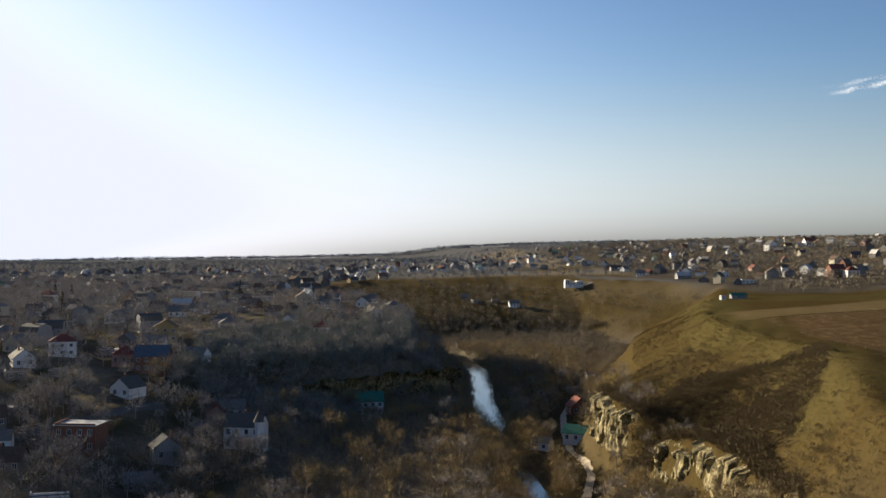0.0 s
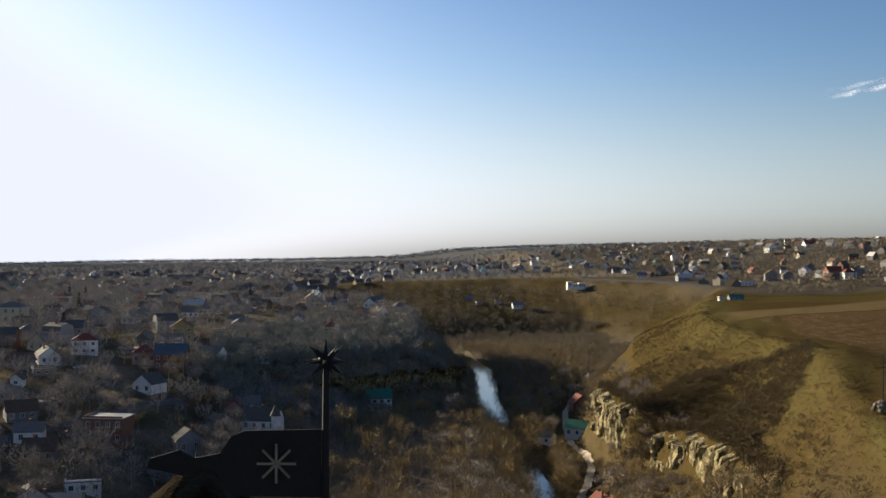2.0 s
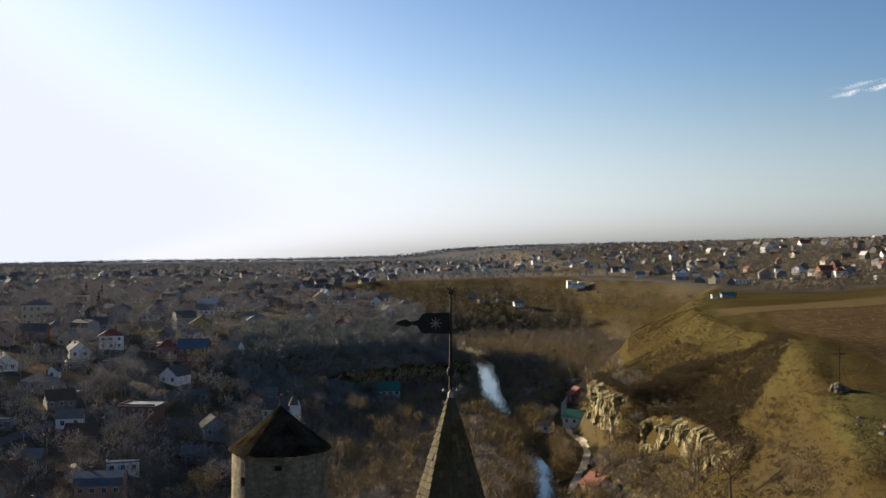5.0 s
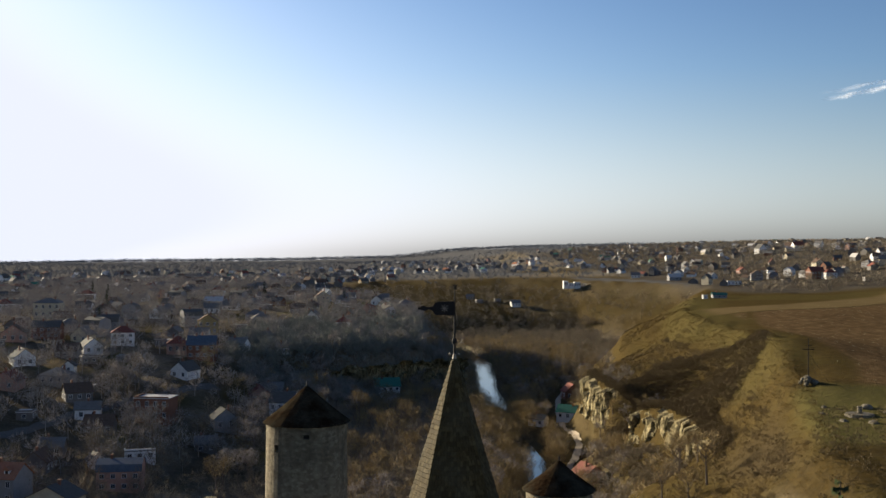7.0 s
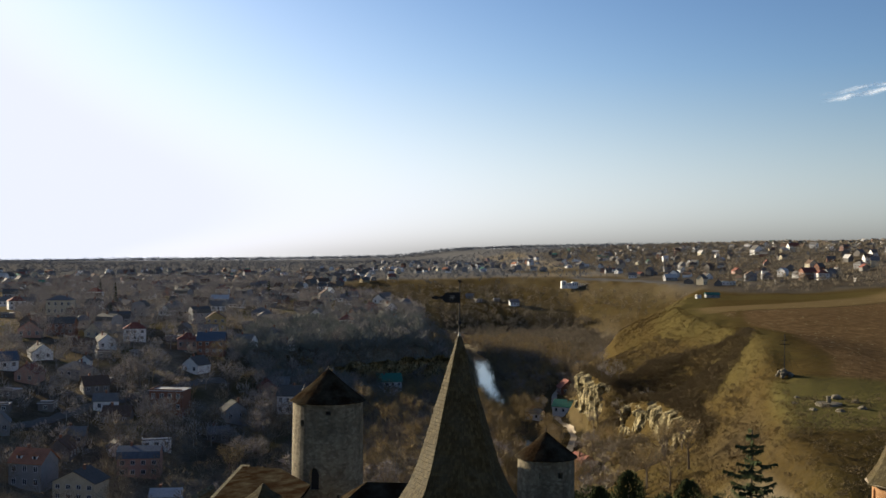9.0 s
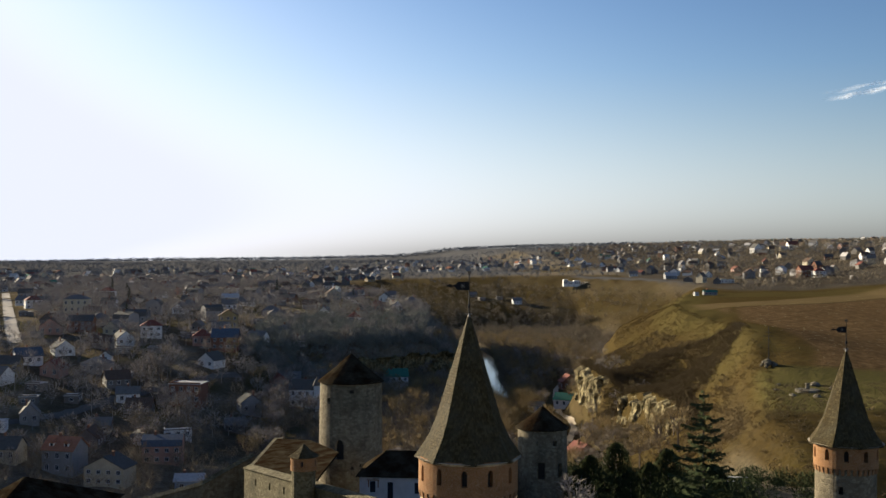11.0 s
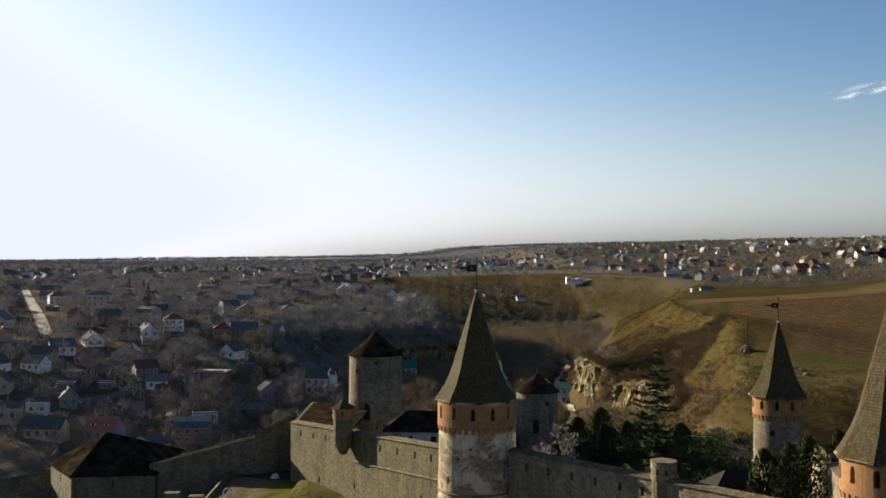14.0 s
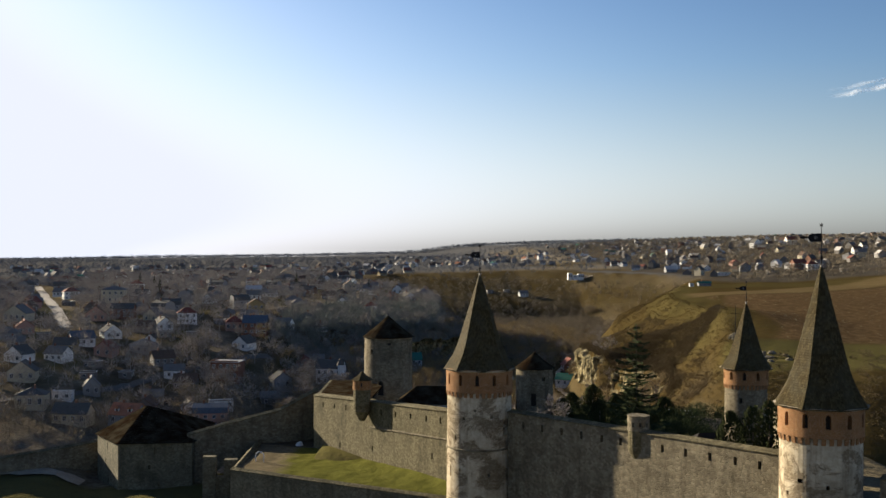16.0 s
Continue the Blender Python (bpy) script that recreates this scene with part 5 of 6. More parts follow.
# repeated town houses: a few kinds, copied
KINDS = []
for i, (w, d, h, rh, wall, roof, style, label, fl) in enumerate([
        (9, 7, 3.2, 2.8, "white", "grey", "gable_x", "white rendered cottage with grey roof", 1),
        (8, 9, 3.4, 3.2, "white", "slate", "gable_y", "white gabled cottage with dark slate roof", 1),
        (10, 8, 3.5, 2.6, "grey", "grey", "hip", "grey house with hipped asbestos roof", 1),
        (9, 8, 5.8, 3.2, "cream", "brown", "gable_y", "cream two-storey house with brown roof", 2),
        (8, 7, 3.2, 2.6, "brick", "slate", "gable_x", "small brick cottage with dark roof", 1),
        (10, 8, 5.6, 2.8, "white", "red", "hip", "white two-storey house with red roof", 2),
        (7, 6, 2.8, 2.2, "block", "grey", "gable_x", "low blockwork cottage with grey roof", 1),
        (8, 8, 3.4, 3.0, "pink", "red", "gable_y", "pink cottage with red roof", 1),
        (6, 5, 2.6, 0.4, "block", "pale", "flat", "small shed with pale flat roof", 1),
        (9, 7, 3.2, 2.8, "yellow", "slate", "gable_x", "yellow cottage with dark roof", 1),
        (10, 8, 5.6, 3.4, "grey", "slate", "mansard", "grey two-storey house with mansard roof", 2),
        (9, 7, 3.2, 2.8, "block", "brown", "gable_x", "blockwork cottage with brown roof", 1)]):
    KINDS.append((w, build_house(w, d, h, rh, wall, roof, style, rnd, label, fl, at(-500 - 14 * i, 300, height_at(-500 - 14 * i, 300)), "houses of the town")))
    HOUSES.append((-500 - 14 * i, 300, 7))


def house_free(x, y, r):
    return all((x - a) ** 2 + 2.9 * (y - b) ** 2 > (r + c) ** 2 for a, b, c in HOUSES)


LANES = {
    "street": ([(-376, 440), (-294, 334), (-233, 255), (-203, 217), (-188, 199)], 6.0, "pale sunlit street between houses"),
    "lane_valley": ([(66, 262), (60, 247), (55, 224), (53, 205), (55, 194), (54.5, 184), (49, 169), (40, 150)], 2.6, "pale gravel lane along the river"),
    "lane_bank": ([(-175, 118), (-150, 128), (-132, 142), (-112, 170), (-100, 182), (-88, 196)], 4.5, "narrow grey lane below the houses"),
    "road_castle": ([(-125, 10), (-95, 17), (-78, 20.5), (-66, 21)], 4.0, "pale road leading to the castle bridge"),
}


def lane_distance(x, y):
    best = 1e9
    for pts, w, _ in LANES.values():
        for (ax, ay), (bx, by) in zip(pts, pts[1:]):
            dx, dy = bx - ax, by - ay
            t = min(1, max(0, ((x - ax) * dx + (y - ay) * dy) / (dx * dx + dy * dy)))
            best = min(best, math.hypot(x - ax - t * dx, y - ay - t * dy) - w / 2)
    return best


rnd = random.Random(21)
made = 0
tries = 0
while made < 310 and tries < 12000:
    tries += 1
    y = rnd.uniform(120, 620)
    x = rnd.uniform(-0.85, -0.02) * (y + 60)
    z = height_at(x, y)
    if z < -33 or (z < -12 and x > -70) or x > -20 or (x > -60 and y > 390) or x < -430:
        continue
    w, kind = KINDS[rnd.choices(range(12), [4, 3, 6, 1, 3, 1, 7, 2, 6, 1, 2, 5])[0]]
    r = w * 0.62
    gap = 1.5 if rnd.random() < 0.6 else 6
    if not house_free(x, y, r + gap) or lane_distance(x, y) < r:
        continue
    copy_thing(kind, at(x, y, z - 0.2, rnd.choice((-12, 4, 15, 78, 95, -20, 30)) + rnd.uniform(-8, 8)))
    HOUSES.append((x, y, r))
    made += 1
# a few more at the hill's edge and along the valley lane
for x, y, k, turn in [(236, 530, 0, 5), (262, 505, 1, 20), (300, 470, 2, -8), (329, 440, 5, 6), (345, 452, 0, 12), (285, 428, 8, 0), (360, 500, 3, 15),
                      (250, 560, 6, 4), (215, 575, 0, -10), (310, 540, 7, 9), (385, 470, 2, 30), (400, 530, 4, -15), (338, 410, 8, 5), (280, 600, 1, 8),
                      (76, 506, 0, 10), (34, 522, 6, -14), (42, 512, 8, 20), (60, 516, 8, 4), (24, 420, 6, 30), (88, 300, 6, 12), (75, 285, 8, 40), (48, 148, 7, 24), (38, 140, 8, 15)]:
    copy_thing(KINDS[k][1], at(x, y, height_at(x, y) - 0.2, turn))
    HOUSES.append((x, y, 6))


def far_village(name, label, n, pick, seed):
    """Far houses past counting: walls and gabled roofs joined in one mesh."""
    rd = random.Random(seed)
    ms = Mesh()
    wall_names = ["white", "cream", "grey", "block", "brick", "pink"]
    roof_names = ["grey", "slate", "red", "brown", "pale", "green", "orange"]
    mats = [PAINT[k] for k in wall_names] + [ROOF[k] for k in roof_names]
    for _ in range(n):
        x, y = pick(rd)
        z = height_at(x, y)
        w, d, h = rd.uniform(6, 10), rd.uniform(5.5, 8), rd.choice((2.6, 2.8, 3.0, 3.2, 5.4))
        rh = rd.uniform(2, 4)
        m = at(x, y, z, rd.uniform(0, 180))
        wi = rd.choices(range(6), [8, 3, 5, 6, 1, 1])[0]
        ri = 6 + rd.choices(range(7), [7, 7, 1, 5, 2, 0.6, 0.3])[0]
        ms.box(-w / 2, w / 2, -d / 2, d / 2, -2, h, wi, m)
        ms.add([m @ Vector(p) for p in ((-w / 2, -d / 2, h), (-w / 2, d / 2, h), (-w / 2, 0, h + rh), (w / 2, -d / 2, h), (w / 2, d / 2, h), (w / 2, 0, h + rh))],
               [(0, 2, 1), (3, 4, 5)], wi)
        o = 0.4
        ms.add([m @ Vector(p) for p in ((-w / 2 - o, -d / 2 - o, h - 0.2), (w / 2 + o, -d / 2 - o, h - 0.2), (w / 2 + o, 0, h + rh + 0.05), (-w / 2 - o, 0, h + rh + 0.05),
                                        (-w / 2 - o, d / 2 + o, h - 0.2), (w / 2 + o, d / 2 + o, h - 0.2))], [(0, 1, 2, 3), (3, 2, 5, 4)], ri)
        ms.box(-0.35, 0.35, -0.35, 0.35, h, h + rh + 0.9, 4, m)
        if h > 5 or rd.random() < 0.5:
            for u in (-w / 4, w / 4):
                ms.box(u - 0.6, u + 0.6, -d / 2 - 0.06, -d / 2 + 0.02, 1.0, 2.4, 7, m)
    tagged(part(name, ms, mats), label, "houses", kind="stuff")


def pick_right(rd):
    while True:
        y = rd.uniform(440, 1250)
        x = y * rd.uniform(0.30, 0.95)
        if x > 215 and x + 0.25 * y > 330:
            return x, y


def pick_mid(rd):
    y = rd.uniform(760, 1350)
    return y * rd.uniform(-0.12, 0.36), y


def pick_left(rd):
    y = rd.uniform(470, 950)
    return y * rd.uniform(-0.85, -0.06 - 0.12 * (y < 600)), y


far_village("far_houses_on_the_hill", "white and grey village houses on the far hillside", 280, pick_right, 31)
far_village("far_houses_across_the_valley", "distant village houses beyond the brown hill", 150, pick_mid, 32)
far_village("far_houses_of_the_town", "distant town houses among bare trees", 210, pick_left, 33)


def villa_shell(x, y):
    """A half-built white villa: two pavilions, a slab and a row of pillars."""
    z = height_at(x, y)
    HOUSES.append((x, y, 20))
    t = thing("half_built_villa", at(x, y, z + 1.4, 4), "half-built white villa with a row of pillars", "house")
    for cx, w, h in ((-13, 4.5, 5.6), (-7.5, 5, 3.6), (-1.5, 6, 4.6)):
        b = Mesh()
        b.box(cx - w / 2, cx + w / 2, -3, 3, -2, h)
        blk = part("pavilion", b, PAINT["white"], t)
        for k in range(int(w / 2)):
            g = Mesh()
            u = cx - w / 2 + 1.2 + 2 * k
            g.box(u - 0.5, u + 0.5, -3.05, -2.9, 1.0, h - 1.0)
            part("window_opening", g, M_GLASS, blk)
    s = Mesh()
    s.box(2, 17, -2.5, 2.5, 0.2, 0.5)
    part("floor_slab", s, PAINT["grey"], t)
    for k in range(9):
        c = Mesh()
        c.ring([(0.34, 0.5), (0.3, 3.2), (0.42, 3.3), (0.42, 3.5)], 8, centre=(2.6 + 1.75 * k, -2.2))
        part("pillar", c, PAINT["white"], t)


villa_shell(142, 530)

# ---- rock, lanes and paths ----
def rock_face(name, line, depth, top, label, seed, out=1.6):
    """A broken limestone face along a line, with ledges and clefts."""
    ms = Mesh()
    pts = [Vector((px, py * PLAN)) for px, py in line]
    acc = [0.0]
    for a, b in zip(pts, pts[1:]):
        acc.append(acc[-1] + (b - a).length)
    n, m = int(acc[-1] / 0.55), 26
    xs, ys = [p.x for p in pts], [p.y for p in pts]
    vs = []
    for i in range(n + 1):
        s = acc[-1] * i / n
        c = Vector((np.interp(s, acc, xs), np.interp(s, acc, ys)))
        e = Vector((np.interp(s + 0.5, acc, xs), np.interp(s + 0.5, acc, ys))) - Vector((np.interp(s - 0.5, acc, xs), np.interp(s - 0.5, acc, ys)))
        nr = Vector((-e.y, e.x)).normalized()
        ends = min(1.0, min(s, acc[-1] - s) / 6)
        z1 = top if isinstance(top, (int, float)) else float(np.interp(c.y / PLAN, *top))
        z0 = z1 - (depth if isinstance(depth, (int, float)) else 1.5 + float(np.interp(c.y / PLAN, *depth)))
        z0 -= 1.6 * noise.noise(Vector((s * 0.2, seed, 8)))
        crest = z1 + 0.3 + 2.2 * noise.noise(Vector((s * 0.12, seed, 0))) + 1.2 * noise.noise(Vector((s * 0.5, seed, 3)))
        for j in range(m + 1):
            f = j / m
            z = z0 + (crest - z0) * f
            p3 = Vector((c.x, c.y, z * 0.8))
            big = noise.noise(p3 * 0.16 + Vector((seed, 0, 0)))
            blk = noise.cell(Vector((s * 0.17 + seed + 0.25 * noise.noise(p3 * 0.3), 0.5, 0.5)))
            chip = noise.cell(Vector((s * 0.5 + seed + 0.3 * noise.noise(p3 * 0.5), math.floor(z * 0.22 + 0.3 * noise.noise(p3 * 0.2)) * 3.1, 2.5)))
            sml = noise.noise(p3 * 1.1)
            o = (out + 0.6 * big + 0.45 * blk + 0.3 * chip + 0.35 * sml + 0.5 * noise.noise(Vector((s * 0.05, seed, z * 0.55)))) * ends - 0.5 + (1 - f) * 1.2 - 3.2 * max(0, f - 0.88) / 0.12
            cleft = abs(noise.noise(Vector((s * 0.5, z * 0.05, seed + 5))))
            o -= 1.3 * max(0.0, 1 - cleft / 0.1) * ends
            bare = noise.noise(Vector((s * 0.16 + 3 * seed, z * 0.22, seed)))
            o -= 3.0 * min(1.0, max(0.0, (bare - 0.18) / 0.05)) + 1.6 * (1 - ends)
            q = c + nr * o
            vs.append((q.x, q.y, z))
    fs = []
    for i in range(n):
        for j in range(m):
            a = i * (m + 1) + j
            fs.append((a, a + 1, a + m + 2, a + m + 1))
    ms.add(vs, fs)
    return tagged(part(name, ms, M_CLIFF), label, "cliff", kind="structure")


def along(y0, y1, k):
    return [(float(np.interp(y, *CLIFF)) - 1.0, y) for y in np.linspace(y0, y1, k)]


rock_face("cliff_south", along(112, 158, 9), ROCK, LIP, "sunlit pale limestone cliff below the hill", 1.3)
rock_face("cliff_north", along(172, 207, 6), ROCK, LIP, "pale limestone crag beside the lane", 4.7)
rock_face("cliff_west", [(x, 249.5 + 0.5 * (x + 23)) for x in np.linspace(-70, 14, 9)], 16, -22.5, "shaded grey limestone cliff under the promontory", 8.1, 0.7)


def lane(name, pts, width, label, mat):
    ms = Mesh()
    fine = []
    pts = [(px, py * PLAN) for px, py in pts]
    for (ax, ay), (bx, by) in zip(pts, pts[1:]):
        k = max(2, int(math.hypot(bx - ax, by - ay) / 2.0))
        fine += [(ax + (bx - ax) * i / k, ay + (by - ay) * i / k) for i in range(k)]
    fine.append(pts[-1])
    vs, fs = [], []
    for i, (x, y) in enumerate(fine):
        a, b = Vector(fine[max(0, i - 2)]), Vector(fine[min(len(fine) - 1, i + 2)])
        nr = Vector((-(b - a).y, (b - a).x)).normalized()
        w = width / 2 * (1 + 0.15 * math.sin(i * 1.7))
        for u in (-1, -0.35, 0.35, 1):
            q = Vector((x, y)) + nr * (w * u)
            vs.append((q.x, q.y, height_at(q.x, q.y / PLAN) + 0.32 + (0.05 if abs(u) < 0.5 else 0)))
        if i:
            o = 4 * (i - 1)
            fs += [(o + j, o + j + 1, o + j + 5, o + j + 4) for j in range(3)]
    ms.add(vs, fs)
    tagged(part(name, ms, mat), label, "road", kind="structure")


for key, (pts, w, label) in LANES.items():
    lane(key, pts, w, label, {"lane_bank": M_ASPHALT, "street": M_STREET}.get(key, M_PATH))

# ---- trees ----
def bare_tree(h, spread, rd, twigs, mat, label, where):
    t = thing("tree", where, label, "tree", "bare trees")
    tr = Mesh()
    lean = Vector((rd.uniform(-0.06, 0.06), rd.uniform(-0.06, 0.06), 1))
    top = lean * (h * 0.62)
    r0 = 0.022 * h
    tr.tube((0, 0, -0.6), lean * h * 0.3, r0 * 1.25, r0 * 0.8, 6)
    tr.tube(lean * h * 0.3, top, r0 * 0.8, r0 * 0.3, 6)
    tips = []
    for i in range(9):
        f = rd.uniform(0.26, 0.62)
        a = i * 2.4 + rd.uniform(-0.4, 0.4)
        base = lean * (h * f)
        out = spread * rd.uniform(0.5, 1.0) * (1.15 - 0.5 * f)
        mid = base + Vector((math.cos(a) * out * 0.55, math.sin(a) * out * 0.55, h * rd.uniform(0.10, 0.2)))
        end = base + Vector((math.cos(a) * out, math.sin(a) * out, h * rd.uniform(0.2, 0.42)))
        tr.tube(base, mid, r0 * 0.42, r0 * 0.26, 4)
        tr.tube(mid, end, r0 * 0.26, r0 * 0.06, 4)
        tips += [(mid, end)]
        for _ in range(2):
            b2 = mid + (end - mid) * rd.uniform(0.1, 0.7)
            e2 = b2 + Vector((rd.uniform(-1, 1), rd.uniform(-1, 1), rd.uniform(0.2, 1.1))) * spread * 0.42
            tr.tube(b2, e2, r0 * 0.18, r0 * 0.04, 3)
            tips.append((b2, e2))
    tips.append((lean * h * 0.5, lean * h * 0.97))
    part("trunk", tr, M_BARK, t)
    cr = Mesh()
    for _ in range(twigs):
        a, b = rd.choice(tips)
        p = a + (b - a) * rd.uniform(0.25, 1.05) + Vector((rd.gauss(0, 1), rd.gauss(0, 1), rd.gauss(0, 1))) * spread * 0.11
        v = Vector((p.x, p.y, 0)).normalized() * 0.5 + Vector((rd.gauss(0, 0.6), rd.gauss(0, 0.6), rd.uniform(0.1, 1.1)))
        v = v.normalized() * rd.uniform(0.07, 0.16) * h * 0.8
        s = v.orthogonal().normalized() * rd.uniform(0.035, 0.09)
        s.rotate(Euler((rd.uniform(0, 6), rd.uniform(0, 6), 0)))
        cr.add([p - s, p + s, p + v], [(0, 1, 2)])
    part("crown", cr, mat, t, "fine bare twigs")
    return t


def free_of(x, y, pad=2.0):
    return house_free(x, y, pad - 3.0) and lane_distance(x, y) > (4.0 if x > 30 else 1.0)


rd = random.Random(77)
TREES = []
for i, (h, sp, tw, mt, lb) in enumerate([(11, 4.2, 520, M_TWIG, "bare grey-brown deciduous tree"), (8.5, 3.6, 420, M_TWIG, "small bare fruit tree"),
                                         (13, 4.6, 620, M_RUST, "tall willow with rusty budding twigs"), (9.5, 4.2, 560, M_RUST, "golden-brown budding willow by the water"),
                                         (12, 3.0, 460, M_TWIG, "slender bare tree with upright branches"), (7, 3.2, 380, M_RUST, "low tree with yellowish buds")]):
    x, y = -34 - 8 * i, 205 + 3 * i
    TREES.append((h, bare_tree(h, sp, rd, tw, mt, lb, at(x, y, height_at(x, y)))))

made = 0
while made < 275:
    y = rd.uniform(66, 330)
    x = rd.uniform(-150, 75)
    z = height_at(x, y)
    d = float(river_distance(np.array([x]), np.array([y]))[0])
    if d < 10 or z > -16 or not free_of(x, y) or abs(x) > 0.62 * (y + 30):
        continue
    rust = rd.random() < (0.75 if (x > -45 and y < 330) else 0.15)
    k = rd.choice((2, 3, 5, 3)) if rust else rd.choice((0, 1, 4, 0))
    if x > 40 and y > 120:
        k = rd.choice((1, 5, 1))
    s = rd.uniform(0.75, 1.15)
    ob = copy_thing(TREES[k][1], at(x, y, z, rd.uniform(0, 360)) @ Matrix.Scale(s, 4))
    made += 1


def thicket(name, label, spots, hts, k, width, mat, seed, trunk=True, lift=0.0, fat=0.42, blade=1.0):
    """Many bare bushes or trees past counting: thin twigs in ragged crowns, joined in one mesh."""
    g = np.random.default_rng(seed)
    spots = np.asarray(spots, dtype=float)
    hts = np.asarray(hts, dtype=float)
    n = len(spots)
    base = np.stack([spots[:, 0], spots[:, 1] * PLAN, height(spots[:, 0], spots[:, 1])], -1)
    u = g.normal(size=(n, k, 3))
    u /= np.linalg.norm(u, axis=-1, keepdims=True)
    u *= g.uniform(0.25, 1.0, (n, k, 1)) ** 0.5
    lop = g.uniform(0.65, 1.35, (n, 1, 2))
    c = np.empty((n, k, 3))
    c[..., 0:2] = u[..., 0:2] * lop * (hts * fat)[:, None, None] + base[:, None, 0:2]
    c[..., 2] = base[:, None, 2] + hts[:, None] * (lift + (1 - lift) * (0.5 + 0.42 * u[..., 2]))
    v = u * np.array([0.6, 0.6, 0.3]) + g.normal(size=(n, k, 3)) * 0.35 + np.array([0, 0, 0.55])
    v /= np.linalg.norm(v, axis=-1, keepdims=True)
    v *= (blade * hts[:, None] * g.uniform(0.12, 0.3, (n, k)))[..., None]
    s = np.cross(v, g.normal(size=(n, k, 3)))
    s /= np.linalg.norm(s, axis=-1, keepdims=True) + 1e-9
    s *= (g.uniform(0.5, 1.3, (n, k)) * width)[..., None]
    tri = np.stack([c - s, c + s, c + v], 2).reshape(-1, 3)
    vs = tri
    if trunk:
        r = np.maximum(0.014 * hts, 0.05)
        q = []
        for a in (0.3, 1.87):
            dx, dy = np.cos(a) * r, np.sin(a) * r
            q += [np.stack([base[:, 0] - dx, base[:, 1] - dy, base[:, 2] - 0.5], -1), np.stack([base[:, 0] + dx, base[:, 1] + dy, base[:, 2] - 0.5], -1),
                  np.stack([base[:, 0], base[:, 1], base[:, 2] + hts * 0.8], -1)]
        vs = np.concatenate([tri, np.stack(q, 1).reshape(-1, 3)])
    nf = len(vs) // 3
    me = bpy.data.meshes.new(name)
    me.vertices.add(len(vs))
    me.vertices.foreach_set("co", vs.ravel())
    me.loops.add(len(vs))
    me.loops.foreach_set("vertex_index", np.arange(len(vs), dtype=np.int32))
    me.polygons.add(nf)
    me.polygons.foreach_set("loop_start", np.arange(0, len(vs), 3, dtype=np.int32))
    me.update(calc_edges=True)
    me.materials.append(mat)
    return tagged(new(name, me), label, "trees", kind="stuff")


def lanes_off(x, y):
    best = np.full(np.shape(x), 1e9)
    for pts, w, _ in LANES.values():
        for (ax, ay), (bx, by) in zip(pts, pts[1:]):
            dx, dy = bx - ax, by - ay
            t = np.clip(((x - ax) * dx + (y - ay) * dy) / (dx * dx + dy * dy), 0, 1)
            best = np.minimum(best, np.hypot(x - ax - t * dx, y - ay - t * dy) - w / 2)
    return best


def before_lane(x, y):
    """Whether a plant would hide the lane on the valley floor from the camera."""
    bad = np.zeros(np.shape(x), dtype=bool)
    for d in (3, 6, 9):
        bad |= lanes_off(x, y + d) < 1.0
    return bad & (x > 36) & (y < 250)


def scatter(n, seed, box, keep, clear=True):
    g = np.random.default_rng(seed)
    out = np.empty((0, 2))
    hs = np.array(HOUSES)
    for _ in range(60):
        x = g.uniform(box[0], box[1], n)
        y = g.uniform(box[2], box[3], n)
        ok = keep(x, y, height(x, y)) & (lanes_off(x, y) > np.where(x < -200, 7.0, np.where(x > 30, 3.0, 0.8)))
        ok &= ~before_lane(x, y)
        x, y = x[ok], y[ok]
        if clear and len(x):
            near = np.min(np.hypot(x[:, None] - hs[None, :, 0], 1.6 * (y[:, None] - hs[None, :, 1])) - hs[None, :, 2] * 0.6, axis=1)
            x, y = x[near > 0], y[near > 0]
        out = np.concatenate([out, np.stack([x, y], -1)])
        if len(out) >= n:
            break
    return out[:n]


def in_view(x, y, pad=0.06):
    return (np.abs(x) < (0.80 + pad) * (y + 80))


gr = np.random.default_rng(3)
sp = scatter(2000, 41, (-170, 140, 62, 520), lambda x, y, z: (z < -27) & ~((x > np.interp(y, *CLIFF) - 16) & (y > 100) & (y < 210)) & (river_distance(x, y) > 6.5) & in_view(x, y))
thicket("valley_trees", "bare trees and scrub on the valley floor", sp, gr.uniform(3, 9, len(sp)), 165, 0.065, M_BRUSH, 1, lift=0.12)
sp = scatter(750, 42, (-40, 130, 95, 420), lambda x, y, z: (z < -30) & (river_distance(x, y) > 5.5) & (river_distance(x, y) < 70))
thicket("river_willows", "golden budding willows along the river", sp, gr.uniform(3, 9, len(sp)), 170, 0.065, M_RUST, 2, lift=0.1)
sp = scatter(3300, 43, (-430, 10, 110, 640), lambda x, y, z: (z > -34) & in_view(x, y) & (river_distance(x, y) > 12) & ~((x > -135) & (y > 455)))
thicket("town_trees", "bare garden trees between the houses", sp, gr.uniform(3.5, 10, len(sp)), 130, 0.085, M_TWIG, 3, lift=0.15)
sp = scatter(650, 44, (-80, 25, 225, 400), lambda x, y, z: (z > -36) & (z < -5) & (river_distance(x, y) > 10))
# twig colour darkened and cooled to carry the shade on the promontory
M_DUSK = leaf_material("shade_toned_woods", (0.16, 0.168, 0.147), (0.23, 0.234, 0.2), (0.309, 0.307, 0.251))
wood = scatter(1500, 68, (-95, 30, 215, 330), lambda x, y, z: (z > -37) & (z < -7) & (river_distance(x, y) > 9) & (y - 0.5 * x > 236) & (y - 0.45 * x < 312))
thicket("promontory_wood", "dense bare wood on the promontory, shade put into its colour", wood, gr.uniform(3.5, 7.5, len(wood)), 120, 0.12, M_DUSK, 19, lift=0.05)
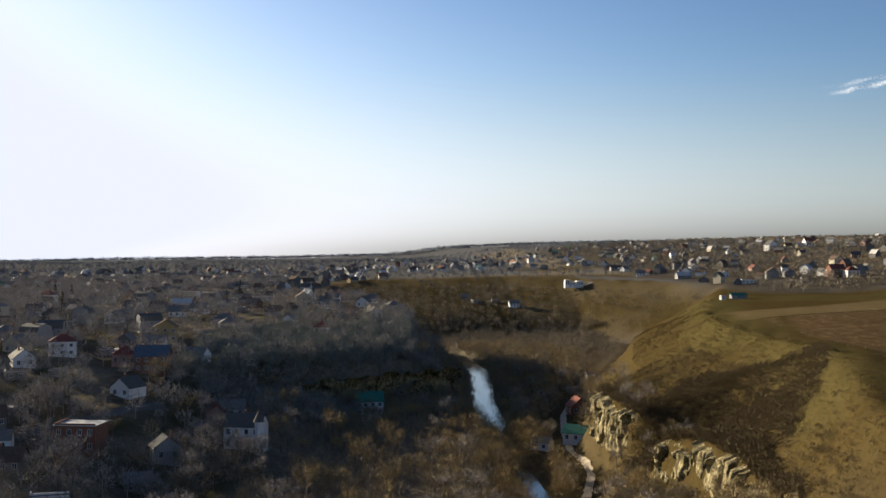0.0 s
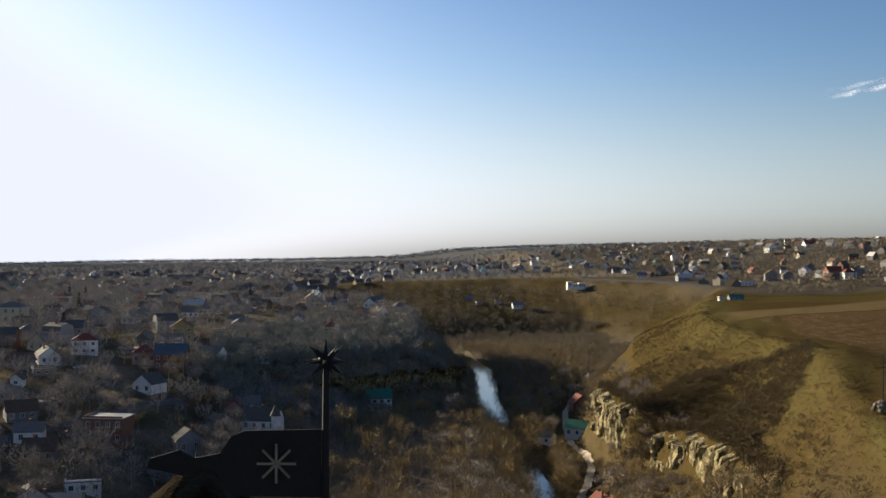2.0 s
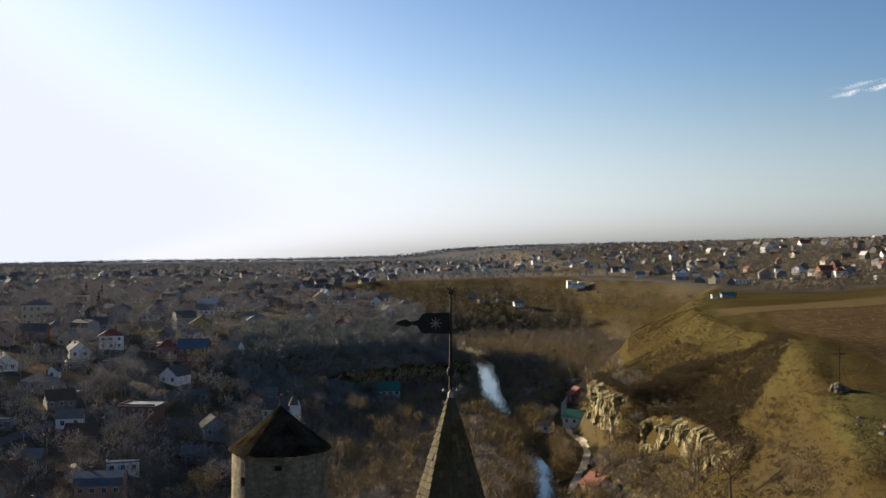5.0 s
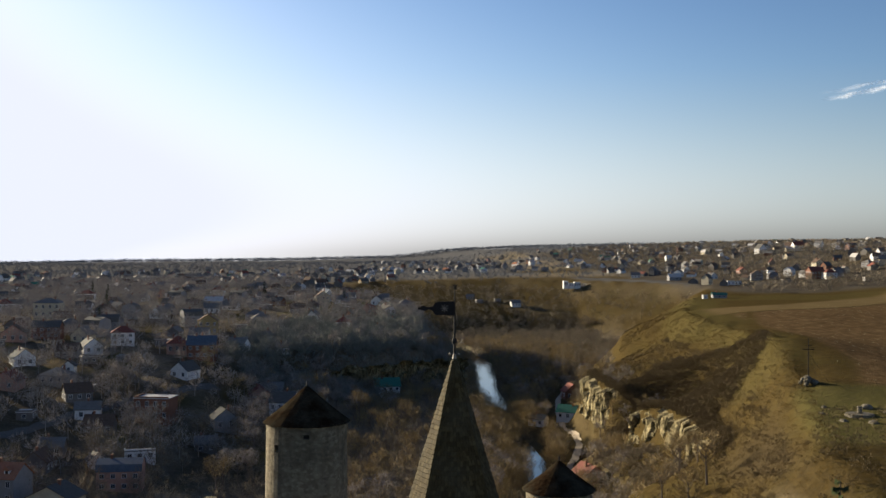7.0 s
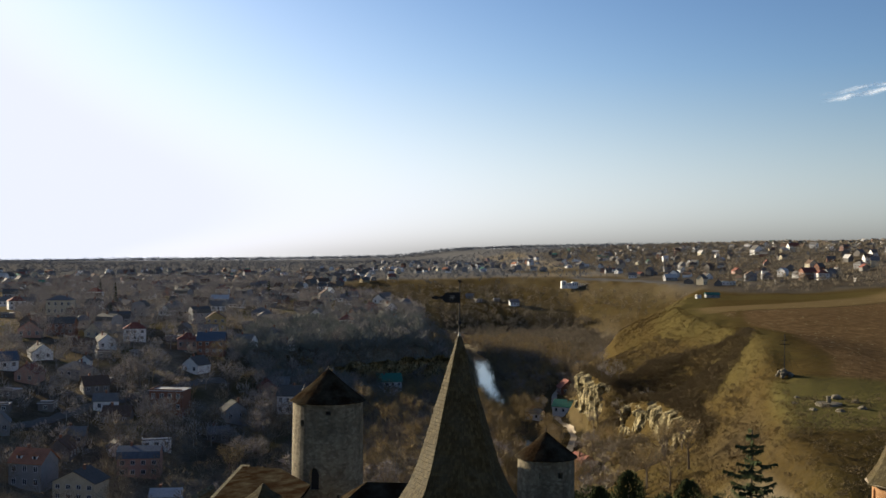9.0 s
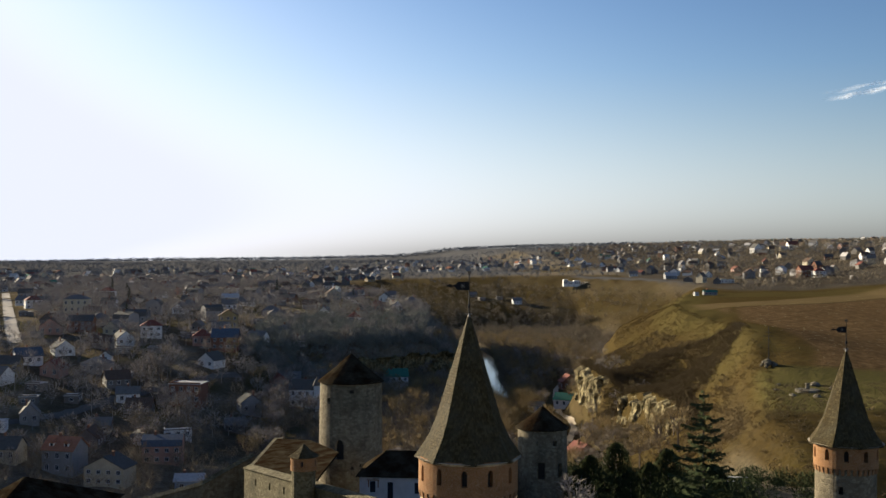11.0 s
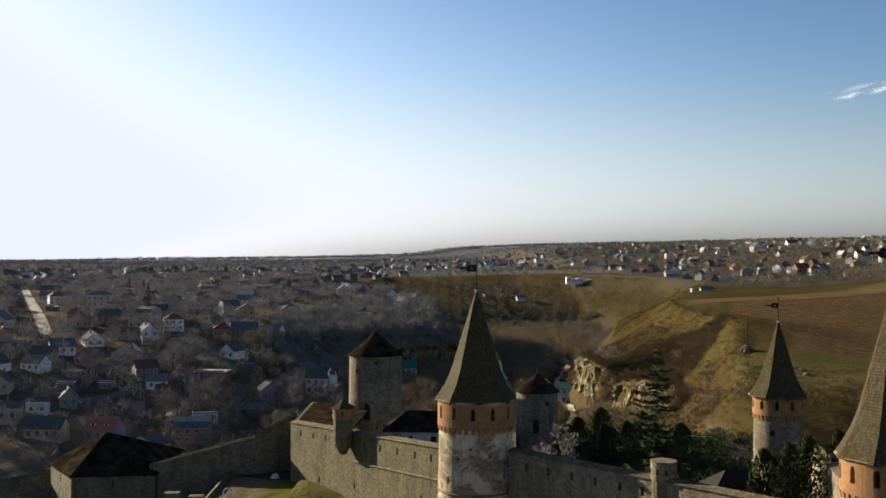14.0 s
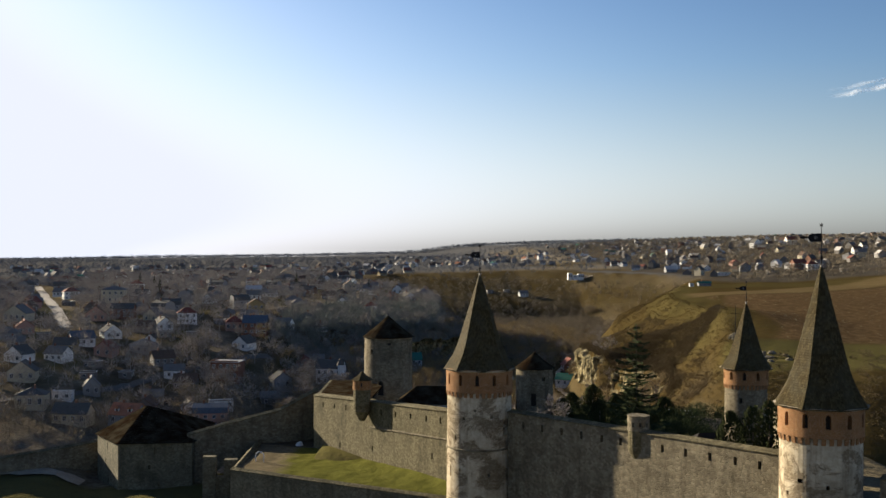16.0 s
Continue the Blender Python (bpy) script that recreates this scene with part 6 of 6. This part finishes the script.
thicket("promontory_scrub", "dense bare scrub on the promontory", sp, gr.uniform(2, 6, len(sp)), 110, 0.10, M_DUSK, 4, lift=0.05)


sp = scatter(330, 64, (14, 62, 100, 238), lambda x, y, z: (river_distance(x, y) > np.where((y > 182) & (y < 232), 1.2, 4.0)) & (river_distance(x, y) < 12))
thicket("bank_willows", "overhanging golden willows on the river bank", sp, gr.uniform(5, 9, len(sp)), 190, 0.065, M_RUST, 15, lift=0.05)
sp = scatter(800, 65, (40, 80, 104, 205), lambda x, y, z: (np.abs(x - np.interp(y, *CLIFF) + 2) < 7) & (((y > 155) & (y < 173)) | (x > np.interp(y, *CLIFF) + 0.5)) & (z > -36))
thicket("cliff_shrubs", "dark shrubs in the cleft and along the cliff top", sp, gr.uniform(1.2, 3.2, len(sp)), 80, 0.07, M_THORN, 16, False, 0.0, 0.6)


sp = scatter(420, 67, (40, 72, 108, 200), lambda x, y, z: (x < np.interp(y, *CLIFF) - 5) & (x > np.interp(y, *CLIFF) - 14))
thicket("cliff_foot_trees", "bare bushes on the scree below the cliff", sp, gr.uniform(1.2, 3.0, len(sp)), 110, 0.06, M_BRUSH, 18, True, 0.05)


def hollow(x, y, z):
    """The scrub-filled bowl: its far edge is the sunlit spur, its near edge the grass slope."""
    xc = np.interp(y, *CLIFF)
    far = np.interp(x, [64, 72, 83, 92, 100, 104], [176, 181, 185, 182, 170, 146]) + 3 * wavy(x, y, 0.2, 0.3)
    near = np.interp(x, [64, 70, 75, 81, 90, 98, 104], [120, 118, 121, 126, 131, 138, 146]) + 3 * wavy(x, y, 0.23, 1.3)
    return (y < far) & (y > near) & (x > xc + 0.5) & (x < 104)


sp = scatter(3400, 45, (62, 106, 112, 190), hollow)
thicket("hollow_scrub", "dark bare scrub filling the hollow of the hill", sp, gr.uniform(1.0, 2.6, len(sp)), 60, 0.055, M_THORN, 5, False, 0.0, 0.65)
sp = scatter(1300, 46, (40, 100, 62, 215), lambda x, y, z: (z < -4) & (z > -40) & (x > np.interp(y, *CLIFF) - 14))
thicket("slope_scrub", "low thorn bushes on the steep slope", sp, gr.uniform(0.8, 2.4, len(sp)), 60, 0.06, M_THORN, 6, False, 0.0, 0.6)
sp = scatter(7500, 47, (44, 130, 60, 330), lambda x, y, z: (z > -18) & (x < np.interp(y, *RIM) + 4) & (x > np.interp(y, *CLIFF)))
thicket("dry_tussocks", "tussocks of dry golden grass on the slope", sp, gr.uniform(0.3, 1.0, len(sp)), 22, 0.05, M_TUSSOCK, 7, False, 0.0, 0.8)
sp = scatter(1400, 48, (-130, 260, 440, 640), lambda x, y, z: (z < -4) & (z > -40))
thicket("far_bank_scrub", "bare thickets on the far bank", sp, gr.uniform(2, 6, len(sp)), 45, 0.10, M_BRUSH, 8, lift=0.05)
sp = scatter(6000, 49, (170, 1100, 330, 1300), lambda x, y, z: in_view(x, y) & (x > np.interp(y, *RIM) + 25) & ~((x < 330 + 0.1 * y) & (y < 365)), False)
thicket("hillside_trees", "bare trees among the hillside houses", sp, gr.uniform(3, 9, len(sp)), 40, 0.24, M_BRUSH, 9, lift=0.1)
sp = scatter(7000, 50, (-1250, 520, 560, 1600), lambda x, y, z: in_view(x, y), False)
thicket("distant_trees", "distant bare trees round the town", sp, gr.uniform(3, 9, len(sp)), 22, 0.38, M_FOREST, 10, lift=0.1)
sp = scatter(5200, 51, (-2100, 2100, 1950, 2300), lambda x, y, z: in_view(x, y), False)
thicket("ridge_forest", "bare forest along the far ridge, haze put into its colour", sp, gr.uniform(7, 14, len(sp)), 14, 1.2, M_FOREST, 11, False, 0.0, 0.7)


def conifer(x, y, z, h, r, mat, label, rd):
    t = thing("spruce", at(x, y, z), label, "tree")
    tr = Mesh()
    tr.tube((0, 0, -0.5), (0, 0, h * 0.98), 0.24, 0.03, 7)
    part("trunk", tr, M_BARK, t)
    lv = Mesh()
    lay = int(h * 1.7)
    for i in range(lay):
        f = i / lay
        zz = h * (0.12 + 0.86 * f) + rd.uniform(-0.3, 0.3)
        rr = r * (1 - f) ** 0.85 * rd.uniform(0.55, 1.15) + 0.25
        n = rd.randint(4, 7)
        for j in range(n):
            a = j * 6.283 / n + rd.uniform(-0.5, 0.5)
            ln = rr * rd.uniform(0.45, 1.25)
            d = Vector((math.cos(a), math.sin(a), 0))
            droop = -0.10 * ln
            side = Vector((-d.y, d.x, 0))
            p0 = Vector((0, 0, zz + rd.uniform(-0.5, 0.5)))
            for q in range(16):
                g = (q + 0.5) / 16
                c = p0 + d * (ln * g) + Vector((0, 0, droop * math.sin(g * 2.6) + ln * 0.12 * g * g))
                for sgn in (-1, 1):
                    tip = c + side * (sgn * ln * 0.26 * (1.05 - g) + sgn * 0.08) + d * (ln * 0.10) + Vector((0, 0, -rd.uniform(0.05, 0.35)))
                    w = d * (ln * 0.05 + 0.05)
                    lv.add([c - w, c + w, tip], [(0, 1, 2)])
    part("needles", lv, mat, t, "drooping dark green needles")
    return t


conifer(20.6, -0.5, -1.5, 22.9, 6.0, M_SPRUCE, "tall dark spruce in the castle courtyard", rd)


for x, y, h in ((-122, 372, 15), (-205, 322, 13), (-262, 402, 15), (-248, 398, 12), (-62, 352, 11), (-170, 255, 10)):
    conifer(x, y, height_at(x, y), h, h * 0.19, M_EVERG, "dark garden conifer between the town houses", rd)


def thuja(x, y, z, h, r, label, rd):
    t = thing("evergreen_bush", at(x, y, z), label, "tree", "courtyard evergreens")
    lv = Mesh()
    for _ in range(1500):
        f = rd.random()
        rr = r * (math.sin(math.pi * (0.12 + 0.86 * f)) ** 0.6) * rd.uniform(0.75, 1.05)
        a = rd.uniform(0, 6.283)
        c = Vector((rr * math.cos(a), rr * math.sin(a), h * f))
        v = Vector((math.cos(a) * 0.3, math.sin(a) * 0.3, rd.uniform(0.4, 0.9))) * 0.6
        s = Vector((-math.sin(a), math.cos(a), rd.uniform(-0.4, 0.4))) * 0.16
        lv.add([c - s, c + s, c + v], [(0, 1, 2)])
    part("crown", lv, M_EVERG, t)
    tr = Mesh()
    tr.tube((0, 0, -0.4), (0, 0, h * 0.85), 0.2, 0.05, 6)
    part("trunk", tr, M_BARK, t)


for x, y, h, r in ((33.6, 0.6, 10.5, 2.3), (36.1, -0.2, 11.5, 2.4), (38.6, 0.4, 12.0, 2.3), (41.6, -0.4, 13.0, 2.5), (44.6, 0.4, 11.0, 2.3)):
    thuja(x, y, -1.5, h, r, "dense dark evergreen bush in the courtyard", rd)
for x, y, k, s in ((8.5, 9.0, 0, 0.8), (12.5, 12.5, 4, 0.8), (52, 6, 1, 0.9)):
    copy_thing(TREES[k][1], at(x, y, -1.5, 70 * k + 9 * x) @ Matrix.Scale(s, 4))

# evergreens added where the yard lies in deep shade, to darken it
for x, y, h, r in ((22, 22, 6.5, 2.0), (26, 26, 6.0, 2.2), (30, 30, 6.5, 2.2), (19, 30, 5.5, 2.0), (24, 34, 6.0, 2.3), (35, 27, 5.5, 2.1), (30, 20, 5.0, 1.9), (16, 24, 6.0, 1.9)):
    thuja(x, y, -1.6, h, r, "dark evergreen bush in the yard, partly in place of shade", rd)
for x, y, k, s_ in ((21, 201, 3, 1.0), (30, 203, 5, 1.1), (26, 195, 3, 0.8), (17, 250, 2, 0.8), (18, 262, 5, 1.1), (41, 262, 0, 0.9), (42, 250, 3, 0.9), (40, 232, 5, 1.0),
                   (44, 285, 3, 1.0), (43, 305, 2, 0.8), (45, 325, 3, 1.0), (16, 292, 0, 0.9)):
    copy_thing(TREES[k][1], at(x, y, height_at(x, y), 47 * x) @ Matrix.Scale(s_, 4))

# dark shrubs spread over the yard to stand in for its shade
sp = scatter(420, 61, (13, 56, 8, 47), lambda x, y, z: (z > -6) & (np.hypot(x - 40, y - 9) > 4.5) & (np.hypot(x - 11, y - 25) > 5), False)
thicket("yard_shrubs", "dark evergreen shrubs added in place of shade north of the castle", sp, gr.uniform(1.0, 3.2, len(sp)), 200, 0.07, M_SPRUCE, 12, False, 0.0, 0.7, 0.6)

# dark fill for the courtyard: some shrubs, mostly its shade
sp = scatter(330, 66, (6, 40, 2, 30), lambda x, y, z: (z > -6) & (y > -0.72 * x + 5.5) & (np.hypot(x - 40, y - 9) > 4.5) & (np.hypot(x - 11, y - 25) > 5), False)
thicket("courtyard_shrubs", "tangled dark shrubs crowding the courtyard, partly in place of shade", sp, gr.uniform(2.0, 4.6, len(sp)), 420, 0.07, M_SPRUCE, 17, False, 0.0, 0.7, 0.4)
near_slope = scatter(700, 69, (58, 130, 18, 84), lambda x, y, z: (z > -24) & (wavy(x, y, 0.12, 2.0) > -0.3))
thicket("near_slope_thorns", "brown thorn bushes and rank grass on the near slope", near_slope, gr.uniform(0.7, 2.2, len(near_slope)), 60, 0.055, M_THORN, 20, False, 0.0, 0.8)
sp = scatter(800, 62, (45, 260, 60, 330), lambda x, y, z: (z > -18) & (x > np.interp(y, *CLIFF)) & (x < np.interp(y, *RIM) + 3) & (wavy(x, y, 0.09, 5.0) > 0.1))
thicket("hill_thorns", "scattered low thorn bushes on the grassy hill", sp, gr.uniform(0.5, 1.5, len(sp)), 45, 0.05, M_THORN, 13, False, 0.0, 0.7)
sp = scatter(1200, 63, (95, 330, 100, 330), lambda x, y, z: (x > np.interp(y, *RIM) + 10) & (y < 247 + 0.57 * (x - 157)))
thicket("field_stubble", "dry weeds and clods on the ploughed field", sp, gr.uniform(0.15, 0.45, len(sp)), 16, 0.06, M_SCRUB, 14, False, 0.0, 1.6)

# ---- hilltop cross, stone circle and small things ----
def hill_cross():
    zc = height_at(84, 97.5)
    t = thing("wayside_cross", at(84, 97.5, zc), "tall iron cross on a mound of pale boulders", "cross")
    pm = Mesh()
    pm.tube((0, 0, 0), (0, 0, 10.5), 0.13, 0.08, 8)
    pole = part("mast", pm, M_IRON, t)
    a = Mesh()
    a.tube((-1.3, 0, 8.0), (1.3, 0, 8.0), 0.09, 0.09, 6)
    a.tube((-0.7, 0, 8.9), (0.7, 0, 8.9), 0.06, 0.06, 6)
    part("cross_arm", a, M_IRON, pole)
    for k, (x, y) in enumerate(((4.6, -1.2), (3.4, 2.6))):
        w = Mesh()
        w.tube((0, 0, 7.4), (x, y, 0), 0.025, 0.025, 4)
        part("stay_wire", w, M_IRON, pole)
    rd2 = random.Random(9)
    for i in range(26):
        an = rd2.uniform(0, 6.283)
        rr = rd2.uniform(0.2, 2.3)
        b = Mesh()
        s = rd2.uniform(0.45, 0.85)
        b.ring([(s * 0.6, -0.4), (s, 0.0), (s * 0.9, s * 0.5), (s * 0.4, s * 0.85)], 7, turn=an)
        b.v = [(x * rd2.uniform(0.85, 1.15), y * rd2.uniform(0.85, 1.15), z) for x, y, z in b.v]
        part("boulder", b, M_ROCK, t, m=pose(rr * math.cos(an) - 0.3, rr * math.sin(an), max(0, 1.5 - rr * 0.62), rd2.uniform(-14, 14), rd2.uniform(-14, 14), 0))


M_ROCK = stone_material("pale_field_stone", (0.135, 0.12, 0.0885), (0.229, 0.203, 0.156), (0.0885, 0.0781, 0.052), 0.6)
hill_cross()


def stone_circle():
    x, y = 84.0, 82.0
    z = height_at(x, y)
    t = thing("stone_monument", at(x, y, z), "round stone plinth with a short pillar on the grass terrace", "monument")
    a = Mesh()
    a.ring([(2.8, -0.8), (2.8, 0.3), (2.65, 0.4)], 28)
    part("plinth", a, M_ROCK, t)
    b = Mesh()
    b.ring([(0.5, 0.45), (0.45, 1.6), (0.55, 1.65), (0.55, 1.8), (0.2, 1.85)], 12)
    part("pillar", b, M_ROCK, t)
    rd2 = random.Random(4)
    for dx, dy, s in ((-6.5, 1.5, 0.6), (-4, 4.5, 0.5), (4.2, 3.6, 1.0), (6.6, 1.0, 0.8), (5.0, -3.2, 0.8), (-5.2, -2.8, 0.7), (-0.8, -4.6, 0.8)):
        k = thing("boulder", at(x + dx, y + dy, height_at(x + dx, y + dy), rd2.uniform(0, 90)), "low weathered boulder on the grass", "boulder", "terrace boulders")
        m = Mesh()
        m.ring([(s * 1.1, -0.3), (s * 1.25, 0.15), (s * 0.95, s * 0.55), (s * 0.4, s * 0.8)], 9)
        m.v = [(vx * rd2.uniform(0.8, 1.2), vy * rd2.uniform(0.8, 1.2), vz) for vx, vy, vz in m.v]
        part("stone", m, M_ROCK, k)


stone_circle()


def white_arch(x, y, z):
    t = thing("garden_arch", at(x, y, z, -15), "white ring-shaped photo arch on the gravel", "arch")
    m = Mesh()
    n = 14
    pts = [Vector((math.cos(math.pi * (1.15 - 1.3 * i / n)) * 0.72, 0, 0.8 + math.sin(math.pi * (1.15 - 1.3 * i / n)) * 0.78)) for i in range(n + 1)]
    pts = [Vector((pts[0].x, 0, -0.1))] + pts + [Vector((pts[-1].x, 0, -0.1))]
    for a, b in zip(pts, pts[1:]):
        m.tube(a, b, 0.09, 0.09, 6)
    part("arch_ring", m, M_WHITEWASH, t)


white_arch(-33.3, 13.0, -2.45)


def covered_heap(x, y, z):
    t = thing("covered_heap", at(x, y, z, 20), "small heap under a white tarpaulin near the wall", "tarpaulin")
    m = Mesh()
    m.ring([(0.75, -0.1), (0.7, 0.2), (0.5, 0.5), (0.2, 0.62), (0.02, 0.65)], 12)
    m.v = [(vx * 0.9, vy * 0.6, vz * (1 + 0.15 * math.sin(3 * vx))) for vx, vy, vz in m.v]
    part("tarpaulin", m, M_WHITEWASH, t)


covered_heap(-29.3, 21.4, -2.8)


def court_house(x, y, w, d, z0, h, rh, turn, label):
    t = thing("courtyard_building", at(x, y, z0, turn), label, "building")
    b = Mesh()
    b.box(-w / 2, w / 2, -d / 2, d / 2, -1, h)
    part("wall", b, M_STONE_OLD, t)
    r = Mesh()
    o = 0.5
    e = min(w, d) / 2 * 0.9
    r.add([(-w / 2 - o, -d / 2 - o, h), (w / 2 + o, -d / 2 - o, h), (w / 2 + o, d / 2 + o, h), (-w / 2 - o, d / 2 + o, h), (-w / 2 + e, 0, h + rh), (w / 2 - e, 0, h + rh)],
          [(0, 1, 5, 4), (2, 3, 4, 5), (3, 0, 4), (1, 2, 5), (3, 2, 1, 0)])
    part("roof", r, M_BLACKROOF, t, "near-black roof with shade put into its colour")
    for u in (-w / 4, w / 4):
        g = Mesh()
        g.box(u - 0.4, u + 0.4, -d / 2 - 0.05, -d / 2 + 0.05, h * 0.35, h * 0.75)
        part("window", g, M_GLASS, t)


court_house(34.0, 8.2, 7, 5, -1.5, 3.2, 2.2, 8, "dark-roofed stone outbuilding beside the slim tower")
court_house(45.8, 8.0, 7, 6, -1.5, 3.6, 2.6, -6, "low dark-roofed stone range in the courtyard")
court_house(50.0, -14.0, 12, 7, -1.5, 6.2, 3.2, -28, "gatehouse range with dark roof")


def bench_stack(x, y):
    t = thing("wooden_stage", at(x, y, height_at(x, y), -8), "pale wooden staging boards in the shaded courtyard", "stage")
    for i in range(3):
        m = Mesh()
        m.box(-3.2, 3.2, i * 1.4, i * 1.4 + 0.5, 0.5 + 0.35 * i, 0.58 + 0.35 * i)
        m.box(-3.0, -2.8, i * 1.4 + 0.1, i * 1.4 + 0.4, 0, 0.5 + 0.35 * i)
        m.box(2.8, 3.0, i * 1.4 + 0.1, i * 1.4 + 0.4, 0, 0.5 + 0.35 * i)
        part("bench_board", m, M_WHITEWASH, t)


bench_stack(39.5, 32.0)


# ---- a wisp of cloud high in the distance ----
def cloud_material():
    k = Nodes("thin_cloud").object_coords()
    n = k.noise((0.009, 0.05, 0.02), 5, 0.6, 0.5)
    sep = k.nt.nodes.new("ShaderNodeSeparateXYZ")
    k.link(k.pos, sep.inputs[0])
    ex = k.grey(k.math('ABSOLUTE', sep.outputs[0], 0.0), 120, 330, 1, 0)
    drift = k.math('MULTIPLY', k.math('SUBTRACT', k.noise((0.008, 0.01, 0.01), 2, 0.5), 0.5), 40.0)
    yy = k.math('ADD', sep.outputs[1], drift)
    low = k.grey(k.math('ABSOLUTE', k.math('ADD', yy, 14.0), 0.0), 2, 20, 1, 0)
    high = k.grey(k.math('ABSOLUTE', k.math('SUBTRACT', yy, 24.0), 0.0), 0, 16, 0.8, 0)
    a = k.math('MULTIPLY', k.math('MULTIPLY', ex, k.math('MAXIMUM', low, high)), k.grey(n, 0.3, 0.7, 0.05, 0.5))
    tr = k.nt.nodes.new("ShaderNodeBsdfTransparent")
    df = k.nt.nodes.new("ShaderNodeBsdfTranslucent")
    df.inputs[0].default_value = (0.9, 0.9, 0.92, 1)
    d2 = k.nt.nodes.new("ShaderNodeBsdfDiffuse")
    d2.inputs[0].default_value = (0.95, 0.95, 0.95, 1)
    add = k.nt.nodes.new("ShaderNodeAddShader")
    k.link(df.outputs[0], add.inputs[0])
    k.link(d2.outputs[0], add.inputs[1])
    mx = k.nt.nodes.new("ShaderNodeMixShader")
    k.link(a, mx.inputs[0])
    k.link(tr.outputs[0], mx.inputs[1])
    k.link(add.outputs[0], mx.inputs[2])
    k.link(mx.outputs[0], k.out.inputs[0])
    return k.mat


cm = Mesh()
vs = []
for j in range(7):
    for i in range(25):
        vs.append((-330 + 660 * i / 24, -60 + 20 * j, 8 * math.sin(i * 0.7 + j)))
cm.add(vs, [(j * 25 + i, j * 25 + i + 1, (j + 1) * 25 + i + 1, (j + 1) * 25 + i) for j in range(6) for i in range(24)])
cloud = tagged(part("cloud", cm, cloud_material(), m=look((1841, 4310, 733), (0, 0, 0)) @ pose(0, 0, 0, 0, 0, -9) @ Matrix.Scale(0.66, 4)), "thin white wisp of high cloud", "cloud", kind="structure")
cloud.visible_shadow = False
